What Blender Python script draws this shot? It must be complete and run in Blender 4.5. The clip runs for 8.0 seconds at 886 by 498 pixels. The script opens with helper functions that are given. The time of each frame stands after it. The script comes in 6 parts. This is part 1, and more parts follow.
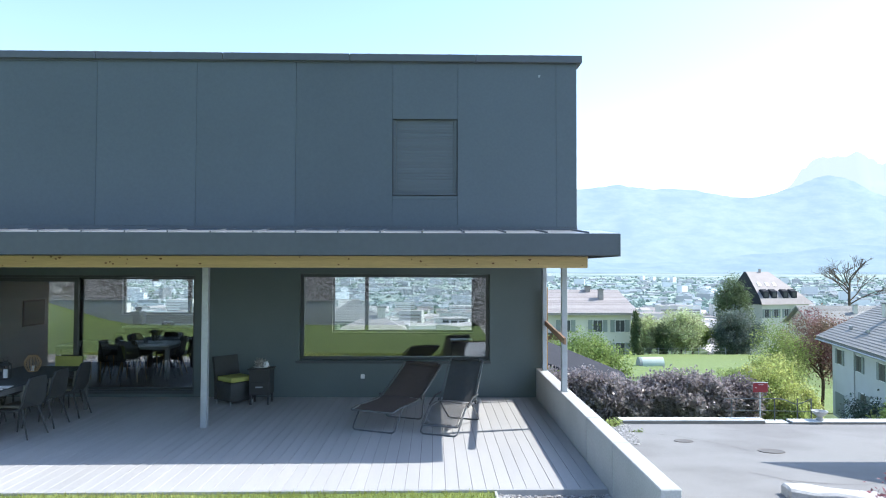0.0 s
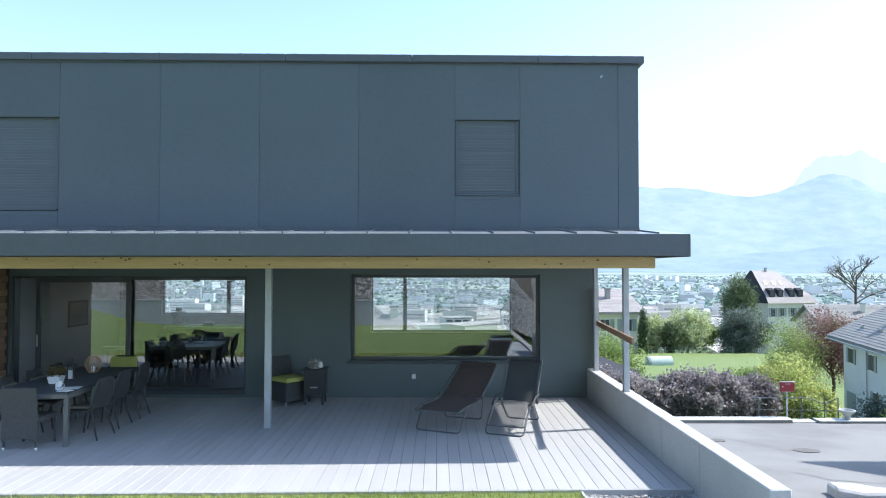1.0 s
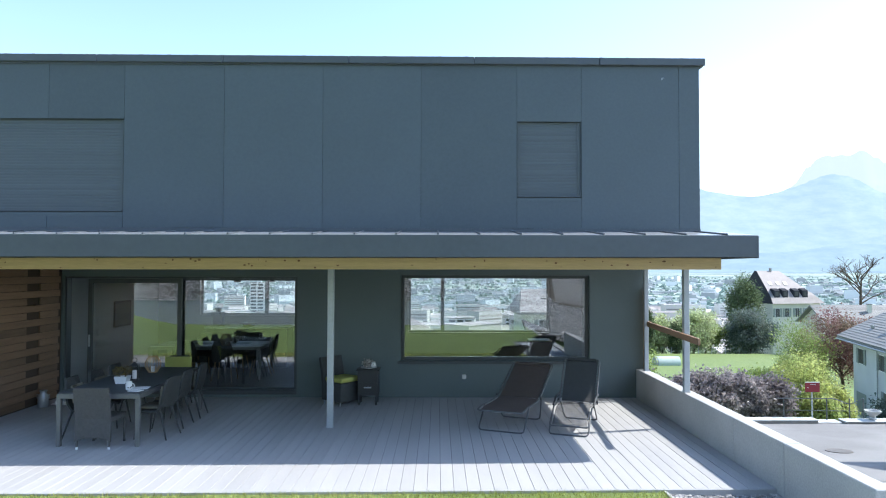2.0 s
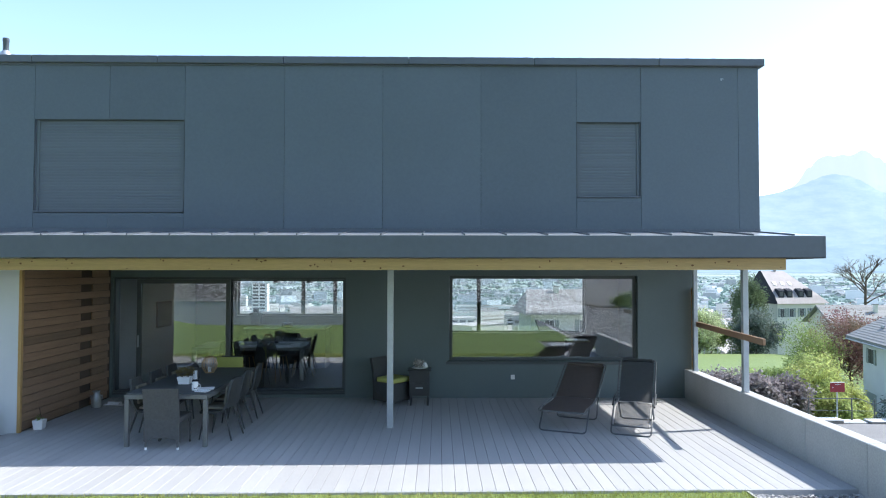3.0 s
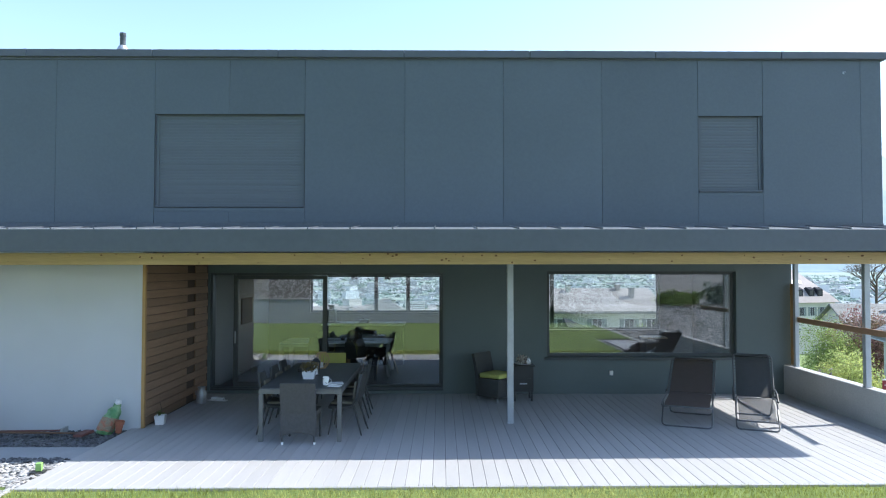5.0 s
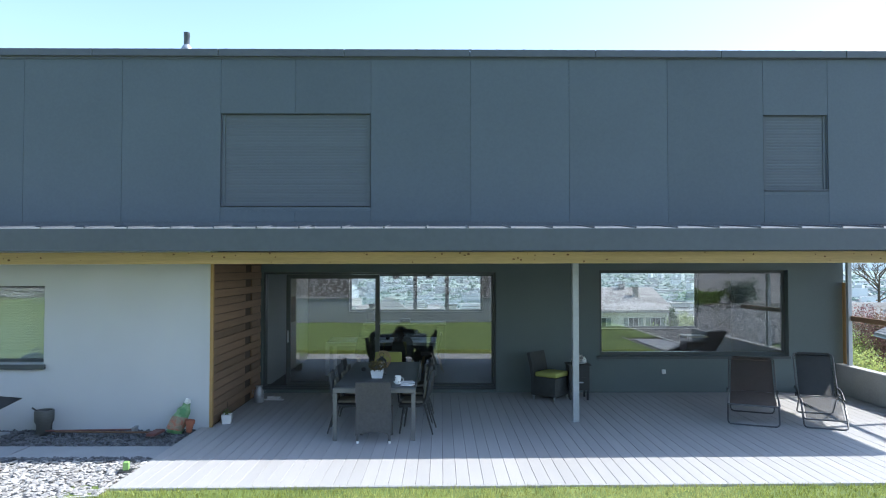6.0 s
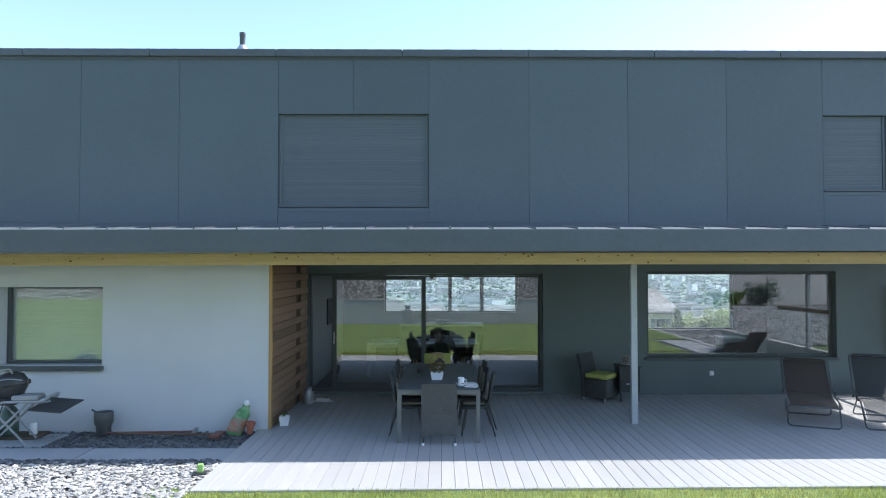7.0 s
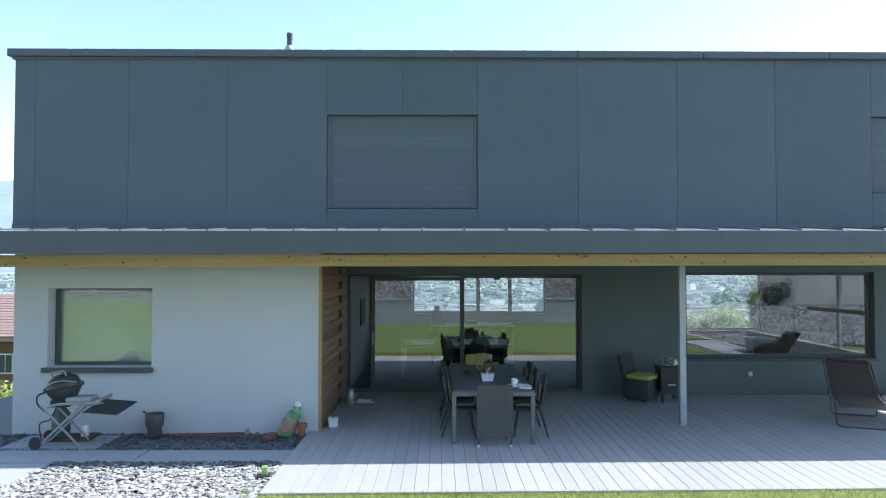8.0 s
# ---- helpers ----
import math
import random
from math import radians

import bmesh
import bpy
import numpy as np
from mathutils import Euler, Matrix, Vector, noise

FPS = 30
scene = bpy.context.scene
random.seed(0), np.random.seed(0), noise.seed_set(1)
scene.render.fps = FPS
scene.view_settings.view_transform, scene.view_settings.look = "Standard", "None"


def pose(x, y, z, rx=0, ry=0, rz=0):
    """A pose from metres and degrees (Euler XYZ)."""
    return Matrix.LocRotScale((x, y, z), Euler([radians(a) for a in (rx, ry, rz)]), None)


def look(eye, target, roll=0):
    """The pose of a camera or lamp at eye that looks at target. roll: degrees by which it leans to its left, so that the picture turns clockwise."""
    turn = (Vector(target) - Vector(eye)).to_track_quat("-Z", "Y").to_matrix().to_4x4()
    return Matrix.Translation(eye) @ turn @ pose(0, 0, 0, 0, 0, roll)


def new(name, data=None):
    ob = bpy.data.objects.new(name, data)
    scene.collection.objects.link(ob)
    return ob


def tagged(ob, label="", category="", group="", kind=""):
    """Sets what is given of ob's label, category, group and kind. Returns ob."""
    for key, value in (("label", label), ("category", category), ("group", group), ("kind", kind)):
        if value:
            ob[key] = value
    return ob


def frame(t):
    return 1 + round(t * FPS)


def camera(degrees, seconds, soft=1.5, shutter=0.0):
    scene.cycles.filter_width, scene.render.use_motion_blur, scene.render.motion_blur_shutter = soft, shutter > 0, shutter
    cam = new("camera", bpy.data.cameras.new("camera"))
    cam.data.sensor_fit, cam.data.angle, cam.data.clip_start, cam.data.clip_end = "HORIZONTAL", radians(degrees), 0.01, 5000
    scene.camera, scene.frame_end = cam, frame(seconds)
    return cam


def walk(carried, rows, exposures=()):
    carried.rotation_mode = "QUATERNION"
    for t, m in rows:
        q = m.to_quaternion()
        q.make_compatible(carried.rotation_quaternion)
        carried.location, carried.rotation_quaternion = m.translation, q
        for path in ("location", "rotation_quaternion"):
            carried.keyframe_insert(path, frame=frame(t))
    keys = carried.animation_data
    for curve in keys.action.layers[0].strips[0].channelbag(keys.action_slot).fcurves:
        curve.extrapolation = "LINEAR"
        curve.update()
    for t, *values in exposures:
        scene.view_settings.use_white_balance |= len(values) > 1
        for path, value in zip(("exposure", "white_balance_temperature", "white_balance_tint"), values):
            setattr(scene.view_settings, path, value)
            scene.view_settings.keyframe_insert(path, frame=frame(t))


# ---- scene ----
cam = camera(66.0, 8.0, soft=1.1)
PATH = [
    (0, (0.108, 0.046, 2.518), (0.132, 2.045, 2.578), 0.2),
    (0.5, (-0.388, 0.046, 2.524), (-0.367, 2.045, 2.584), 0.1),
    (1, (-0.854, 0.031, 2.534), (-0.836, 2.03, 2.592), 0.1),
    (1.5, (-1.34, -0.001, 2.545), (-1.324, 1.998, 2.603), 0.15),
    (3, (-2.769, -0.035, 2.548), (-2.757, 1.964, 2.607), 0.1),
    (3.5, (-3.235, -0.01, 2.532), (-3.225, 1.989, 2.592), 0.1),
    (4, (-3.706, 0.011, 2.515), (-3.7, 2.011, 2.573), 0.05),
    (4.5, (-4.166, 0.019, 2.478), (-4.162, 2.018, 2.536), 0.05),
    (6, (-5.72, 0.003, 2.468), (-5.713, 2.002, 2.523), 0.0),
    (6.5, (-6.243, 0.038, 2.469), (-6.231, 2.037, 2.525), 0.0),
    (7, (-6.639, 0.053, 2.463), (-6.633, 2.052, 2.522), 0.0),
    (7.5, (-7.055, 0.089, 2.488), (-7.046, 2.088, 2.545), 0.0),
    (8, (-7.447, 0.07, 2.492), (-7.435, 2.069, 2.549), 0.0),
]
walk(cam, [(t, look(eye, target, roll)) for t, eye, target, roll in PATH], exposures=[(0, 1.2, 6100, 10), (8, 1.2, 6100, 10)])

# ---- daylight ----
SUN = Vector((0.92, 0.20, 1.0)).normalized()
world = bpy.data.worlds.new("sky")
scene.world = world
world.use_nodes = True
wn, wl = world.node_tree.nodes, world.node_tree.links
sky = wn.new("ShaderNodeTexSky")
sky.sky_type, sky.sun_disc = "NISHITA", False
sky.sun_elevation, sky.sun_rotation = math.asin(SUN.z), math.atan2(SUN.x, SUN.y)
sky.altitude, sky.air_density, sky.dust_density, sky.ozone_density = 600, 1.2, 1.2, 1.0
wn["Background"].inputs["Strength"].default_value = 0.15
wl.new(sky.outputs[0], wn["Background"].inputs["Color"])
sun = new("sun", bpy.data.lights.new("sun", "SUN"))
sun.data.energy, sun.data.angle, sun.data.color = 3.6, radians(0.53), (1.0, 0.945, 0.86)
sun.matrix_world = look(SUN * 50, (0, 0, 0))


# ---- materials ----
def mat(name, base, rough=0.6, metal=0.0, scale=6.0, vary=0.15, bump=0.15, fine=60.0, rand=0.0, island=0.0,
        stretch=(1, 1, 1), spec=0.5, tint=None, haze_glow=0.0):
    """A worn surface: colour varied at two scales, fine relief, and pieces that differ from one another."""
    m = bpy.data.materials.new(name)
    m.use_nodes = True
    n, l = m.node_tree.nodes, m.node_tree.links
    b = n["Principled BSDF"]
    b.inputs["Roughness"].default_value, b.inputs["Metallic"].default_value = rough, metal
    b.inputs["Specular IOR Level"].default_value = spec
    co = n.new("ShaderNodeTexCoord")
    mp = n.new("ShaderNodeMapping")
    mp.inputs["Scale"].default_value = stretch
    info = n.new("ShaderNodeObjectInfo")
    off = n.new("ShaderNodeVectorMath")
    off.operation = "MULTIPLY_ADD"
    off.inputs[1].default_value = (37, 37, 37)
    l.new(info.outputs["Random"], off.inputs[0])
    l.new(co.outputs["Object"], off.inputs[2])
    l.new(off.outputs[0], mp.inputs[0])
    big, small = n.new("ShaderNodeTexNoise"), n.new("ShaderNodeTexNoise")
    big.inputs["Scale"].default_value, big.inputs["Detail"].default_value = scale, 4
    small.inputs["Scale"].default_value, small.inputs["Detail"].default_value = fine, 3
    l.new(mp.outputs[0], big.inputs[0])
    l.new(mp.outputs[0], small.inputs[0])
    add = n.new("ShaderNodeMath")
    add.operation = "ADD"
    l.new(big.outputs["Fac"], add.inputs[0])
    l.new(small.outputs["Fac"], add.inputs[1])
    rng = n.new("ShaderNodeMapRange")
    rng.inputs[1].default_value, rng.inputs[2].default_value = 0.6, 1.4
    rng.inputs[3].default_value, rng.inputs[4].default_value = 1 - vary, 1 + vary
    l.new(add.outputs[0], rng.inputs[0])
    fac = rng.outputs[0]
    for amount, source in ((rand, info.outputs["Random"]), (island, n.new("ShaderNodeNewGeometry").outputs["Random Per Island"])):
        if amount:
            r = n.new("ShaderNodeMapRange")
            r.inputs[3].default_value, r.inputs[4].default_value = 1 - amount, 1 + amount
            l.new(source, r.inputs[0])
            mul = n.new("ShaderNodeMath")
            mul.operation = "MULTIPLY"
            l.new(fac, mul.inputs[0])
            l.new(r.outputs[0], mul.inputs[1])
            fac = mul.outputs[0]
    mix = n.new("ShaderNodeVectorMath")
    mix.operation = "SCALE"
    mix.inputs[0].default_value = base
    if tint:
        tm = n.new("ShaderNodeMix")
        tm.data_type = "RGBA"
        tm.inputs[6].default_value, tm.inputs[7].default_value = (*base, 1), (*tint, 1)
        tr = n.new("ShaderNodeMapRange")
        tr.inputs[1].default_value, tr.inputs[2].default_value = 0.42, 0.6
        l.new(big.outputs["Fac"], tr.inputs[0])
        l.new(tr.outputs[0], tm.inputs[0])
        l.new(tm.outputs[2], mix.inputs[0])
    l.new(fac, mix.inputs["Scale"])
    l.new(mix.outputs[0], b.inputs["Base Color"])
    # emission in the surface's own colour, standing in for distance haze
    if haze_glow:
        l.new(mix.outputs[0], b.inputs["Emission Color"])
        b.inputs["Emission Strength"].default_value = haze_glow
    if bump:
        bp = n.new("ShaderNodeBump")
        bp.inputs["Strength"].default_value, bp.inputs["Distance"].default_value = bump, 0.02
        l.new(small.outputs["Fac"], bp.inputs["Height"])
        l.new(bp.outputs[0], b.inputs["Normal"])
    return m


def leaf_mat(name, base, tint, rough=0.55):
    m = mat(name, base, rough, scale=0.5, vary=0.25, bump=0, island=0.45, tint=tint, spec=0.3)
    n, l = m.node_tree.nodes, m.node_tree.links
    tr, ad = n.new("ShaderNodeBsdfTranslucent"), n.new("ShaderNodeMixShader")
    ad.inputs[0].default_value = 0.48
    b = n["Principled BSDF"]
    l.new(b.inputs["Base Color"].links[0].from_socket, tr.inputs[0])
    l.new(b.outputs[0], ad.inputs[1])
    l.new(tr.outputs[0], ad.inputs[2])
    l.new(ad.outputs[0], n["Material Output"].inputs[0])
    return m


def glass_mat(name, facing_on, tone=(0.93, 0.96, 0.95)):
    """Coated glazing: clear straight through, a mirror at grazing angles."""
    m = bpy.data.materials.new(name)
    m.use_nodes = True
    n, l = m.node_tree.nodes, m.node_tree.links
    n.remove(n["Principled BSDF"])
    lw, pw, rg, tr, gl, mx = (n.new("ShaderNode" + k) for k in ("LayerWeight", "Math", "MapRange", "BsdfTransparent", "BsdfGlossy", "MixShader"))
    lw.inputs["Blend"].default_value = 0.5
    pw.operation = "POWER"
    pw.inputs[1].default_value = 5.0
    rg.inputs[3].default_value, rg.inputs[4].default_value = facing_on, 1.0
    tr.inputs[0].default_value = (*tone, 1)
    gl.inputs["Roughness"].default_value = 0.0
    l.new(lw.outputs["Facing"], pw.inputs[0])
    l.new(pw.outputs[0], rg.inputs[0])
    l.new(rg.outputs[0], mx.inputs[0])
    l.new(tr.outputs[0], mx.inputs[1])
    l.new(gl.outputs[0], mx.inputs[2])
    l.new(mx.outputs[0], n["Material Output"].inputs[0])
    return m


PANEL = mat("fibre_cement", (0.088, 0.112, 0.130), 0.55, scale=0.7, vary=0.10, bump=0.04, fine=25, rand=0.06)
PANEL_LOW = mat("dark_render", (0.13, 0.162, 0.165), 0.75, scale=0.9, vary=0.12, bump=0.15, fine=90)
SUBFRAME = mat("dark_subframe", (0.05, 0.06, 0.068), 0.8, bump=0)
SHEET = mat("coated_sheet", (0.085, 0.10, 0.118), 0.42, 0.0, scale=1.2, vary=0.1, bump=0.03, fine=12)
SEAM = mat("roof_sheet", (0.42, 0.44, 0.47), 0.32, 0.6, scale=2, vary=0.1, bump=0.03)
SHUTTER = mat("shutter_slat", (0.10, 0.12, 0.135), 0.45, scale=3, vary=0.06, bump=0.02, rand=0.05)
TIMBER = mat("spruce_beam", (0.52, 0.38, 0.19), 0.6, scale=2.5, vary=0.2, bump=0.1, fine=25, stretch=(0.25, 3, 6), rand=0.1)
KNOT = mat("knot", (0.16, 0.08, 0.035), 0.7, bump=0)
LARCH = mat("larch_slat", (0.25, 0.155, 0.095), 0.6, scale=3, vary=0.28, bump=0.15, fine=40, stretch=(4, 0.4, 5), rand=0.25)
LARCH_EDGE = mat("larch_board", (0.40, 0.24, 0.09), 0.55, scale=3, vary=0.2, bump=0.1, stretch=(5, 5, 0.4))
LARCH_RAIL = mat("larch_rail", (0.30, 0.18, 0.105), 0.6, scale=3, vary=0.2, bump=0.1, stretch=(5, 0.4, 5))
RENDER = mat("white_render", (0.555, 0.57, 0.59), 0.85, scale=1.1, vary=0.06, bump=0.25, fine=140)
CONCRETE = mat("concrete", (0.41, 0.415, 0.405), 0.8, scale=1.3, vary=0.18, bump=0.2, fine=45)
GREYWALL = mat("garden_wall", (0.40, 0.42, 0.45), 0.8, scale=1.2, vary=0.1, bump=0.1)
STEEL = mat("galvanised_steel", (0.42, 0.45, 0.48), 0.45, 0.5, scale=8, vary=0.12, bump=0.04)
FRAME = mat("anthracite_frame", (0.075, 0.086, 0.09), 0.4, scale=4, vary=0.08, bump=0.02)
DECK = mat("deck_board", (0.388, 0.386, 0.384), 0.62, scale=1.3, vary=0.09, bump=0.15, fine=35, rand=0.045, stretch=(3, 0.5, 1))
JOIST = mat("deck_underside", (0.06, 0.06, 0.065), 0.9, bump=0)
GLASS = glass_mat("window_glass", 0.19)
GLASS_IN = glass_mat("far_glass", 0.03, (0.97, 0.98, 0.98))
ROOM_WALL = mat("room_wall", (0.45, 0.46, 0.46), 0.8, scale=1, vary=0.05, bump=0.05)
# the room's dimness behind the reflections is put into this dark wall colour
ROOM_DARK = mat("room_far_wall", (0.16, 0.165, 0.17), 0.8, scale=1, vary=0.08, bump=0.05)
ROOM_FLOOR = mat("room_floor", (0.10, 0.10, 0.105), 0.35, scale=1.5, vary=0.12, bump=0.03)
CEILING = mat("room_ceiling", (0.45, 0.45, 0.45), 0.85, scale=1, vary=0.04, bump=0.03)
SOFFIT = mat("soffit", (0.15, 0.16, 0.165), 0.7, scale=1, vary=0.1, bump=0.05)
BLIND = mat("venetian_blind", (0.80, 0.81, 0.78), 0.5, scale=3, vary=0.05, bump=0.02)
PAVING = mat("paving_slab", (0.36, 0.375, 0.39), 0.8, scale=2.5, vary=0.1, bump=0.2, fine=90, rand=0.06)
GRAVEL = mat("slate_chip", (0.37, 0.362, 0.35), 0.8, scale=9, vary=0.15, bump=0.3, island=0.3)
GRAVEL_DARK = mat("dark_pebble", (0.12, 0.125, 0.135), 0.7, scale=9, vary=0.2, bump=0.3, island=0.5)
GRAVEL_BED = mat("gravel_bed", (0.20, 0.20, 0.20), 0.9, scale=14, vary=0.35, bump=0.6, fine=60)
RIPRAP = mat("rubble_stone", (0.42, 0.42, 0.415), 0.85, scale=2.5, vary=0.2, bump=0.5, fine=20, island=0.28)
EARTH = mat("slope_earth", (0.10, 0.09, 0.075), 0.95, scale=2, vary=0.3, bump=0.5)
GRASS = mat("lawn", (0.125, 0.185, 0.042), 0.8, scale=2.6, vary=0.28, bump=0.7, fine=45, tint=(0.145, 0.195, 0.052))
BLADE = leaf_mat("grass_blade", (0.33, 0.38, 0.10), (0.42, 0.43, 0.16))
MEADOW = mat("hillside", (0.12, 0.17, 0.05), 0.9, scale=0.05, vary=0.3, bump=0.3, fine=2.0, tint=(0.08, 0.12, 0.05))
ASPHALT = mat("asphalt", (0.225, 0.222, 0.215), 0.85, scale=0.3, vary=0.2, bump=0.3, fine=50, tint=(0.165, 0.16, 0.155))
KERB_SHADED = mat("shaded_weathered_concrete", (0.23, 0.22, 0.20), 0.85, scale=1.5, vary=0.25, bump=0.3, fine=30)
TAR = mat("tar_seam", (0.15, 0.147, 0.142), 0.8, scale=5, vary=0.3, bump=0.2)
IRON = mat("cast_iron", (0.13, 0.115, 0.10), 0.6, 0.3, scale=20, vary=0.2, bump=0.4)
WHITE = mat("white_paint", (0.75, 0.75, 0.73), 0.6, scale=2, vary=0.08, bump=0.08)
CREAM = mat("cream_render", (0.62, 0.60, 0.52), 0.8, scale=0.4, vary=0.08, bump=0.1)
TILE = mat("roof_tile", (0.33, 0.30, 0.29), 0.75, scale=0.6, vary=0.2, bump=0.3, fine=6, rand=0.15)
TILE_GREY = mat("grey_roof_tile", (0.215, 0.215, 0.205), 0.7, scale=0.6, vary=0.15, bump=0.3, fine=5, rand=0.15)
TILE_RED = mat("red_roof_tile", (0.30, 0.21, 0.18), 0.75, scale=0.8, vary=0.2, bump=0.3, fine=6)
DARKROOF = mat("bitumen_roof", (0.045, 0.047, 0.055), 0.95, scale=1.5, vary=0.15, bump=0.2, spec=0.15)
WOOD_OLD = mat("weathered_wood", (0.15, 0.085, 0.05), 0.75, scale=1.5, vary=0.25, bump=0.3, stretch=(0.4, 0.4, 4))
TILE_PALE = mat("pale_roof_tile", (0.30, 0.27, 0.26), 0.75, scale=0.6, vary=0.15, bump=0.3, fine=6, rand=0.1)
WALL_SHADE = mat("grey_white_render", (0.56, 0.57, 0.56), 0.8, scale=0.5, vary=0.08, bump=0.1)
BACKING = mat("stained_backing", (0.085, 0.06, 0.042), 0.8, scale=4, vary=0.15, bump=0.05)
WINDARK = mat("house_window", (0.05, 0.055, 0.06), 0.4, scale=2, vary=0.1, bump=0)
SHUT_GREEN = mat("window_shutter", (0.25, 0.28, 0.265), 0.6, scale=2, vary=0.1, bump=0.05)
BARK = mat("bark", (0.10, 0.075, 0.055), 0.9, scale=4, vary=0.25, bump=0.6, fine=15)
LEAF = leaf_mat("green_leaf", (0.19, 0.27, 0.085), (0.28, 0.35, 0.12))
LEAF_SPRING = leaf_mat("fresh_leaf", (0.25, 0.33, 0.10), (0.36, 0.42, 0.16))
LEAF_DARK = leaf_mat("dark_leaf", (0.12, 0.165, 0.135), (0.16, 0.19, 0.165))
LEAF_YEW = leaf_mat("conifer_leaf", (0.105, 0.15, 0.075), (0.14, 0.185, 0.09))
LEAF_LIME = leaf_mat("lime_leaf", (0.46, 0.49, 0.17), (0.36, 0.42, 0.15))
LEAF_COPPER = leaf_mat("copper_leaf", (0.37, 0.33, 0.33), (0.21, 0.18, 0.185), 0.34)
LEAF_PALE = leaf_mat("spring_leaf", (0.42, 0.49, 0.25), (0.50, 0.54, 0.33))
LEAF_PURPLE = leaf_mat("purple_leaf", (0.22, 0.10, 0.12), (0.30, 0.16, 0.17))
LEAF_RED = leaf_mat("maple_leaf", (0.25, 0.125, 0.13), (0.21, 0.165, 0.11))
SIGN_RED = mat("sign_red", (0.26, 0.025, 0.035), 0.4, scale=4, vary=0.05, bump=0)
RATTAN = mat("woven_rattan", (0.075, 0.075, 0.075), 0.6, scale=30, vary=0.25, bump=0.5, fine=160)
SHELL = mat("dark_chair_fabric", (0.045, 0.048, 0.048), 0.7, scale=12, vary=0.2, bump=0.3, fine=200)
TABLE_TOP = mat("dark_stone_top", (0.07, 0.078, 0.082), 0.6, scale=6, vary=0.15, bump=0.03)
TABLE_FRAME = mat("grey_aluminium", (0.16, 0.165, 0.165), 0.45, 0.3, scale=8, vary=0.08, bump=0.02)
LIME = mat("lime_cushion", (0.40, 0.41, 0.11), 0.85, scale=10, vary=0.1, bump=0.3, fine=200)
PALE = mat("pale_cushion", (0.17, 0.158, 0.125), 0.85, scale=10, vary=0.12, bump=0.3, fine=200)
PORCELAIN = mat("white_ceramic", (0.80, 0.80, 0.80), 0.25, scale=5, vary=0.04, bump=0.01)
WORKTOP = mat("white_worktop", (0.82, 0.83, 0.84), 0.2, scale=5, vary=0.03, bump=0.0)
PAPER = mat("paper", (0.70, 0.70, 0.70), 0.7, scale=5, vary=0.06, bump=0.05)
RATTAN_PALE = mat("bamboo", (0.40, 0.27, 0.14), 0.6, scale=15, vary=0.2, bump=0.2)
BLACK = mat("black_plastic", (0.032, 0.034, 0.036), 0.4, scale=8, vary=0.1, bump=0.03)
CREAM_WOOD = mat("pale_ash_wood", (0.58, 0.52, 0.36), 0.5, scale=3, vary=0.1, bump=0.03, stretch=(0.5, 4, 4))
BLOOM = leaf_mat("dried_blossom", (0.35, 0.13, 0.05), (0.15, 0.12, 0.05))
BLOOM_WHITE = leaf_mat("pale_blossom", (0.55, 0.52, 0.48), (0.35, 0.30, 0.26))
MESH_BROWN = mat("sling_mesh", (0.105, 0.08, 0.07), 0.75, scale=15, vary=0.15, bump=0.3, fine=250)
MESH_BLACK = mat("dark_sling_mesh", (0.06, 0.062, 0.064), 0.6, scale=15, vary=0.15, bump=0.3, fine=250)
MESH_OPEN = mat("open_sling_mesh", (0.14, 0.14, 0.14), 0.6, scale=15, vary=0.15, bump=0.3, fine=250)
for m_, clear in ((MESH_BROWN, 0.16), (MESH_BLACK, 0.16), (MESH_OPEN, 0.55)):
    n_, l_ = m_.node_tree.nodes, m_.node_tree.links
    see, mix_ = n_.new("ShaderNodeBsdfTransparent"), n_.new("ShaderNodeMixShader")
    mix_.inputs[0].default_value = clear
    l_.new(n_["Principled BSDF"].outputs[0], mix_.inputs[1])
    l_.new(see.outputs[0], mix_.inputs[2])
    l_.new(mix_.outputs[0], n_["Material Output"].inputs[0])
TUBE = mat("lounger_tube", (0.13, 0.135, 0.14), 0.4, 0.4, scale=12, vary=0.1, bump=0.02)
TERRACOTTA = mat("terracotta", (0.34, 0.12, 0.07), 0.8, scale=9, vary=0.2, bump=0.2)
POT_GREY = mat("glazed_planter", (0.085, 0.088, 0.085), 0.5, scale=9, vary=0.25, bump=0.15, stretch=(1, 1, 4))
SACK = mat("green_sack", (0.10, 0.27, 0.10), 0.4, scale=9, vary=0.3, bump=0.8, fine=22, tint=(0.22, 0.36, 0.18))
SACK_PRINT = mat("sack_print", (0.30, 0.26, 0.18), 0.5, scale=16, vary=0.35, bump=0.3, tint=(0.36, 0.13, 0.075))
BOTTLE_GREEN = mat("bottle_green", (0.075, 0.125, 0.10), 0.5, scale=8, vary=0.2, bump=0.05)
GREEN_BOX = mat("green_plastic", (0.26, 0.46, 0.14), 0.5, scale=5, vary=0.08, bump=0.05)
ZINC = mat("zinc", (0.42, 0.43, 0.44), 0.45, 0.7, scale=8, vary=0.2, bump=0.1)
RED_PAINT = mat("red_paint", (0.17, 0.065, 0.055), 0.5, scale=8, vary=0.2, bump=0.05)
GREY_PLASTIC = mat("grey_plastic", (0.30, 0.31, 0.31), 0.5, scale=8, vary=0.08, bump=0.03)
CLOTH = mat("white_cloth", (0.80, 0.80, 0.79), 0.9, scale=14, vary=0.1, bump=0.4)


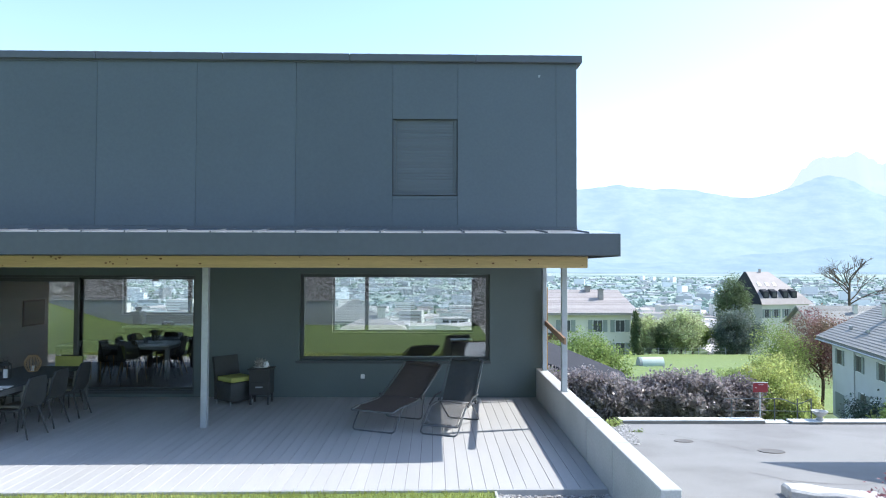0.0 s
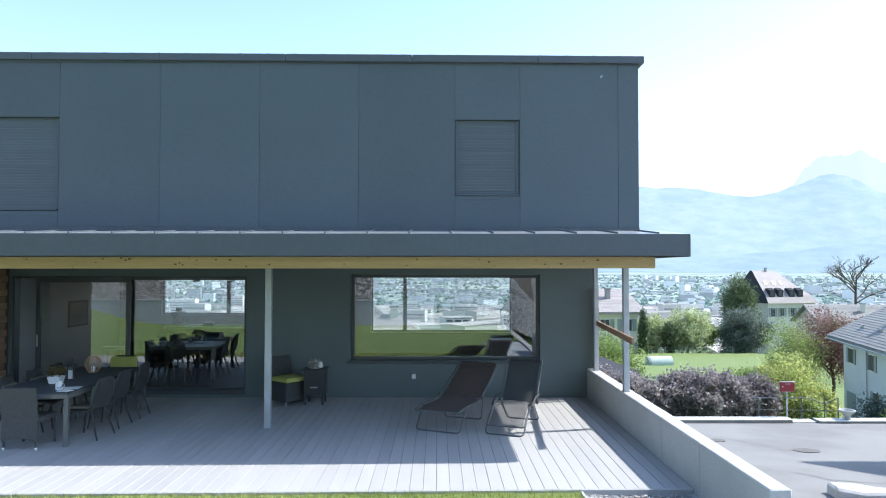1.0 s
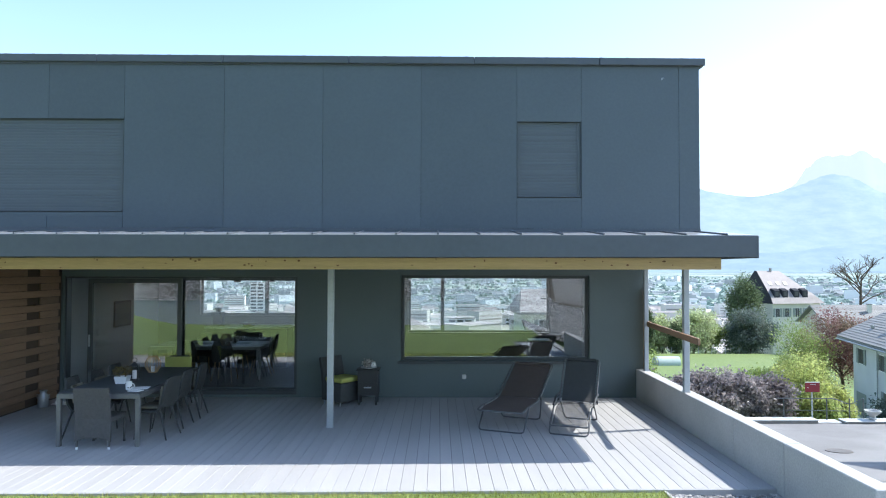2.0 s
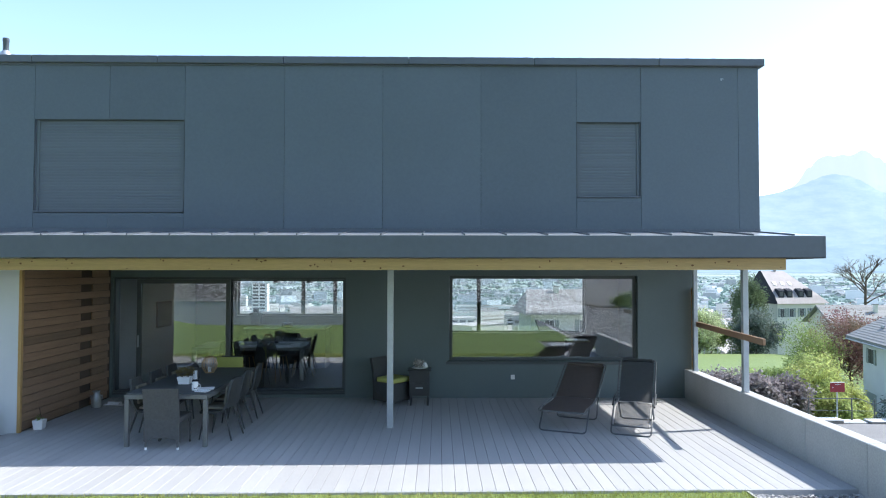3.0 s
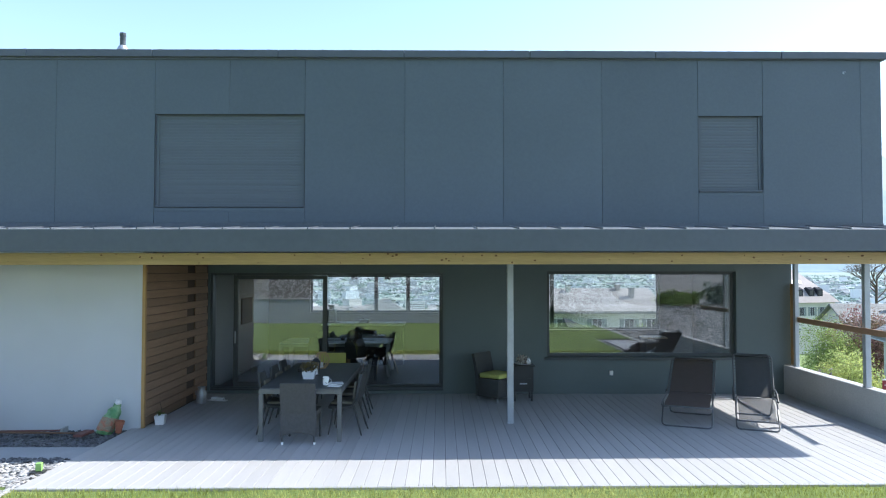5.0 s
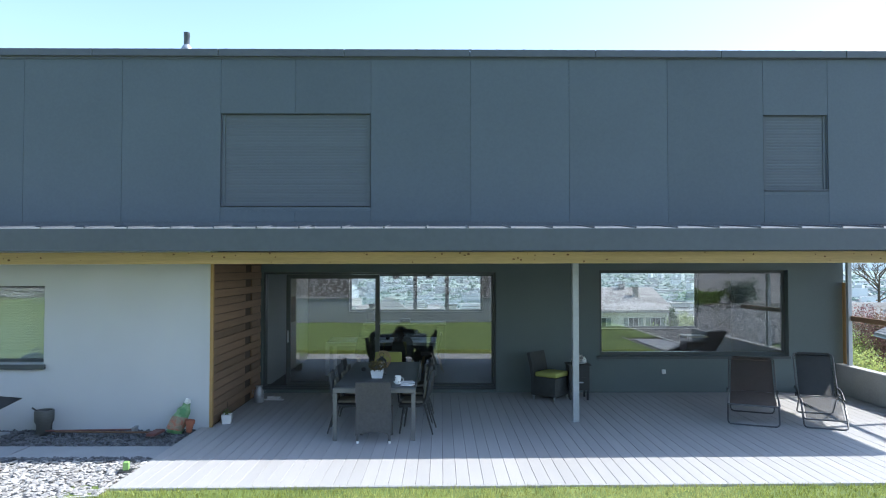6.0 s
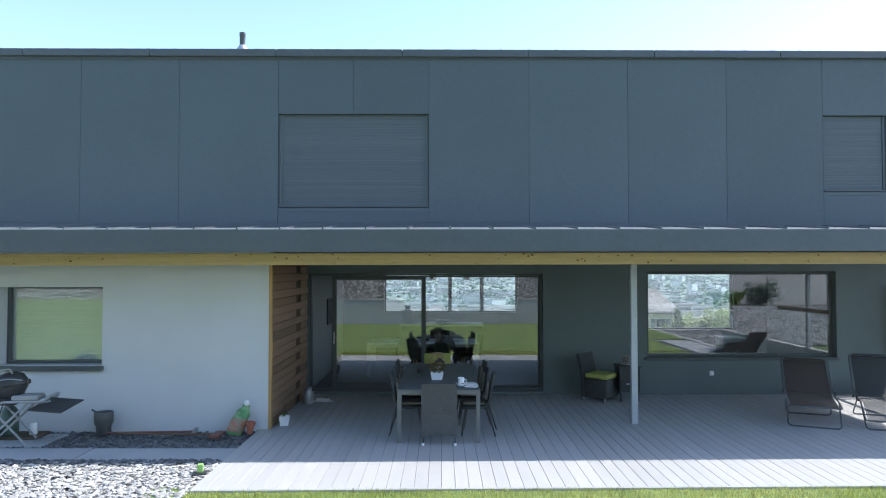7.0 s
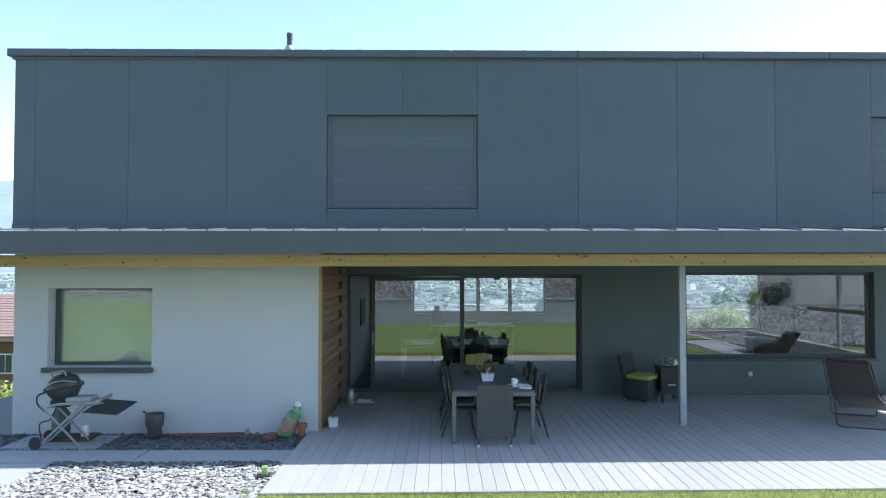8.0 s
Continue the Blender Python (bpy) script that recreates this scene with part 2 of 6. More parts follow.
# ---- building blocks ----
def box(bm, x0, x1, y0, y1, z0, z1, bevel=0.0, seg=1):
    v = [bm.verts.new((x, y, z)) for z in (z0, z1) for y in (y0, y1) for x in (x0, x1)]
    f = [bm.faces.new([v[i] for i in q]) for q in ((0, 2, 3, 1), (4, 5, 7, 6), (0, 1, 5, 4), (2, 6, 7, 3), (0, 4, 6, 2), (1, 3, 7, 5))]
    if bevel:
        edges = list({e for q in f for e in q.edges})
        bmesh.ops.bevel(bm, geom=edges, offset=bevel, segments=seg, profile=0.5, affect="EDGES")
    return bm


def boxes(*sizes, bevel=0.0, seg=1):
    bm = bmesh.new()
    for s in sizes:
        box(bm, *s, bevel=bevel, seg=seg)
    return bm


def tube(bm, points, r=0.012, sides=8, closed=False):
    """A bent pipe along points."""
    pts = [Vector(p) for p in points]
    rings = []
    n = len(pts)
    for i, p in enumerate(pts):
        a = pts[i - 1] if (i or closed) else p
        b = pts[(i + 1) % n] if (i < n - 1 or closed) else p
        d = (b - a).normalized()
        u = d.cross(Vector((0, 0, 1)))
        if u.length < 0.05:
            u = d.cross(Vector((0, 1, 0)))
        u.normalize()
        w = d.cross(u)
        rr = r[i] if isinstance(r, (list, tuple)) else r
        rings.append([bm.verts.new(p + (u * math.cos(t) + w * math.sin(t)) * rr) for t in (2 * math.pi * k / sides for k in range(sides))])
    for i in range(n if closed else n - 1):
        A, B = rings[i], rings[(i + 1) % n]
        for k in range(sides):
            bm.faces.new((A[k], A[(k + 1) % sides], B[(k + 1) % sides], B[k]))
    if not closed:
        bm.faces.new(rings[0][::-1])
        bm.faces.new(rings[-1])
    return bm


def lathe(bm, profile, sides=24, at=(0, 0, 0)):
    """A turned body from (radius, height) pairs, closed at both ends where the radius is not zero."""
    rings = []
    for r, z in profile:
        rings.append([bm.verts.new((at[0] + r * math.cos(2 * math.pi * k / sides), at[1] + r * math.sin(2 * math.pi * k / sides), at[2] + z)) for k in range(sides)])
    for A, B in zip(rings, rings[1:]):
        for k in range(sides):
            bm.faces.new((A[k], A[(k + 1) % sides], B[(k + 1) % sides], B[k]))
    bm.faces.new(rings[0][::-1])
    bm.faces.new(rings[-1])
    return bm


def rounded(points, r=0.05, steps=4, closed=False):
    """A polyline with its corners rounded off."""
    pts = [Vector(p) for p in points]
    out = []
    n = len(pts)
    for i, p in enumerate(pts):
        if not closed and i in (0, n - 1):
            out.append(p)
            continue
        a, b = pts[i - 1], pts[(i + 1) % n]
        da, db = (a - p), (b - p)
        k = min(r, da.length * 0.45, db.length * 0.45)
        s, e = p + da.normalized() * k, p + db.normalized() * k
        for j in range(steps + 1):
            t = j / steps
            out.append(s * (1 - t) ** 2 + p * 2 * t * (1 - t) + e * t * t)
    return out


def mesh_of(bm, name, material, smooth=False):
    bmesh.ops.recalc_face_normals(bm, faces=bm.faces)
    me = bpy.data.meshes.new(name)
    bm.to_mesh(me)
    bm.free()
    me.materials.append(material)
    if smooth:
        me.polygons.foreach_set("use_smooth", [True] * len(me.polygons))
        me.set_sharp_from_angle(angle=radians(40))
    return me


def part(name, bm, material, parent=None, label="", smooth=False):
    ob = new(name, mesh_of(bm, name, material, smooth))
    if parent:
        ob.parent = parent
    return tagged(ob, label)


def piece(name, me, parent, m):
    """A piece on a shared mesh."""
    ob = new(name, me)
    ob.parent = parent
    ob.matrix_local = m
    return ob


def raw(name, verts, faces, material):
    me = bpy.data.meshes.new(name)
    me.from_pydata([tuple(v) for v in verts], [], [tuple(f) for f in faces])
    me.materials.append(material)
    return new(name, me)


def thing(name, m, label, category, group=""):
    ob = new(name)
    ob.empty_display_size = 0.1
    ob.matrix_world = m
    return tagged(ob, label, category, group)


def structure(name, bm, material, label, category, smooth=False):
    return tagged(part(name, bm, material, None, label, smooth), category=category, kind="structure")


def wall_with_holes(u0, u1, z0, z1, holes, d0, d1, axis="x"):
    """A wall along x (or y) between depths d0 and d1, with openings (u0, u1, z0, z1) that go right through it."""
    us = sorted({u0, u1, *[h[0] for h in holes], *[h[1] for h in holes]})
    zs = sorted({z0, z1, *[h[2] for h in holes], *[h[3] for h in holes]})
    bm = bmesh.new()
    solid = {}
    for i in range(len(us) - 1):
        for j in range(len(zs) - 1):
            cu, cz = (us[i] + us[i + 1]) / 2, (zs[j] + zs[j + 1]) / 2
            solid[i, j] = not any(h[0] < cu < h[1] and h[2] < cz < h[3] for h in holes)

    def P(u, d, z):
        return bm.verts.new((u, d, z) if axis == "x" else (d, u, z))

    for (i, j), s in solid.items():
        if not s:
            continue
        a, b, c, e = us[i], us[i + 1], zs[j], zs[j + 1]
        for d in (d0, d1):
            bm.faces.new([P(a, d, c), P(b, d, c), P(b, d, e), P(a, d, e)])
        if not solid.get((i - 1, j)):
            bm.faces.new([P(a, d0, c), P(a, d1, c), P(a, d1, e), P(a, d0, e)])
        if not solid.get((i + 1, j)):
            bm.faces.new([P(b, d0, c), P(b, d1, c), P(b, d1, e), P(b, d0, e)])
        if not solid.get((i, j - 1)):
            bm.faces.new([P(a, d0, c), P(b, d0, c), P(b, d1, c), P(a, d1, c)])
        if not solid.get((i, j + 1)):
            bm.faces.new([P(a, d0, e), P(b, d0, e), P(b, d1, e), P(a, d1, e)])
    bmesh.ops.remove_doubles(bm, verts=bm.verts, dist=0.0005)
    return bm


# ---- ground ----
def lerp_table(v, table):
    for (a, p), (b, q) in zip(table, table[1:]):
        if v <= b:
            return p + (q - p) * max(0.0, (v - a) / (b - a))
    return table[-1][1]


HILL = ((-60, -0.2), (0, -1.15), (20.5, -2.89), (27.2, -3.5), (30, -4.8), (44, -7.3), (70, -9.6), (95, -11.4), (135, -14.2), (160, -19), (300, -38), (600, -54), (1000, -56), (2500, -36), (4300, -7), (4900, 2))


def smooth(a, b, v):
    t = min(1.0, max(0.0, (v - a) / (b - a)))
    return t * t * (3 - 2 * t)


def bank_road_z(y):
    """The upper road climbs gently away from the top of the stone bank."""
    return 0.72 + 0.075 * (-4.5 - y)


def ground_z(x, y):
    low = lerp_table(y, HILL)
    if 28 < y < 140 and x > 10:
        low -= 4.2 * smooth(0.47, 0.57, x / y) * smooth(28, 50, y) * (1 - smooth(100, 140, y))
    if y > 150:
        low += 5 * noise.noise((x * 0.004, y * 0.004, 0)) * smooth(150, 600, y)
    flat = -0.09
    back = flat + (0.55 if x > -34 else 0.0) * max(0.0, -4.2 - y)
    k = smooth(2.2, 2.3, x) + smooth(19.5, 30, y) + (1 - smooth(-19, -14.7, x)) * smooth(-2, 3, y)
    k = min(1.0, k)
    z = flat * (1 - k) + low * k
    if y < -4.2:
        z = max(z, back) if x < 2.25 else min(low + 0.6 * max(0.0, -2.5 - y), bank_road_z(y) - 0.3)
    elif x >= 2.25 and y < -2.5:
        z = min(low + 0.6 * (-2.5 - y), bank_road_z(y) - 0.3)
    return z


def axis(*runs):
    out = []
    for a, b, n in runs:
        out += [a + (b - a) * k / n for k in range(n)]
    return out + [runs[-1][1]]


XS = axis((-4500, -500, 12), (-500, -60, 18), (-60, -19, 12), (-19, -14, 6), (-14, 2.2, 10), (2.2, 2.3, 1), (2.3, 60, 40), (60, 500, 25), (500, 4500, 16))
YS = axis((-200, -30, 6), (-30, -5, 10), (-5, -2, 6), (-2, 8, 8), (8, 19.5, 8), (19.5, 30, 10), (30, 160, 40), (160, 700, 30), (700, 4900, 30))
verts = [(x, y, ground_z(x, y)) for y in YS for x in XS]
nx = len(XS)
faces = [(j * nx + i, j * nx + i + 1, (j + 1) * nx + i + 1, (j + 1) * nx + i) for j in range(len(YS) - 1) for i in range(nx - 1)]
ground = tagged(raw("ground", verts, faces, MEADOW), "green hillside falling away from the terrace to the valley", "ground", kind="structure")

# lawn in front of the deck, reaching back to the garden wall
bm = bmesh.new()
lx, ly = axis((-34, -9, 26), (-9, 2.12, 60)), axis((-16, -3.8, 12), (-3.8, 7.95, 40))


def lawn_z(x, y):
    mound = 1.35 * (1 - smooth(-19.5, -13.2, x)) * (1 - smooth(-3.8, 1.5, y)) + 0.10 * max(0.0, -3.8 - y)
    return -0.030 + 0.015 * noise.noise((x * 1.3, y * 1.3, 0)) + mound


grid = [[bm.verts.new((x, y, lawn_z(x, y))) for x in lx] for y in ly]
for j in range(len(ly) - 1):
    for i in range(len(lx) - 1):
        cx, cy = (lx[i] + lx[i + 1]) / 2, (ly[j] + ly[j + 1]) / 2
        if cx > 0.80 and cy > 2.95 or cy < -3.8 or (cx < -9.5 and cy > 7.48 + 0.29 * (cx + 9.5)):
            continue
        bm.faces.new((grid[j][i], grid[j][i + 1], grid[j + 1][i + 1], grid[j + 1][i]))
lawn = structure("lawn", bm, GRASS, "short green lawn in front of the deck", "lawn")

# road beside the retaining wall
bm = bmesh.new()
rx, ry = axis((2.31, 60, 24)), axis((-2.4, 26.5, 24))
grid = [[bm.verts.new((x, y, lerp_table(y, HILL) + 0.03)) for x in rx] for y in ry]
for j in range(len(ry) - 1):
    for i in range(len(rx) - 1):
        bm.faces.new((grid[j][i], grid[j][i + 1], grid[j + 1][i + 1], grid[j + 1][i]))
road = structure("road", bm, ASPHALT, "pale worn asphalt road below the terrace", "road")

# ---- the house: large forms ----
UY, BY, WY = 10.82, 13.58, 10.64          # upper facade, porch back wall, white wall
XL, XR = -14.15, 2.36
BIGWIN, SMALLWIN = (-9.21, -6.84, 3.44, 4.92), (-0.56, 0.455, 3.69, 4.90)

wall_upper = structure("wall_upper_front", wall_with_holes(XL + 0.02, XR - 0.02, 3.0, 5.84, [BIGWIN, SMALLWIN], UY + 0.014, UY + 0.30), SUBFRAME,
                       "upper storey wall behind dark fibre cement panels", "wall")
structure("wall_upper_right", boxes((XR - 0.28, XR - 0.001, UY + 0.303, 18.5, 2.75, 5.84)), PANEL, "dark grey upper side wall", "wall")
structure("wall_upper_left", boxes((XL + 0.001, XL + 0.28, UY + 0.303, 18.5, 2.75, 5.84)), PANEL, "dark grey upper side wall", "wall")
structure("wall_upper_back", boxes((XL + 0.283, XR - 0.283, 18.2, 18.5, 2.75, 5.84)), PANEL, "dark grey upper rear wall", "wall")
structure("roof", boxes((XL - 0.04, XR + 0.04, UY - 0.02, 18.55, 5.80, 5.90)), SHEET, "flat roof of the house", "roof")

# coping along the roof edge, in lengths with small joint clips; it rises a little towards the wing
def coping_rise(x):
    return 0.0022 * (1.5 - x)


coping = structure("roof_coping", boxes((XL - 0.06, XR + 0.05, UY + 0.02, UY + 0.28, 5.86, 5.88)), SHEET, "dark metal coping along the roof edge", "coping")
edges = [XL - 0.10] + [XL + 0.9 + 2.0 * k for k in range(8)] + [XR + 0.085]
for a, b in zip(edges, edges[1:]):
    bm = boxes((a, b - 0.006, UY - 0.065, UY + 0.30, 5.808, 5.925), bevel=0.008)
    for v in bm.verts:
        v.co.z += coping_rise(v.co.x)
    part("coping_length", bm, SHEET, coping)
bm = boxes((-0.025, 0.025, -0.015, 0.02, 0, 0.012), bevel=0.004)
clip_mesh = mesh_of(bm, "clip", STEEL)
for k in range(38):
    x = XL + 0.3 + k * 0.43
    piece("clip", clip_mesh, coping, pose(x, UY - 0.045, 5.919 + coping_rise(x)))

# canopy over the deck
FY, FX = 9.57, 2.72
SKEW, FALL = 0.0195, 0.0021


def askew(bm, back=UY - 0.4):
    """Shear the front of a mesh: the deck and the canopy widen a little towards the wing."""
    for v in bm.verts:
        if v.co.y < back:
            v.co.y -= SKEW * (1.0 - v.co.x)
        v.co.z += FALL * (v.co.x + 3.0)
    return bm


canopy = structure("canopy", askew(boxes((-16.5, FX - 0.03, FY + 0.03, UY + 0.008, 2.76, 2.99))), SOFFIT, "dark metal canopy roof over the deck", "canopy")
part("fascia", askew(boxes((-16.5, FX, FY, FY + 0.028, 2.71, 3.02), bevel=0.004)), SHEET, canopy, "dark grey sheet metal fascia")
part("side_fascia", boxes((FX - 0.028, FX, FY + 0.03, 18.4, 2.71, 3.02)), SHEET, canopy, "dark grey sheet metal fascia")
part("side_roof", boxes((XR + 0.003, FX - 0.03, UY + 0.01, 18.4, 2.76, 2.99)), SOFFIT, canopy)
bm = bmesh.new()
v = [bm.verts.new(p) for p in ((-16.5, FY + 0.002, 3.022), (FX - 0.002, FY + 0.002, 3.022), (FX - 0.002, UY + 0.012, 3.135), (-16.5, UY + 0.012, 3.135),
                               (-16.5, FY + 0.002, 3.0), (FX - 0.002, FY + 0.002, 3.0), (FX - 0.002, UY + 0.012, 3.0), (-16.5, UY + 0.012, 3.0))]
for q in ((0, 1, 2, 3), (7, 6, 5, 4), (0, 4, 5, 1), (1, 5, 6, 2), (2, 6, 7, 3), (3, 7, 4, 0)):
    bm.faces.new([v[i] for i in q])
part("roof_sheet", askew(bm), SEAM, canopy, "light standing seam metal sheet")
bm = bmesh.new()
box(bm, -0.011, 0.011, 0, 1.20, 0, 0.026, bevel=0.004)
seam_mesh = mesh_of(bm, "seam", SHEET)
for k in range(33):
    x = 2.27 - k * 0.585
    if x > -16.4:
        piece("seam", seam_mesh, canopy, pose(x, FY + 0.004 - SKEW * (1.0 - x), 3.02 + FALL * (x + 3.0), 5.1 - 0.06 * (1.0 - x)))
structure("flashing", boxes((XL, XR, UY - 0.02, UY - 0.003, 3.12, 3.19)), SHEET, "metal flashing above the canopy", "flashing")

# timber beam and posts
beam = tagged(part("timber_beam", askew(boxes((-16.4, 2.34, 9.97, 10.13, 2.535, 2.706), bevel=0.006), 0.0), TIMBER, None), "pale knotty spruce beam under the canopy", "beam")
rnd = random.Random(4)
bm = lathe(bmesh.new(), ((0.012, 0), (0.012, 0.003)), 8)
bmesh.ops.rotate(bm, verts=bm.verts, cent=(0, 0, 0), matrix=Matrix.Rotation(radians(90), 3, "X"))
knot_mesh = mesh_of(bm, "knot", KNOT)
for k in range(70):
    s = rnd.uniform(0.4, 1.25)
    x = rnd.uniform(-15.5, 2.3)
    piece("knot", knot_mesh, beam, Matrix.LocRotScale((x, 9.9705, rnd.uniform(2.555, 2.69) + FALL * (x + 3.0)), None, (s * rnd.uniform(0.8, 1.8), 1, s)))
structure("porch_ceiling", boxes((-9.2, 2.3, 10.14, BY, 2.722, 2.755)), SOFFIT, "dark soffit over the deck", "ceiling")


def post(x, y, z0, z1, w=0.1):
    t = thing("steel_post", pose(x, y, z0), "grey galvanised square steel post under the canopy", "post", "canopy posts")
    part("shaft", boxes((-w / 2, w / 2, -w / 2, w / 2, 0, z1 - z0), bevel=0.006), STEEL, t)
    part("base_plate", boxes((-w * 0.62, w * 0.62, -w * 0.62, w * 0.62, 0, 0.012), bevel=0.002), STEEL, t)
    return t


post(-3.55, 11.02, 0.0, 2.71)
post(2.19, 11.02, 0.575, 2.71, 0.09)
post(2.24, 13.30, 0.575, 2.71, 0.08)

# porch back wall with the sliding door and the picture window
DOOR, PIC = (-9.25, -4.62, 0.05, 2.38), (-2.56, 1.20, 0.72, 2.42)
structure("wall_porch_back", wall_with_holes(-9.6, 2.30, -0.4, 2.75, [DOOR, PIC], BY, BY + 0.28), PANEL_LOW, "dark charcoal rendered wall behind the deck", "wall")
structure("wall_right", boxes((2.02, 2.30, BY + 0.283, 18.5, -0.4, 2.748)), PANEL_LOW, "dark charcoal side wall", "wall")


def frame_part(name, x0, x1, z0, z1, y0, y1, w, parent, material=FRAME, label=""):
    return part(name, boxes((x0, x1, y0, y1, z1 - w, z1), (x0, x1, y0, y1, z0, z0 + w), (x0, x0 + w, y0, y1, z0 + w, z1 - w), (x1 - w, x1, y0, y1, z0 + w, z1 - w), bevel=0.004), material, parent, label)


def pane(x0, x1, z0, z1, y, parent, material=GLASS, t=0.008):
    p = part("pane", boxes((x0, x1, y, y + t, z0, z1)), material, parent)
    p.visible_shadow = False
    return p


window_1 = structure("window_1", boxes((-2.62, 1.22, BY - 0.05, BY + 0.10, 0.665, 0.715), bevel=0.004), FRAME, "large fixed picture window in a dark frame", "window")
frame_part("window_frame", -2.555, 1.195, 0.722, 2.418, BY + 0.13, BY + 0.20, 0.062, window_1)
pane(-2.492, 1.132, 0.786, 2.354, BY + 0.16, window_1)
door_1 = structure("door_1", boxes((-9.25, -4.62, BY + 0.06, BY + 0.24, 0.03, 0.085)), FRAME, "sliding glass door standing partly open in a dark frame", "sliding door")
frame_part("door_frame", -9.248, -4.622, 0.086, 2.378, BY + 0.06, BY + 0.24, 0.04, door_1)
leaf = frame_part("sliding_leaf", -8.80, -6.94, 0.13, 2.335, BY + 0.075, BY + 0.135, 0.085, door_1)
pane(-8.713, -7.027, 0.217, 2.248, BY + 0.1, leaf)
part("handle", boxes((-8.775, -8.745, BY + 0.045, BY + 0.074, 0.98, 1.22), bevel=0.008), STEEL, leaf, "bright metal pull handle")
leaf2 = frame_part("fixed_leaf", -7.03, -4.663, 0.13, 2.335, BY + 0.15, BY + 0.21, 0.035, door_1)
pane(-6.994, -4.699, 0.167, 2.298, BY + 0.18, leaf2)

# white ground floor wing with its window
WIN3 = (-13.47, -11.87, 0.98, 2.185)
structure("wall_wing_front", wall_with_holes(-13.99, -9.30, -0.4, 2.75, [WIN3], WY, WY + 0.35), RENDER, "white rendered ground floor wall", "wall")
structure("wall_wing_left", boxes((-13.99, -13.69, WY + 0.353, 18.5, -0.4, 2.748)), RENDER, "white rendered side wall", "wall")
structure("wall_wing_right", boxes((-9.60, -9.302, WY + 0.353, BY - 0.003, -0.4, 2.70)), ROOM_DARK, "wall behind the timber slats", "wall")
window_2 = structure("window_2", boxes((-13.53, -11.84, WY - 0.07, WY + 0.16, 0.90, 0.972), bevel=0.005), FRAME, "ground floor window with a lowered venetian blind", "window")
part("window_frame", boxes((-13.465, -13.415, WY + 0.20, WY + 0.26, 0.985, 2.18), (-13.415, -11.889, WY + 0.20, WY + 0.26, 2.166, 2.18), (-13.415, -11.889, WY + 0.20, WY + 0.26, 0.985, 1.03), (-11.889, -11.875, WY + 0.20, WY + 0.26, 0.985, 2.18)), FRAME, window_2)
pane(-13.414, -11.89, 1.031, 2.165, WY + 0.225, window_2)
bm = boxes((-0.762, 0.762, -0.012, 0.012, -0.0012, 0.0012))
slat_mesh = mesh_of(bm, "blind_slat", BLIND)
for k in range(43):
    piece("blind_slat", slat_mesh, window_2, pose(-12.652, WY + 0.285, 1.045 + k * 0.0258, 62))

# far side of the house: rear windows that look over the valley
FAR_Y = 18.2
REAR1, REAR2 = (-8.15, -4.6, 1.30, 2.45), (-2.6, 1.15, 0.85, 2.45)
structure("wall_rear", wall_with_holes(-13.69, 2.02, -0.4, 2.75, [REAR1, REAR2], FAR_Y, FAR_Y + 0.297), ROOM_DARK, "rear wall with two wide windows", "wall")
for name, (a, b, c, d), bars in (("window_3", REAR1, (-6.4, -5.55)), ("window_4", REAR2, (-1.7,))):
    w = structure(name, boxes((a, b, FAR_Y - 0.03, FAR_Y + 0.05, c - 0.035, c - 0.003)), FRAME, "wide rear window over the valley", "window")
    frame_part("window_frame", a + 0.003, b - 0.003, c + 0.003, d - 0.003, FAR_Y + 0.10, FAR_Y + 0.16, 0.05, w)
    cuts = [a + 0.055, *bars, b - 0.055]
    for p, q in zip(cuts, cuts[1:]):
        pane(p + 0.03, q - 0.03, c + 0.055, d - 0.055, FAR_Y + 0.125, w, GLASS_IN)
    for x in bars:
        part("mullion", boxes((x - 0.05, x + 0.05, FAR_Y + 0.09, FAR_Y + 0.17, c + 0.055, d - 0.055)), FRAME, w)
structure("floor", boxes((-13.68, 2.01, BY + 0.283, FAR_Y - 0.003, -0.1, 0.05)), ROOM_FLOOR, "dark polished floor indoors", "floor")
structure("ceiling", boxes((-13.68, 2.01, BY + 0.283, FAR_Y - 0.003, 2.55, 2.748)), CEILING, "plain room ceiling", "ceiling")
structure("wall_room_left", boxes((-9.40, -9.25, BY + 0.283, FAR_Y - 0.003, 0.053, 2.547)), ROOM_WALL, "plain pale room wall", "wall")
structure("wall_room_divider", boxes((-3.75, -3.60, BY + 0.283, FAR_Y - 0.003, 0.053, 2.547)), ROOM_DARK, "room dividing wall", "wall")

# concrete parapet along the drop to the road
parapet = structure("parapet", boxes((2.12, 2.32, 9.103, BY - 0.003, -4.2, 0.57), bevel=0.01), CONCRETE, "pale cast concrete parapet beside the deck", "parapet")
part("cast_section", boxes((2.12, 2.32, 7.783, 9.097, -4.2, 0.57), bevel=0.01), CONCRETE, parapet)
part("cast_section", boxes((2.12, 2.32, 6.15, 7.777, -4.2, 0.57), bevel=0.01), CONCRETE, parapet)
structure("retaining_wall", boxes((2.12, 2.30, -3.6, 6.14, -4.0, -0.03)), CONCRETE, "concrete retaining wall", "wall")
structure("retaining_wall_house", boxes((2.02, 2.30, BY + 0.003, 20.0, -5.0, -0.403)), CONCRETE, "concrete base of the house", "wall")

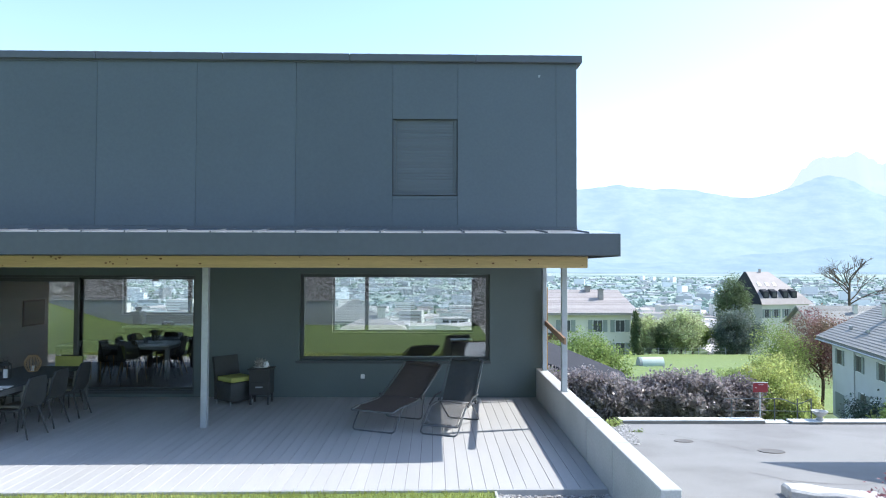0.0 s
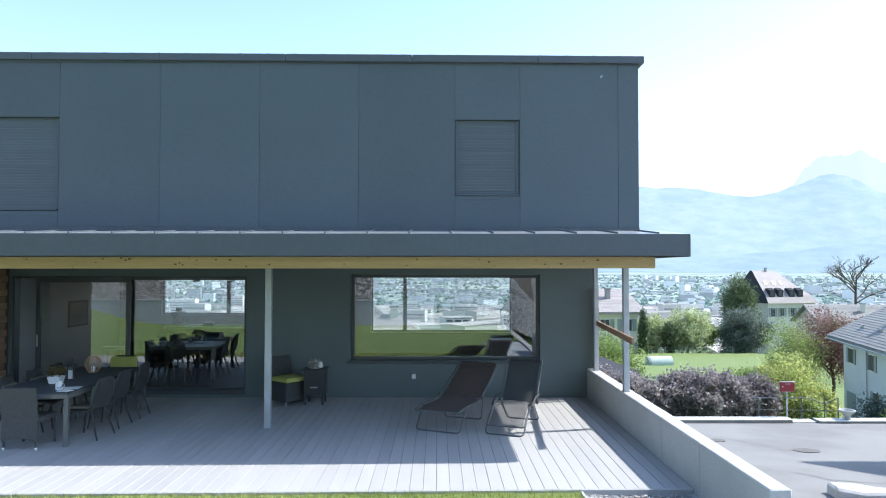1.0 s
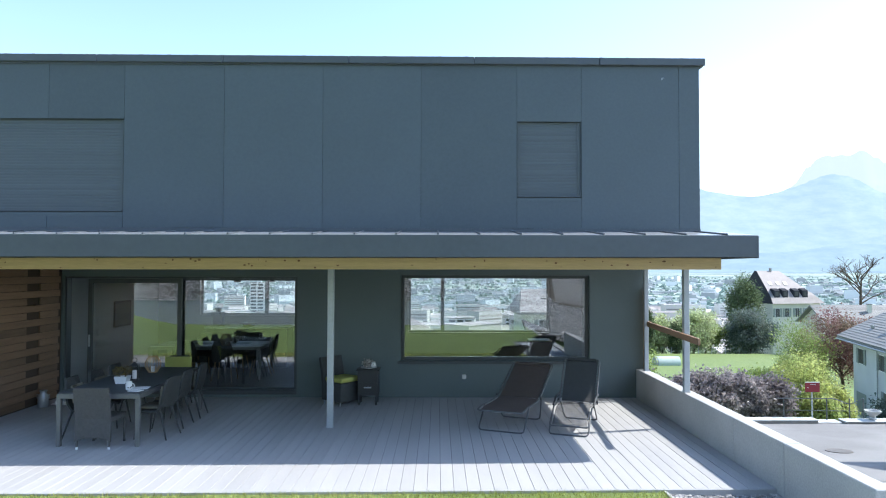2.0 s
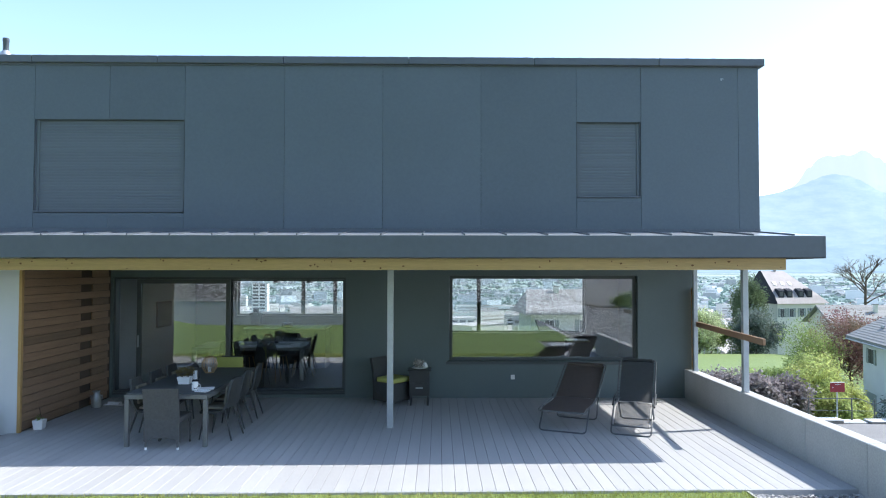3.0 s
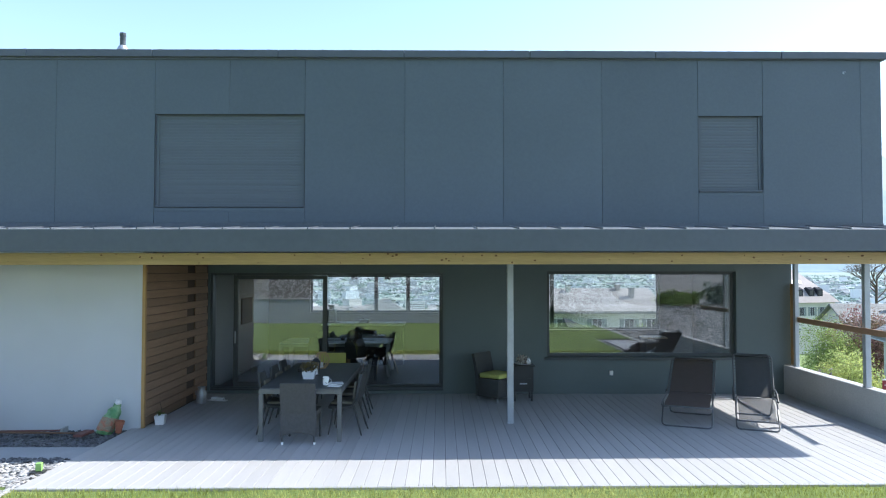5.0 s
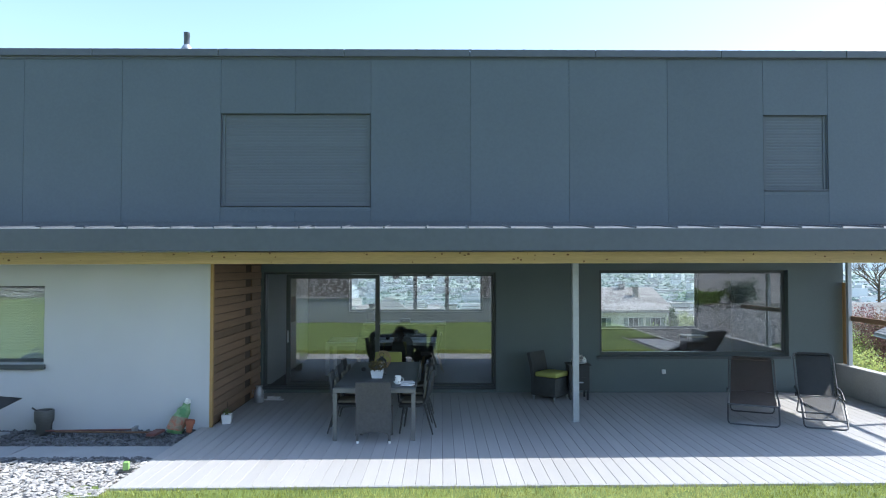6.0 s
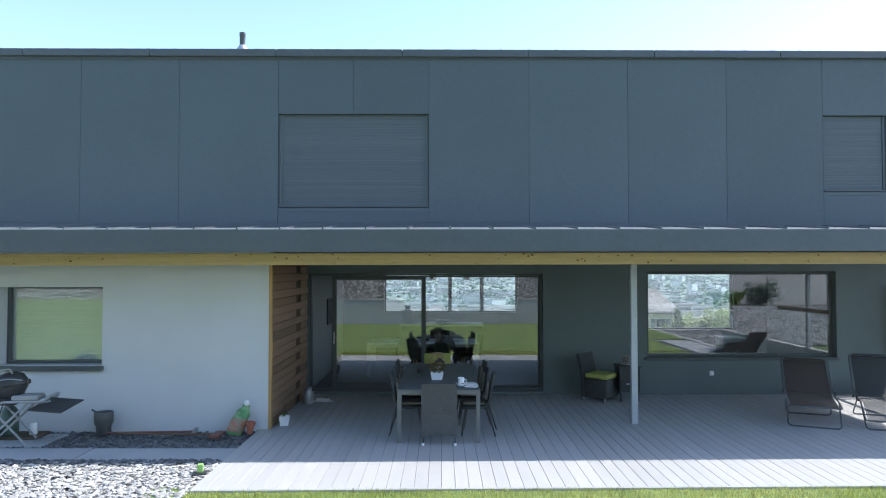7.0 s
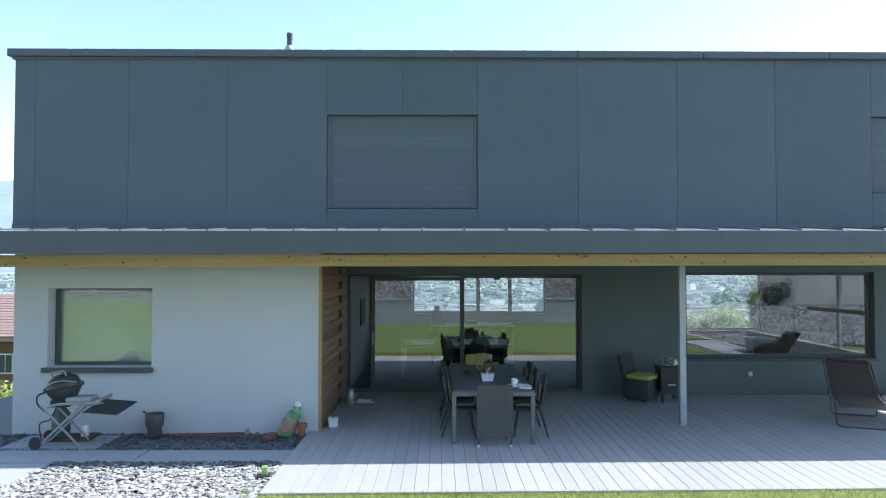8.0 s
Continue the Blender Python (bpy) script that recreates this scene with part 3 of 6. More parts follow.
# timber rail and corner board beside the parapet
rail = thing("timber_rail", pose(2.30, 13.45, 0.575, 0, 0, -4.6), "brown timber rail from the house corner past the post", "rail")
part("upright", boxes((-0.05, 0.03, -0.02, 0.10, 0.0, 1.60), bevel=0.004), LARCH_EDGE, rail)
part("rail_board", boxes((-0.04, 0.0, -3.5, 0.0, 0.86, 0.958), bevel=0.006), LARCH_RAIL, rail)

# garden wall and stone bank behind the lawn
gw = structure("garden_wall", boxes((-18.6, -1.0, -4.1, -3.82, -0.4, 1.06), bevel=0.01), GREYWALL, "smooth grey retaining wall along the lawn", "wall")
part("coping", boxes((-18.6, -1.0, -4.13, -3.79, 1.063, 1.10)), CONCRETE, gw)
bm = bmesh.new()
gx = axis((-34, -18.5, 12), (-18.5, 26, 34))
rows = []
for k in range(7):
    row = []
    for x in gx:
        lowx = smooth(-1.0, 5.0, x)
        y = -4.2 + 1.4 * lowx - k * 0.9
        z = (1.02 + k * 0.75) * (1 - lowx) + (-0.9 + k * 0.85) * lowx + 0.22 * (1 - smooth(-19.5, -17.5, x))
        row.append(bm.verts.new((x, y, z)))
    rows.append(row)
for A, B in zip(rows, rows[1:]):
    for i in range(len(gx) - 1):
        if gx[i] < 3.0 or A[i].co.z < 0.2:
            bm.faces.new((A[i], A[i + 1], B[i + 1], B[i]))
ur_bm = bmesh.new()
g = [[ur_bm.verts.new((x, y, bank_road_z(y))) for x in (3.2, 12, 22, 34, 48)] for y in (-4.35, -7, -11, -16, -24)]
for A, B in zip(g, g[1:]):
    for i in range(4):
        ur_bm.faces.new((A[i], A[i + 1], B[i + 1], B[i]))
structure("upper_road", ur_bm, ASPHALT, "upper asphalt road above the stone bank", "road")
structure("stone_bank", bm, EARTH, "earth bank under rubble stones behind the lawn", "bank")


# ---- things on the deck ----
def arc(n, a0, a1):
    return [a0 + (a1 - a0) * k / n for k in range(n + 1)]


def ribbon(bm, path, halfw, thick, bend=0.0, sides=6):
    """A curved sheet with thickness: path of (y, z), width along x; bend bows it backwards at the sides."""
    top, bot = [], []
    pts = [Vector((0, y, z)) for y, z in path]
    for i, p in enumerate(pts):
        d = (pts[min(i + 1, len(pts) - 1)] - pts[max(i - 1, 0)]).normalized()
        nrm = Vector((0, -d.z, d.y))
        hw = halfw[i] if isinstance(halfw, (list, tuple)) else halfw
        rt, rb = [], []
        for k in range(sides + 1):
            u = -1 + 2 * k / sides
            off = nrm * (bend * u * u)
            rt.append(bm.verts.new(p + Vector((u * hw, 0, 0)) + off + nrm * thick / 2))
            rb.append(bm.verts.new(p + Vector((u * hw, 0, 0)) + off - nrm * thick / 2))
        top.append(rt)
        bot.append(rb)
    n, s = len(pts), sides
    for i in range(n - 1):
        for k in range(s):
            bm.faces.new((top[i][k], top[i][k + 1], top[i + 1][k + 1], top[i + 1][k]))
            bm.faces.new((bot[i][k], bot[i + 1][k], bot[i + 1][k + 1], bot[i][k + 1]))
        bm.faces.new((top[i][0], top[i + 1][0], bot[i + 1][0], bot[i][0]))
        bm.faces.new((top[i][s], bot[i][s], bot[i + 1][s], top[i + 1][s]))
    for k in range(s):
        bm.faces.new((top[0][k], bot[0][k], bot[0][k + 1], top[0][k + 1]))
        bm.faces.new((top[-1][k], top[-1][k + 1], bot[-1][k + 1], bot[-1][k]))
    return bm


def dining_table(name, m, w, l, h, label, top_mat, frame_mat, leg=0.075):
    t = thing(name, m, label, "table")
    part("tabletop", boxes((-w / 2 + 0.012, w / 2 - 0.012, 0.012, l - 0.012, h - 0.018, h), bevel=0.004), top_mat, t)
    part("apron", boxes((-w / 2, w / 2, 0, leg, h - 0.085, h - 0.02), (-w / 2, w / 2, l - leg, l, h - 0.085, h - 0.02), (-w / 2, -w / 2 + leg, leg, l - leg, h - 0.085, h - 0.02),
                        (w / 2 - leg, w / 2, leg, l - leg, h - 0.085, h - 0.02), bevel=0.003), frame_mat, t)
    for x in (-w / 2, w / 2 - leg):
        for y in (0, l - leg):
            part("leg", boxes((x, x + leg, y, y + leg, 0, h - 0.087), bevel=0.004), frame_mat, t)
    return t


dining_table("dining_table", pose(-6.67, 9.80, 0.0), 1.18, 2.60, 0.765, "long grey garden dining table with a dark top", TABLE_TOP, TABLE_FRAME, 0.06)

# high-backed woven chair at the head of the table
hc = thing("rattan_chair", pose(-6.665, 9.62, 0.0, 0, 0, 0), "grey woven rattan dining chair pushed up to the table", "chair")
bm = ribbon(bmesh.new(), [(0.05, 0.42), (0.025, 0.6), (0.0, 0.75), (-0.03, 0.87)], [0.245, 0.25, 0.25, 0.245], 0.035, 0.0)
part("backrest", bm, RATTAN, hc, smooth=True)
bm = bmesh.new()
cols = 10
vt, vb = [], []
for y in (0.03, 0.065):
    vt.append([bm.verts.new((-0.25 + 0.5 * k / cols, y, 0.425)) for k in range(cols + 1)])
    vb.append([bm.verts.new((-0.25 + 0.5 * k / cols, y, 0.11 + 0.055 * math.sin(math.pi * k / cols))) for k in range(cols + 1)])
for k in range(cols):
    bm.faces.new((vt[0][k], vt[0][k + 1], vb[0][k + 1], vb[0][k]))
    bm.faces.new((vt[1][k], vb[1][k], vb[1][k + 1], vt[1][k + 1]))
    bm.faces.new((vb[0][k], vb[0][k + 1], vb[1][k + 1], vb[1][k]))
    bm.faces.new((vt[0][k], vt[1][k], vt[1][k + 1], vt[0][k + 1]))
for k in (0, cols):
    bm.faces.new((vt[0][k], vb[0][k], vb[1][k], vt[1][k]))
part("back_skirt", bm, RATTAN, hc)
part("seat", boxes((-0.245, 0.245, 0.07, 0.55, 0.36, 0.44), bevel=0.02, seg=2), RATTAN, hc, smooth=True)
for x in (-0.225, 0.225):
    for y in (0.045, 0.52):
        leg = part("leg", tube(bmesh.new(), [(x, y, 0.36), (x, y, 0.03)], 0.016), RATTAN, hc)
        part("foot", lathe(bmesh.new(), ((0.017, 0), (0.019, 0.012), (0.017, 0.035)), 10, (x, y, 0)), PORCELAIN if y < 0.1 else BLACK, leg, "plastic foot cap")


def shell_chair(m, label, cushion=None, group="chairs round the garden table", leg_mat=None):
    """A dark chair with a curved shell back on slim splayed legs, facing +y."""
    c = thing("shell_chair", m, label, "chair", group)
    path = [(-0.235, 0.90), (-0.215, 0.80), (-0.19, 0.66), (-0.17, 0.54), (-0.12, 0.455), (0.0, 0.435), (0.14, 0.44), (0.235, 0.425)]
    bm = ribbon(bmesh.new(), path, [0.17, 0.215, 0.235, 0.24, 0.24, 0.235, 0.225, 0.20], 0.03, -0.03, 8)
    part("shell", bm, SHELL, c, smooth=True)
    for x in (-1, 1):
        for y0, y1 in ((-0.15, -0.28), (0.15, 0.22)):
            part("leg", tube(bmesh.new(), [(x * 0.17, y0, 0.43), (x * 0.225, y1, 0.0)], [0.018, 0.011]), leg_mat or SHELL, c)
    if cushion:
        bm = boxes((-0.19, 0.19, -0.13, 0.20, 0.448, 0.485), bevel=0.015, seg=2)
        part("seat_cushion", bm, cushion, c, "dull fabric seat cushion", True)
        bm = ribbon(bmesh.new(), [(-0.16, 0.52), (-0.178, 0.64), (-0.195, 0.78)], 0.17, 0.03, -0.02, 6)
        part("back_cushion", bm, cushion, c, "dull fabric back cushion", True)
    return c


for y, x, a in ((10.42, -6.09, 84), (11.12, -6.13, 90), (11.84, -6.13, 93)):
    shell_chair(pose(x, y, 0, 0, 0, a), "dark shell garden chair with a dull cushion beside the table", PALE)
for y, x, a in ((10.45, -7.13, -88), (11.15, -7.12, -92), (11.86, -7.14, -90)):
    shell_chair(pose(x, y, 0, 0, 0, a), "dark shell garden chair with a dull cushion beside the table", PALE)
fc = shell_chair(pose(-6.70, 12.72, 0, 0, 0, 180), "dark shell garden chair with a lime green back cover")
part("back_cover", boxes((-0.25, 0.25, -0.195, -0.155, 0.60, 0.885), bevel=0.018, seg=2), LIME, fc, "lime green cloth back cover", True)

# things on the garden table
TT = 0.766
lan = thing("lantern", pose(-6.70, 11.75, TT), "round bamboo lantern on the garden table", "lantern")
part("ring", lathe(bmesh.new(), ((0.05, 0), (0.075, 0), (0.075, 0.012), (0.05, 0.012)), 20), RATTAN_PALE, lan)
part("top_ring", lathe(bmesh.new(), ((0.05, 0.262), (0.07, 0.262), (0.07, 0.274), (0.05, 0.274)), 20), RATTAN_PALE, lan)
for k in range(16):
    a = 2 * math.pi * k / 16
    part("rib", tube(bmesh.new(), [((0.066 + 0.062 * math.sin(math.pi * j / 8)) * math.cos(a), (0.066 + 0.062 * math.sin(math.pi * j / 8)) * math.sin(a), 0.006 + 0.262 * j / 8) for j in range(9)], 0.0055, 5), RATTAN_PALE, lan)
part("candle", lathe(bmesh.new(), ((0.03, 0.012), (0.03, 0.10)), 14), PORCELAIN, lan, "white candle")


def leaf_cloud(bm, rnd, centre, rad, n, size):
    for _ in range(n):
        d = Vector((rnd.gauss(0, 1), rnd.gauss(0, 1), rnd.gauss(0, 1))).normalized() * rnd.random() ** 0.4
        p = Vector(centre) + Vector((d.x * rad[0], d.y * rad[1], d.z * rad[2]))
        q = Euler((rnd.uniform(0, 6.3), rnd.uniform(0, 6.3), rnd.uniform(0, 6.3))).to_matrix()
        s = size * rnd.uniform(0.6, 1.3)
        v = [bm.verts.new(p + q @ Vector(c)) for c in ((-s, 0, 0), (0, -s * 0.5, s * 0.15), (s, 0, 0), (0, s * 0.5, s * 0.15))]
        bm.faces.new(v)
    return bm


fp = thing("flower_pot", pose(-6.70, 10.62, TT), "square white pot of dried orange flowers on the table", "flower pot")
bm = bmesh.new()
ring = []
for z, r in ((0, 0.078), (0.11, 0.10), (0.11, 0.092), (0.03, 0.075)):
    ring.append([bm.verts.new((sx * r, sy * r * 0.8, z)) for sx, sy in ((-1, -1), (1, -1), (1, 1), (-1, 1))])
bm.faces.new(ring[0][::-1])
for A, B in zip(ring, ring[1:]):
    for k in range(4):
        bm.faces.new((A[k], A[(k + 1) % 4], B[(k + 1) % 4], B[k]))
bm.faces.new(ring[-1])
part("pot", bm, PORCELAIN, fp)
rnd = random.Random(11)
bm = bmesh.new()
for k in range(14):
    a = rnd.uniform(0, 6.28)
    tube(bm, [(0, 0, 0.03), (0.06 * math.cos(a), 0.05 * math.sin(a), 0.12), (0.13 * math.cos(a), 0.1 * math.sin(a), rnd.uniform(0.16, 0.25))], 0.003, 4)
part("stems", bm, BARK, fp)
part("blossoms", leaf_cloud(bmesh.new(), rnd, (0, 0, 0.19), (0.15, 0.12, 0.08), 260, 0.018), BLOOM, fp, "dried orange and brown blossoms")

mug = thing("mug", pose(-6.345, 10.05, TT), "white mug with dark spots on the table", "mug")
part("cup", lathe(bmesh.new(), ((0.036, 0), (0.045, 0.01), (0.047, 0.12), (0.042, 0.12), (0.04, 0.015)), 20), PORCELAIN, mug, smooth=True)
part("mug_handle", tube(bmesh.new(), [(0.045, 0, 0.095), (0.075, 0, 0.085), (0.08, 0, 0.06), (0.072, 0, 0.035), (0.045, 0, 0.025)], 0.006, 6), PORCELAIN, mug)
for k in range(9):
    a, z = -1.57 + rnd.uniform(-1.2, 1.2), rnd.uniform(0.03, 0.1)
    part("spot", boxes((-0.006, 0.006, -0.0015, 0.0015, -0.006, 0.006)), BLACK, mug).matrix_local = pose(0.0472 * math.cos(a), 0.0472 * math.sin(a), z, 0, 0, math.degrees(a) + 90)
tagged(part("magazine", boxes((-0.15, 0.15, -0.1, 0.1, 0, 0.008), bevel=0.002), PAPER), "white magazine lying on the garden table", "magazine").matrix_world = pose(-6.26, 10.18, TT, 0, 0, 12)
tagged(part("napkin", boxes((-0.09, 0.09, -0.07, 0.07, 0, 0.012), bevel=0.004), CLOTH), "folded white napkin on the garden table", "napkin").matrix_world = pose(-6.20, 9.95, TT, 0, 0, -15)
ln = thing("candle_lantern", pose(-6.66, 10.95, TT, 0, 0, 12), "black metal candle lantern with a white candle on the table", "lantern")
part("base", boxes((-0.065, 0.065, -0.065, 0.065, 0, 0.018), bevel=0.004), BLACK, ln)
for x in (-0.058, 0.058):
    for y in (-0.058, 0.058):
        part("corner_post", boxes((x - 0.005, x + 0.005, y - 0.005, y + 0.005, 0.018, 0.215)), BLACK, ln)
part("candle", lathe(bmesh.new(), ((0.034, 0.019), (0.034, 0.15), (0.028, 0.155)), 16), PORCELAIN, ln, "thick white candle", True)
part("roof", lathe(bmesh.new(), ((0.10, 0.215), (0.10, 0.225), (0.045, 0.265), (0.03, 0.268), (0.03, 0.285)), 4), BLACK, ln).matrix_local = pose(0, 0, 0, 0, 0, 45)
part("ring_handle", tube(bmesh.new(), [(0.035 * math.cos(a), 0, 0.312 + 0.035 * math.sin(a)) for a in arc(16, 0, 2 * math.pi * 15 / 16)], 0.004, 5, True), BLACK, ln)
tagged(part("candle_cup", lathe(bmesh.new(), ((0.035, 0), (0.042, 0.055), (0.037, 0.055), (0.03, 0.01)), 16), BLACK, smooth=True), "small black candle cup on the table", "candle").matrix_world = pose(-6.99, 11.32, TT)

# rattan armchair and side table against the back wall
ac = thing("easy_chair", pose(-3.45, 12.81, 0, 0, 0, 50), "dark woven rattan chair with a lime green seat cushion", "chair")
part("base", boxes((-0.25, 0.25, 0.0, 0.50, 0.07, 0.42), bevel=0.02, seg=2), SHELL, ac, smooth=True)
bm = ribbon(bmesh.new(), [(0.48, 0.08), (0.49, 0.42), (0.52, 0.62), (0.58, 0.86)], 0.26, 0.06, 0.0)
part("backrest", bm, SHELL, ac, smooth=True)
part("cushion", boxes((-0.25, 0.25, -0.02, 0.44, 0.425, 0.515), bevel=0.03, seg=3), LIME, ac, "lime green seat cushion", True)
for x in (-0.23, 0.23):
    for y in (0.03, 0.47):
        part("foot", lathe(bmesh.new(), ((0.016, 0), (0.018, 0.068)), 10, (x, y, 0)), STEEL, ac, "metal foot cap")

st = thing("side_table", pose(-3.13, 12.95, 0), "small black side table with a drawer by the wall", "side table")
part("tabletop", boxes((-0.22, 0.22, -0.2, 0.2, 0.64, 0.665), bevel=0.005), BLACK, st)
part("body", boxes((-0.19, 0.19, -0.17, 0.19, 0.18, 0.638), bevel=0.004), BLACK, st)
dr = part("drawer", boxes((-0.175, 0.175, -0.188, -0.172, 0.24, 0.42), bevel=0.003), BLACK, st)
part("drawer_pull", boxes((-0.07, 0.07, -0.205, -0.19, 0.32, 0.345), bevel=0.004), STEEL, dr, "bright metal drawer pull")
for x in (-0.18, 0.14):
    for y in (-0.16, 0.15):
        part("leg", boxes((x, x + 0.035, y, y + 0.035, 0, 0.178)), BLACK, st)
orn = thing("table_ornament", pose(-3.12, 12.90, 0.666), "pale dried flower arrangement in a dish on the side table", "ornament")
part("dish", lathe(bmesh.new(), ((0.06, 0), (0.15, 0.02), (0.16, 0.032), (0.15, 0.03), (0.06, 0.01)), 22), PORCELAIN, orn, smooth=True)
rnd = random.Random(7)
part("blossoms", leaf_cloud(bmesh.new(), rnd, (0, 0, 0.09), (0.14, 0.11, 0.06), 120, 0.03), BLOOM_WHITE, orn, "pale dried blossoms")
bm = bmesh.new()
for k in range(5):
    x = rnd.uniform(-0.1, 0.08)
    tube(bm, [(x, 0, 0.03), (x + rnd.uniform(-0.03, 0.03), 0, rnd.uniform(0.15, 0.21))], 0.006, 5)
part("twigs", bm, BLOOM_WHITE, orn)
lathe_bm = lathe(bmesh.new(), ((0.04, 0.03), (0.055, 0.07), (0.03, 0.12)), 14, (0.09, -0.03, 0))
part("figurine_vase", lathe_bm, PORCELAIN, orn, smooth=True)

# sun loungers
def lounger(m, w, label, seat, back, front, rear, cloth, seat_cloth, arms):
    """A folding recliner: slings laced to bent rails on two floor hoops. Its foot hoop stands at y = 0; seat and back are (y, z) paths."""
    c = thing("sun_lounger", m, label, "sun lounger", "sun loungers")
    h = w / 2
    (by, bz), (hy, hz) = back[-1], back[0]
    part("seat_sling", ribbon(bmesh.new(), seat, h - 0.035, 0.008, -0.015, 6), seat_cloth, c, smooth=True)
    part("back_sling", ribbon(bmesh.new(), back, h - 0.035, 0.008, -0.015, 6), cloth, c, smooth=True)
    k = [back[-2][n] + (back[-1][n] - back[-2][n]) * 0.75 for n in (0, 1)]
    part("pillow", ribbon(bmesh.new(), [(k[0], k[1] + 0.02), (by - 0.01, bz + 0.005)], h - 0.06, 0.045, 0, 6), cloth, c, smooth=True)
    left, right = [(-h, y, z) for y, z in seat[::-1]], [(h, y, z) for y, z in seat]
    part("seat_rail", tube(bmesh.new(), rounded(left + right, 0.05), 0.0125), TUBE, c, smooth=True)
    part("back_rail", tube(bmesh.new(), rounded([(-h, y, z) for y, z in back] + [(h, y, z) for y, z in back[::-1]], 0.07), 0.0125), TUBE, c, smooth=True)
    part("foot_hoop", tube(bmesh.new(), rounded([(-h, *front), (-h, 0.0, 0.013), (h, 0.0, 0.013), (h, *front)], 0.07), 0.0125), TUBE, c, smooth=True)
    g = h - 0.03
    part("rear_hoop", tube(bmesh.new(), rounded([(-g, *rear[0]), (-g, rear[1], 0.013), (g, rear[1], 0.013), (g, *rear[0])], 0.07), 0.0125), TUBE, c, smooth=True)
    for s in (-1, 1):
        if arms:
            part("armrest", tube(bmesh.new(), rounded([(s * (h + 0.02), hy - 0.42, hz), (s * (h + 0.02), hy - 0.18, hz + 0.10), (s * (h + 0.02), hy + 0.10, hz + 0.11)], 0.05), 0.016), BLACK, c, smooth=True)
        part("hinge", lathe(bmesh.new(), ((0.03, -0.012), (0.034, 0), (0.03, 0.012)), 12), BLACK, c).matrix_local = pose(s * (h + 0.018), hy, hz, 0, 90, 0)
        lace = bmesh.new()
        for k in range(13):
            t = 0.08 + 0.84 * k / 12
            y, z = hy + (by - hy) * t, hz + (bz - hz) * t
            tube(lace, [(s * (h - 0.045), y - 0.006, z + 0.008), (s * h, y, z)], 0.004, 4)
        tagged(part("elastic_cords", lace, BLACK, c), kind="stuff")
    return c


lounger(pose(-0.84, 10.69, 0.0, 0, 0, -23.5), 0.74, "brown mesh reclining sun lounger on the deck",
        [(-0.06, 0.33), (0.25, 0.365), (0.55, 0.36), (0.8, 0.365), (0.95, 0.385)], [(0.97, 0.39), (1.28, 0.53), (1.58, 0.68), (1.87, 0.83)], (0.30, 0.36), ((1.20, 0.495), 1.07), MESH_BROWN, MESH_BROWN, False)
lounger(pose(0.17, 10.46, 0.0, 0, 0, -21), 0.60, "dark mesh folding sun lounger standing half in the sun",
        [(0.06, 0.13), (0.22, 0.24), (0.42, 0.36), (0.65, 0.37), (0.86, 0.36)], [(0.88, 0.37), (1.04, 0.58), (1.20, 0.80), (1.36, 1.0)], (0.40, 0.36), ((0.80, 0.36), 1.22), MESH_BLACK, MESH_OPEN, True)

# small things along the slatted wall
wp = thing("plant_pot", pose(-9.11, 10.92, 0, 0, 0, 6), "small square white flower pot with a bare plant stick", "plant pot")
bm = bmesh.new()
ring = [[bm.verts.new((sx * r, sy * r, z)) for sx, sy in ((-1, -1), (1, -1), (1, 1), (-1, 1))] for z, r in ((0, 0.062), (0.145, 0.08), (0.145, 0.072), (0.11, 0.068))]
bm.faces.new(ring[0][::-1])
bm.faces.new(ring[-1])
for A, B in zip(ring, ring[1:]):
    for k in range(4):
        bm.faces.new((A[k], A[(k + 1) % 4], B[(k + 1) % 4], B[k]))
part("pot", bm, PORCELAIN, wp)
part("stem", tube(bmesh.new(), [(0, 0, 0.1), (0.01, 0.01, 0.22), (-0.005, 0.0, 0.34)], 0.005, 5), BARK, wp)
part("leaves", leaf_cloud(bmesh.new(), random.Random(2), (0, 0, 0.17), (0.06, 0.06, 0.05), 40, 0.018), LEAF, wp)
wc = thing("milk_can", pose(-9.06, 12.62, 0), "old zinc milk can beside the slatted wall", "milk can")
part("body", lathe(bmesh.new(), ((0.085, 0), (0.09, 0.01), (0.09, 0.2), (0.055, 0.25), (0.055, 0.28), (0.065, 0.285)), 20), ZINC, wc, smooth=True)
part("lid", lathe(bmesh.new(), ((0.068, 0.286), (0.068, 0.3), (0.02, 0.31)), 18), ZINC, wc)
for s in (-1, 1):
    part("can_handle", tube(bmesh.new(), [(s * 0.075, 0, 0.22), (s * 0.115, 0, 0.22), (s * 0.115, 0, 0.16), (s * 0.09, 0, 0.15)], 0.007, 6), ZINC, wc)
for k, (dx, a) in enumerate(((0, 20), (0.13, -10))):
    sh = thing("slipper", pose(-8.90 + dx, 12.86 - 0.04 * k, 0, 0, 0, a), "pale cloth slipper lying on the deck", "slipper", "pair of slippers")
    part("sole", boxes((-0.13, 0.13, -0.045, 0.045, 0, 0.02), bevel=0.009), CLOTH, sh)
    bm = ribbon(bmesh.new(), [(-0.05, 0.022), (-0.035, 0.055), (0, 0.065), (0.035, 0.055), (0.05, 0.022)], 0.06, 0.006, 0)
    part("upper", bm, CLOTH, sh, smooth=True)

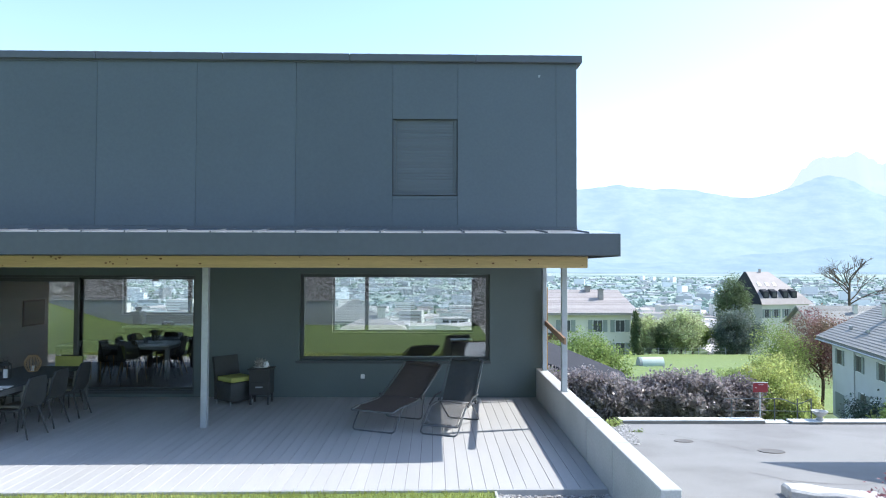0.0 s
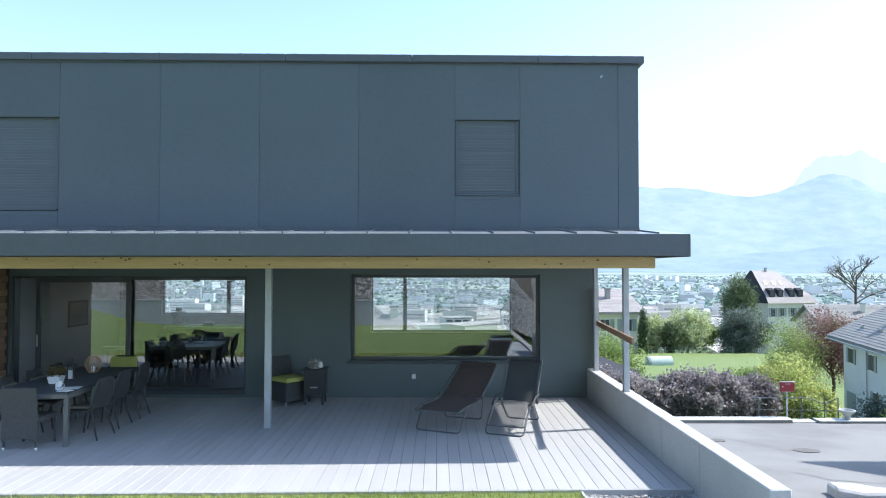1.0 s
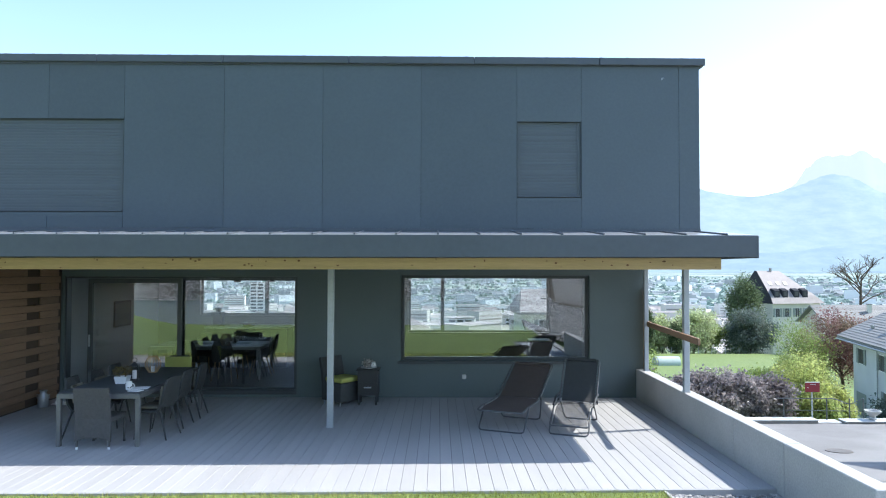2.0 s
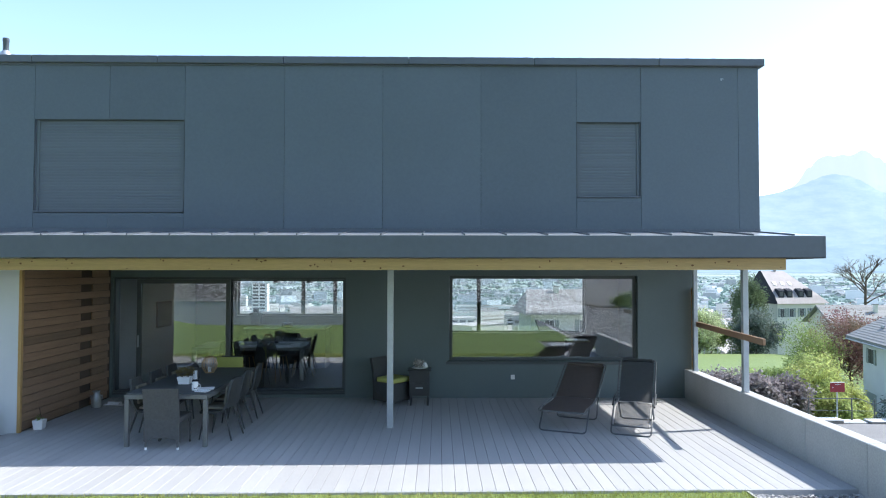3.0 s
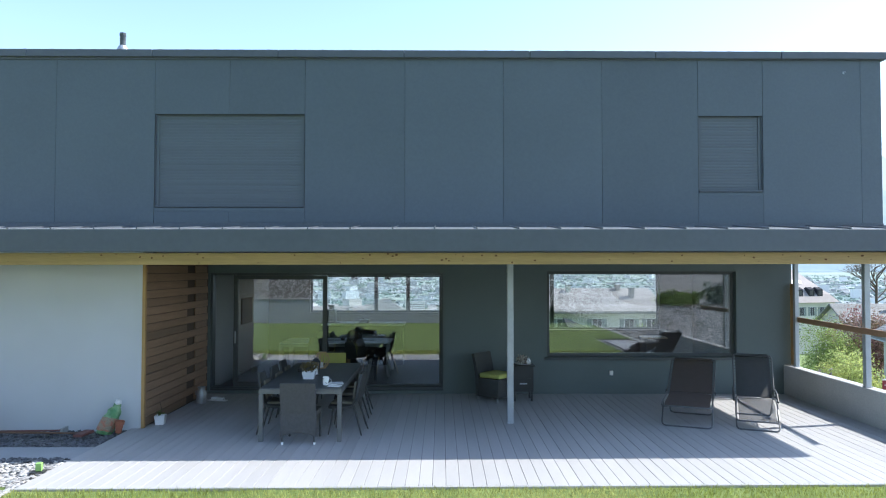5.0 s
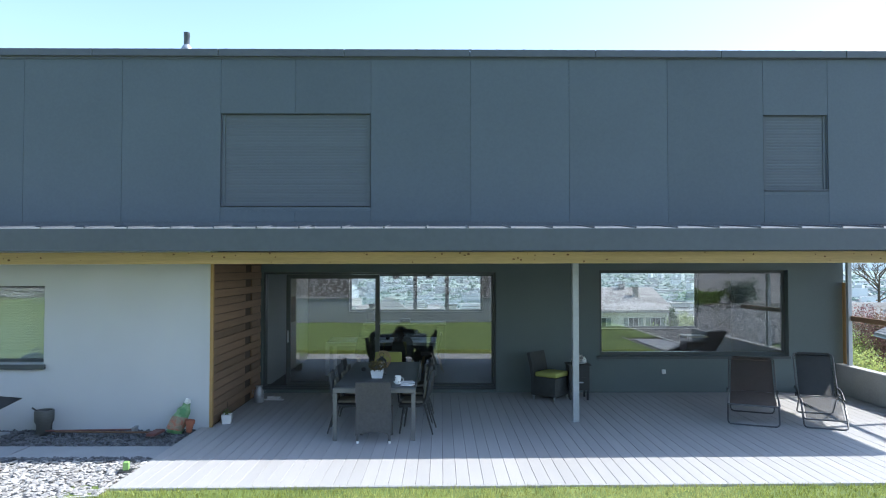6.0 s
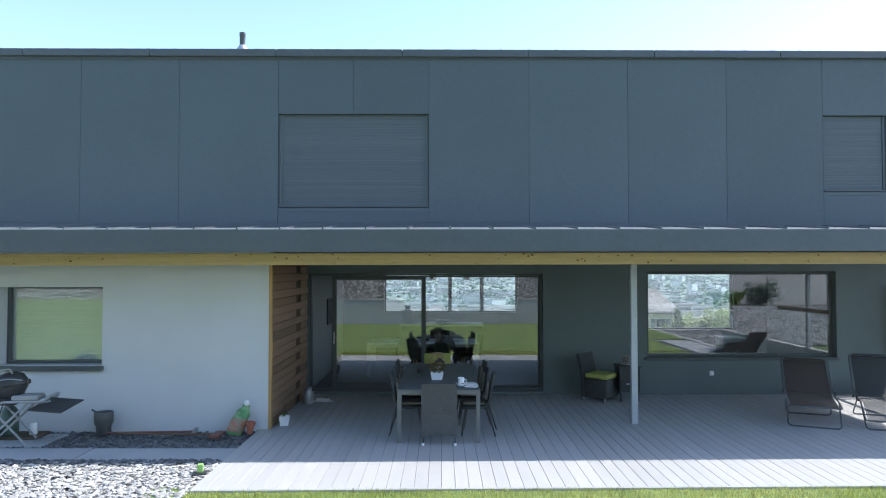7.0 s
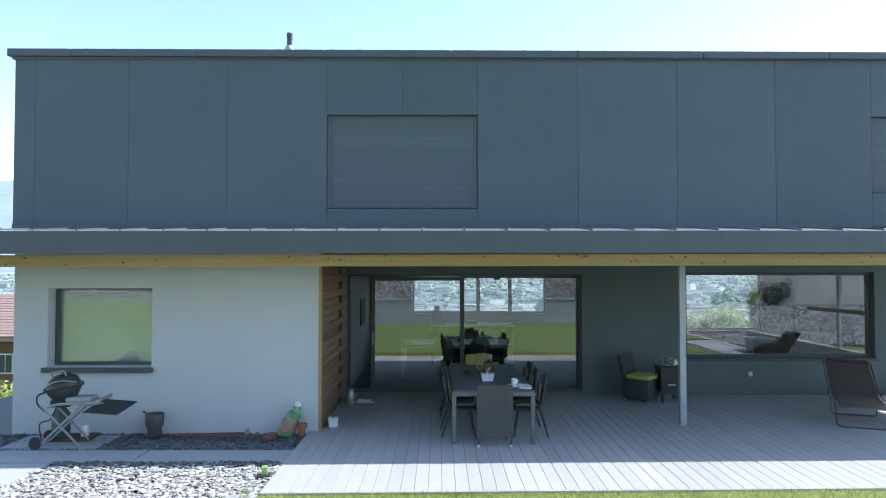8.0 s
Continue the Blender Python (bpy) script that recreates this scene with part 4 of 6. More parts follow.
so = thing("wall_socket", pose(-1.30, BY, 0.41), "white outdoor power socket on the dark wall", "socket")
part("cover", boxes((-0.04, 0.04, -0.035, -0.002, -0.045, 0.045), bevel=0.008), PORCELAIN, so)
part("lid", boxes((-0.03, 0.03, -0.042, -0.036, -0.03, 0.03), bevel=0.003), PORCELAIN, so)
cl = thing("wall_hook", pose(1.76, UY - 0.004, 5.60), "small pale metal hook high on the facade", "hook")
part("plate", boxes((-0.012, 0.012, -0.012, -0.002, -0.018, 0.018)), STEEL, cl)
part("arm", tube(bmesh.new(), [(0, -0.01, 0.012), (0.022, -0.03, 0.014), (0.022, -0.03, -0.006)], 0.006, 6), STEEL, cl)

# flue on the roof
fl = thing("roof_flue", pose(-9.88, 11.1, 5.90), "galvanised flue pipe with a collar on the roof", "flue")
part("base_pipe", lathe(bmesh.new(), ((0.062, 0), (0.062, 0.13)), 18), STEEL, fl, smooth=True)
part("collar", lathe(bmesh.new(), ((0.064, 0.12), (0.088, 0.135), (0.086, 0.16), (0.05, 0.215)), 18), STEEL, fl, smooth=True)
part("pipe", lathe(bmesh.new(), ((0.046, 0.20), (0.046, 0.36), (0.050, 0.365), (0.050, 0.42), (0.040, 0.425)), 18), SHEET, fl, smooth=True)

# ---- left bed: grill, planter, sack, tools ----
gr = thing("gas_grill", pose(-12.78, 9.86, -0.02, 0, 0, 6) @ Matrix.Diagonal((0.88, 0.88, 1.0, 1.0)), "black kettle gas grill on a grey folding stand", "grill")
bm = bmesh.new()
lathe(bm, ((0.06, -0.22), (0.18, -0.18), (0.255, -0.06), (0.265, 0.0), (0.27, 0.0)), 26)
bmesh.ops.scale(bm, vec=(1, 0.8, 1), verts=bm.verts)
k = part("bowl", bm, BLACK, gr, smooth=True)
k.matrix_local = pose(0, 0, 0.82, 0, -10, 0) @ Matrix.Diagonal((1.0, 1.0, 0.84, 1.0))
bm = lathe(bmesh.new(), ((0.27, 0.008), (0.265, 0.06), (0.22, 0.16), (0.11, 0.225), (0.02, 0.235)), 26)
bmesh.ops.scale(bm, vec=(1, 0.8, 1), verts=bm.verts)
lid = part("lid", bm, BLACK, gr, smooth=True)
lid.matrix_local = pose(0, 0, 0.82, 0, -10, 0) @ Matrix.Diagonal((1.0, 1.0, 0.84, 1.0))
part("lid_handle", tube(bmesh.new(), rounded([(-0.10, -0.10, 0.20), (-0.10, -0.15, 0.29), (0.10, -0.15, 0.29), (0.10, -0.10, 0.20)], 0.04), 0.014), GREY_PLASTIC, lid, "grey lid handle", True)
part("lid_trim", tube(bmesh.new(), [(0.262 * math.cos(a), 0.212 * math.sin(a), 0.085 - 0.05 * math.cos(2 * a)) for a in arc(14, math.pi * 1.15, math.pi * 1.85)], 0.011, 6), GREY_PLASTIC, lid, "grey trim on the lid", True)
for s in (-1, 1):
    part("lid_hinge", boxes((s * 0.275 - 0.025, s * 0.275 + 0.025, -0.05, 0.05, -0.03, 0.05), bevel=0.012), BLACK, lid)
for y in (-0.2, 0.2):
    for p, q in (((-0.30, 0.03), (0.36, 0.60)), ((0.32, 0.03), (-0.26, 0.60))):
        part("stand_leg", tube(bmesh.new(), rounded([(p[0], y, p[1]), (q[0], y, q[1])], 0.03), 0.017), GREY_PLASTIC, gr, smooth=True)
part("stand_rail", tube(bmesh.new(), rounded([(-0.16, -0.22, 0.58), (0.0, -0.22, 0.62), (0.62, -0.22, 0.62), (0.66, -0.22, 0.68), (0.66, 0.22, 0.68), (0.62, 0.22, 0.62), (0.0, 0.22, 0.62), (-0.16, 0.22, 0.58)], 0.05), 0.018), GREY_PLASTIC, gr, smooth=True)
part("control_panel", boxes((0.1, 0.5, -0.2, 0.1, 0.63, 0.70), bevel=0.015), GREY_PLASTIC, gr)
part("carry_arm", tube(bmesh.new(), rounded([(-0.20, -0.10, 0.78), (-0.33, -0.2, 0.74), (-0.32, -0.2, 0.62), (-0.20, -0.2, 0.52)], 0.06), 0.014), BLACK, gr, smooth=True)
part("gas_hose", tube(bmesh.new(), rounded([(-0.10, 0.05, 0.62), (-0.18, -0.02, 0.36), (-0.36, -0.05, 0.34), (-0.38, 0.1, 0.06)], 0.09), 0.010), BLACK, gr, smooth=True)
part("burner_box", boxes((-0.16, 0.14, -0.14, 0.14, 0.56, 0.66), bevel=0.02), BLACK, gr)
part("shelf_bracket", tube(bmesh.new(), [(0.30, -0.2, 0.60), (0.52, -0.16, 0.585), (0.66, -0.1, 0.61)], 0.011), STEEL, gr)
part("cross_bar", tube(bmesh.new(), [(-0.3, -0.22, 0.05), (-0.3, 0.22, 0.05)], 0.012), GREY_PLASTIC, gr)
part("side_shelf", boxes((0.54, 1.12, -0.30, 0.26, -0.008, 0.008), bevel=0.004), BLACK, gr, "flat black side shelf").matrix_local = pose(0, 0, 0.60, 9, 2, -14)
for y in (-0.25, 0.25):
    bm = lathe(bmesh.new(), ((0.03, -0.02), (0.085, -0.02), (0.09, 0), (0.085, 0.02), (0.03, 0.02)), 18)
    part("wheel", bm, BLACK, gr).matrix_local = pose(-0.32, y, 0.09, 90, 0, 0)
wb = thing("wooden_board", pose(-12.86, 10.22, -0.019, 0, 0, 4), "weathered wooden boards under the gas bottle", "board")
for y in (-0.16, -0.02, 0.12):
    part("plank", boxes((-0.34, 0.32, y, y + 0.13, 0, 0.035), bevel=0.006), BARK, wb)
gb = thing("gas_bottle", pose(-13.0, 10.2, 0.017), "green gas bottle under the grill", "gas bottle")
part("body", lathe(bmesh.new(), ((0.1, 0), (0.125, 0.03), (0.125, 0.34), (0.07, 0.42), (0.03, 0.44)), 20), BOTTLE_GREEN, gb, smooth=True)
part("valve", lathe(bmesh.new(), ((0.03, 0.44), (0.04, 0.5)), 10), STEEL, gb)
tagged(part("canister", lathe(bmesh.new(), ((0.05, 0), (0.056, 0.015), (0.06, 0.15), (0.05, 0.165), (0.045, 0.17)), 16), PORCELAIN, smooth=True), "white plastic canister beside the grill", "canister").matrix_world = pose(-12.68, 10.26, 0.0175)

pl = thing("planter", pose(-11.71, 10.40, -0.03) @ Matrix.Scale(0.92, 4), "tall grey glazed planter beside the white wall", "planter")
part("pot", lathe(bmesh.new(), ((0.10, 0), (0.115, 0.02), (0.115, 0.15), (0.145, 0.20), (0.15, 0.36), (0.142, 0.38), (0.125, 0.38), (0.12, 0.3)), 26), POT_GREY, pl, smooth=True)
part("soil", lathe(bmesh.new(), ((0.118, 0.30), (0.121, 0.335)), 20), EARTH, pl)
part("trowel_handle", tube(bmesh.new(), [(-0.05, -0.02, 0.33), (-0.17, -0.06, 0.43)], 0.014, 6), BLACK, pl)

sk = thing("potting_soil_sack", pose(-9.76, 10.42, -0.03, -10, 9, 0), "half empty green plastic sack of potting soil", "sack")
bm = bmesh.new()
rings = []
rnd = random.Random(5)
for j in range(10):
    t = j / 9
    w = 0.125 * (1 - 0.6 * max(0, t - 0.35) ** 1.2) * (0.92 if j == 0 else 1)
    d = 0.10 * (1 - 0.85 * max(0, t - 0.3))
    if t > 0.85:
        w, d = 0.05, 0.03
    rings.append([bm.verts.new(((w + 0.012 * rnd.uniform(-1, 1)) * math.cos(a) + 0.10 * t, (d + 0.01 * rnd.uniform(-1, 1)) * math.sin(a), 0.46 * t)) for a in arc(15, 0, 2 * math.pi * 15 / 16)])
for A, B in zip(rings, rings[1:]):
    for k in range(16):
        bm.faces.new((A[k], A[(k + 1) % 16], B[(k + 1) % 16], B[k]))
bm.faces.new(rings[0][::-1])
bm.faces.new(rings[-1])
part("bag", bm, SACK, sk, smooth=True)
bm = bmesh.new()
cols = arc(8, math.pi * 1.12, math.pi * 1.88)
g = [[bm.verts.new((0.137 * (1 - 0.35 * max(0, z / 0.46 - 0.35)) * math.cos(a) + 0.10 * z / 0.46, 0.118 * (1 - 0.6 * max(0, z / 0.46 - 0.3)) * math.sin(a), z)) for a in cols] for z in (0.05, 0.12, 0.19, 0.25)]
for A, B in zip(g, g[1:]):
    for k in range(8):
        bm.faces.new((A[k], A[k + 1], B[k + 1], B[k]))
part("printed_panel", bm, SACK_PRINT, sk, "printed red and brown label panel")
part("tied_neck", lathe(bmesh.new(), ((0.03, 0.44), (0.05, 0.47), (0.04, 0.52), (0.015, 0.53)), 10, (0.10, 0, 0)), CLOTH, sk)
tc = thing("terracotta_pot", pose(-9.50, 10.33, 0.004, 0, 7, 0) @ Matrix.Diagonal((0.9, 0.9, 1.2, 1.0)), "terracotta flower pot leaning at the deck corner", "flower pot")
part("pot", lathe(bmesh.new(), ((0.045, 0), (0.066, 0.11), (0.075, 0.11), (0.077, 0.15), (0.066, 0.15), (0.055, 0.05)), 20), TERRACOTTA, tc, smooth=True)
rk = thing("garden_rake", pose(-10.7, 10.18, 0.035, 0, 0, -4), "long garden rake with a red head lying on the pebbles", "rake")
part("shaft", tube(bmesh.new(), [(-0.75, 0, 0), (0.75, 0, 0.01)], 0.014), WOOD_OLD, rk)
part("head", boxes((0.72, 0.86, -0.16, 0.16, -0.012, 0.03), bevel=0.008), RED_PAINT, rk)
sp = thing("garden_hoe", pose(-11.0, 10.28, 0.04, 0, 0, 3), "garden hoe with a red handle lying on the pebbles", "hoe")
part("shaft", tube(bmesh.new(), [(-0.6, 0, 0.0), (0.7, 0, 0.005)], 0.013), RED_PAINT, sp)
part("blade", boxes((0.68, 0.72, -0.08, 0.08, -0.03, 0.05)), ZINC, sp)
gx_ = thing("garden_lamp_box", pose(-9.56, 8.42, -0.02, 0, 0, 14), "small bright green plastic box on a dark base", "box")
part("box", boxes((-0.035, 0.035, -0.035, 0.035, 0.02, 0.12), bevel=0.008), GREEN_BOX, gx_)
part("base", boxes((-0.09, 0.07, -0.07, 0.07, 0, 0.018), bevel=0.004), BLACK, gx_)

# ---- indoors, seen through the glass ----
dining_table("indoor_table", pose(-7.05, 15.35, 0.05), 2.5, 1.15, 0.75, "pale grey dining table indoors", WORKTOP, GREY_PLASTIC, 0.09)
for x, y, a in ((-7.35, 15.25, 0), (-6.55, 15.25, 0), (-7.5, 16.6, 180), (-6.7, 16.65, 180), (-5.95, 16.0, 96)):
    shell_chair(pose(x, y, 0.05, 0, 0, a), "dark shell chair with pale wooden legs at the indoor table", None, "chairs round the indoor table", RATTAN_PALE)
tagged(part("table_runner", boxes((-0.75, 0.75, -0.17, 0.17, 0, 0.006)), BLACK), "dark runner along the indoor table", "table runner").matrix_world = pose(-6.95, 15.95, 0.801)
for x in (-6.95, -6.55):
    tagged(part("candle_jar", lathe(bmesh.new(), ((0.04, 0), (0.05, 0.02), (0.05, 0.11), (0.044, 0.11), (0.04, 0.02)), 14), BLACK, smooth=True), "dark candle jar on the indoor table", "candle jar", "candle jars").matrix_world = pose(x, 15.93, 0.808)
isl = thing("kitchen_island", pose(-6.62, 17.5, 0.05), "dark kitchen island with a white worktop indoors", "kitchen island")
part("cabinet", boxes((-1.0, 1.0, -0.28, 0.40, 0, 0.985)), BLACK, isl)
part("worktop", boxes((-1.04, 1.04, -0.36, 0.46, 0.988, 1.03), bevel=0.004), WORKTOP, isl)
cm = thing("coffee_machine", pose(-7.52, 17.66, 1.081), "black coffee machine on the kitchen island", "coffee machine")
part("body", boxes((-0.10, 0.14, -0.02, 0.2, 0.02, 0.34), (-0.10, 0.14, -0.16, -0.02, 0.24, 0.34), bevel=0.012, seg=2), BLACK, cm)
part("bean_hopper", lathe(bmesh.new(), ((0.06, 0.341), (0.085, 0.44), (0.08, 0.45)), 16, (0.02, 0.06, 0)), BLACK, cm, smooth=True)
part("drip_tray", boxes((-0.10, 0.26, -0.18, 0.2, 0, 0.019), bevel=0.004), BLACK, cm)
fb = thing("bread_box", pose(-6.62, 17.4, 1.081), "low dark box on the kitchen island", "box")
part("body", boxes((-0.13, 0.13, -0.1, 0.1, 0, 0.10), bevel=0.02, seg=2), BLACK, fb)
part("knob", lathe(bmesh.new(), ((0.02, 0.101), (0.028, 0.13), (0.01, 0.135)), 10), BLACK, fb)
for x in (-6.84, -6.0):
    pl_ = thing("pendant_lamp", pose(x, 17.1, 2.20), "dark drum pendant lamp over the kitchen island", "pendant lamp", "pendant lamps")
    part("shade", lathe(bmesh.new(), ((0.085, 0), (0.085, 0.15), (0.02, 0.17)), 20), BLACK, pl_, smooth=True)
    part("cord", tube(bmesh.new(), [(0, 0, 0.17), (0, 0, 0.349)], 0.006, 6), BLACK, pl_)
sb = thing("sideboard", pose(0.80, 17.6, 0.05), "low pale ash sideboard at the rear window", "sideboard")
part("body", boxes((-0.26, 0.26, -0.22, 0.3, 0.08, 0.64), bevel=0.004), ROOM_DARK, sb)
part("sideboard_top", boxes((-0.28, 0.28, -0.24, 0.32, 0.643, 0.68), bevel=0.004), CREAM_WOOD, sb, "pale ash top")
part("plinth", boxes((-0.24, 0.24, -0.18, 0.28, 0, 0.078)), BLACK, sb)
pc = thing("wall_picture", pose(-9.249, 16.1, 1.48), "dark framed picture on the room wall", "picture")
part("picture_frame", boxes((0, 0.03, -0.42, 0.42, -0.3, 0.3), bevel=0.005), BLACK, pc)
part("print", boxes((0.031, 0.034, -0.38, 0.38, -0.26, 0.26)), ROOM_DARK, pc)


# ---- surroundings: plants ----
def crown_mesh(name, seed, rx, ry, rz, clumps, leaves, size, material, up=0.0):
    """Many small leaves in uneven clumps, with gaps between them. Centre at the origin."""
    r = np.random.default_rng(seed)
    d = r.normal(size=(clumps, 3))
    d /= np.linalg.norm(d, axis=1)[:, None]
    d *= (r.random(clumps) ** 0.45)[:, None] * r.uniform(0.8, 1.12, clumps)[:, None]
    c = d * (rx, ry, rz)
    if up:
        k = np.clip(1 - up * (c[:, 2] / rz * 0.5 + 0.5), 0.12, 1)
        c[:, 0] *= k
        c[:, 1] *= k
    which = r.integers(0, clumps, leaves)
    spread = np.array((rx, ry, rz)) * (1.35 / clumps ** (1 / 3)) * 0.5
    p = c[which] + r.normal(size=(leaves, 3)) * np.minimum(spread, spread.mean() * 1.4)
    a = r.normal(size=(leaves, 3))
    a /= np.linalg.norm(a, axis=1)[:, None]
    b = np.cross(a, r.normal(size=(leaves, 3)))
    b /= np.linalg.norm(b, axis=1)[:, None]
    s = size * r.uniform(0.6, 1.35, (leaves, 1))
    v = np.stack([p - a * s, p - b * s * 0.55, p + a * s, p + b * s * 0.55], 1).reshape(-1, 3)
    me = bpy.data.meshes.new(name)
    me.vertices.add(leaves * 4)
    me.vertices.foreach_set("co", v.ravel())
    me.loops.add(leaves * 4)
    me.loops.foreach_set("vertex_index", np.arange(leaves * 4))
    me.polygons.add(leaves)
    me.polygons.foreach_set("loop_start", np.arange(0, leaves * 4, 4))
    me.update()
    me.materials.append(material)
    return me


def tree(x, y, z0, top, rx, material, seed, label, name="tree", trunk=0.3, ry=None, size=0.22, leaves=5000, clumps=60, up=0.0, category="tree"):
    """A tapered trunk with limbs and a leafy crown that reaches from the trunk's end to top."""
    h = top - z0
    t = thing(name, pose(x, y, z0), label, category)
    crown_low = h * trunk
    rz = (h - crown_low) / 2
    cz = crown_low + rz
    r = random.Random(seed)
    w = max(0.05, h * 0.022)
    part("trunk", tube(bmesh.new(), [(0, 0, -0.5), (0.02 * h, 0, h * 0.25), (0, 0.02 * h, h * 0.55), (0, 0, h * 0.85)], [w, w * 0.8, w * 0.5, w * 0.15], 8), BARK, t)
    for k in range(5):
        a = 2 * math.pi * k / 5 + r.uniform(-0.4, 0.4)
        s = h * r.uniform(0.3, 0.5)
        part("limb", tube(bmesh.new(), [(0, 0, s), (rx * 0.4 * math.cos(a), rx * 0.4 * math.sin(a), s + rz * 0.4), (rx * 0.75 * math.cos(a), rx * 0.75 * math.sin(a), s + rz * 0.9)], [w * 0.45, w * 0.3, w * 0.1], 6), BARK, t)
    cr = new("crown", crown_mesh("crown", seed, rx, ry or rx, rz, clumps, leaves, size, material, up))
    cr.parent = t
    cr.location = (0, 0, cz)
    return t


def shrub(x, y, z0, top, rx, ry, material, seed, label, size=0.1, leaves=3500, clumps=50, name="shrub"):
    h = top - z0
    t = thing(name, pose(x, y, z0), label, "shrub")
    r = random.Random(seed)
    for k in range(4):
        a = 2 * math.pi * k / 4 + r.uniform(-0.5, 0.5)
        part("stem", tube(bmesh.new(), [(0, 0, -0.3), (rx * 0.3 * math.cos(a), ry * 0.3 * math.sin(a), h * 0.4), (rx * 0.55 * math.cos(a), ry * 0.55 * math.sin(a), h * 0.75)], [0.05, 0.035, 0.015], 6), BARK, t)
    cr = new("crown", crown_mesh("crown", seed, rx, ry, h / 2, clumps, leaves, size, material))
    cr.parent = t
    cr.location = (0, 0, h / 2)
    return t


# copper hedge below the road, in bushes
for k in range(8):
    x = 7.6 + k * 1.78
    shrub(x, 44.5 + 0.4 * math.sin(k * 2.1), -7.7, -4.15 + 0.25 * math.sin(k * 1.7), 1.6, 1.5, LEAF_COPPER, 30 + k, "dense copper-leaved hedge bush below the road", 0.105, 10000, 130, "hedge_bush")
for k, (x, y, top, r) in enumerate(((22.7, 46.5, -3.4, 1.55), (24.4, 48.3, -3.3, 1.7), (24.6, 45.5, -5.2, 1.2), (23.6, 44.7, -5.6, 1.1), (21.5, 46.0, -4.4, 0.9))):
    shrub(x, y, -8.6, top, r, r, LEAF_LIME, 50 + k, "yellow-green leafy shrub beside the hedge", 0.085, 8000, 90)
for k, (x, y, top, r, m) in enumerate(((13.4, 60, -2.9, 2.6, LEAF), (15.8, 63, -3.8, 2.3, LEAF), (10.5, 58.6, -3.8, 2.6, LEAF))):
    shrub(x, y, -9.6, top, r, r, m, 60 + k, "rounded green garden shrub on the slope", 0.11, 8000, 80)
tree(39.5, 133, -15.0, -6.1, 1.6, LEAF_YEW, 70, "slim dark cypress beside the neighbouring house", "cypress", 0.06, size=0.17, leaves=6000, up=0.7)
tree(46.0, 137, -15.0, -7.9, 1.9, LEAF_YEW, 71, "slim dark cypress in the garden", "cypress", 0.06, size=0.17, leaves=6000, up=0.6)
for k, (x, y, top, r, m) in enumerate(((44.2, 140, -7.2, 4.0, LEAF_PALE), (50.6, 140, -5.6, 4.6, LEAF_PALE), (54.6, 144, -8.0, 3.4, LEAF), (38.3, 140, -9.2, 3.4, LEAF_PALE))):
    tree(x, y, -15.0, top, r, m, 80 + k, "light green garden tree beyond the lawn", trunk=0.12, size=0.20, leaves=16000, clumps=110)
tree(62.0, 139.5, -15.5, -5.6, 4.5, LEAF_DARK, 90, "round dark blue-green tree beyond the lawn", trunk=0.12, size=0.19, leaves=17000, clumps=90)
tree(80.0, 182, -24, -0.4, 6.5, LEAF_YEW, 91, "large dense conifer beside the manor house", "conifer", 0.05, size=0.19, leaves=62000, clumps=300, up=0.3)
shrub(42.2, 82.5, -14.0, -3.5, 3.6, 3.0, LEAF_SPRING, 92, "loose green shrub beside the maple", 0.1, 15000, 80)
tree(48.1, 84.5, -14.5, -2.7, 4.7, LEAF_RED, 93, "dusky red-leaved maple tree with a dark trunk", "maple", 0.3, size=0.13, leaves=17000, clumps=80)
shrub(39.6, 62.5, -13.4, -8.8, 1.9, 1.5, LEAF_DARK, 94, "dark shrub against the neighbouring house", 0.14, 2400)
shrub(37.6, 56.5, -12.9, -8.6, 1.4, 1.4, LEAF_LIME, 95, "yellow-green shrub near the neighbouring house", 0.13, 2400)
shrub(33.5, 74, -10.6, -8.0, 2.8, 1.4, LEAF, 96, "low green hedge at the lawn's edge", 0.09, 7000)
shrub(8.6, -5.0, 0.6, 1.9, 0.8, 0.6, LEAF_DARK, 123, "dull green bush on top of the stone bank", 0.06, 1800, 30)
shrub(6.7, -5.0, 0.5, 1.45, 1.1, 0.6, LEAF, 124, "green bush on top of the stone bank", 0.07, 3500, 40)
shrub(-20.6, 20.5, -2.6, -1.0, 1.2, 1.2, LEAF_LIME, 97, "yellow-green shrub past the house corner", 0.07, 3500)
shrub(-19.2, 19.4, -2.8, -1.9, 0.9, 0.9, LEAF, 98, "green shrub past the house corner", 0.06, 2500)
for k, (x, y, top, r) in enumerate(((-6, 40, -2.4, 2.4), (-14, 46, -3.0, 3.0), (1.0, 38, -3.4, 2.0), (-24, 55, -3, 3.0), (8, 60, -4.2, 2.2), (18, 78, -5, 2.6), (-2, 75, -5.5, 3))):
    tree(x, y, lerp_table(y, HILL) - 0.3, top, r, LEAF, 110 + k, "green tree on the slope below the house", trunk=0.3, size=0.1, leaves=7000)
# low flowering bush and rocks at the near road edge
shrub(9.75, 13.9, -2.5, -1.62, 0.75, 0.4, LEAF_PURPLE, 120, "loose purple-leaved maple bush at the road edge", 0.05, 420, 40)
shrub(6.75, 25.7, -3.45, -3.08, 0.42, 0.3, LEAF_LIME, 121, "small weed tuft at the end of the kerb wall", 0.05, 500, 14)
shrub(7.3, 24.3, -3.35, -3.12, 0.3, 0.2, LEAF, 122, "small weed tuft in the gravel by the road", 0.04, 300, 10)

# bare tree in front of the town
bt = thing("bare_tree", pose(111.3, 182, -18), "tall leafless tree before the town", "tree")
rnd = random.Random(21)
bm_limbs = bmesh.new()


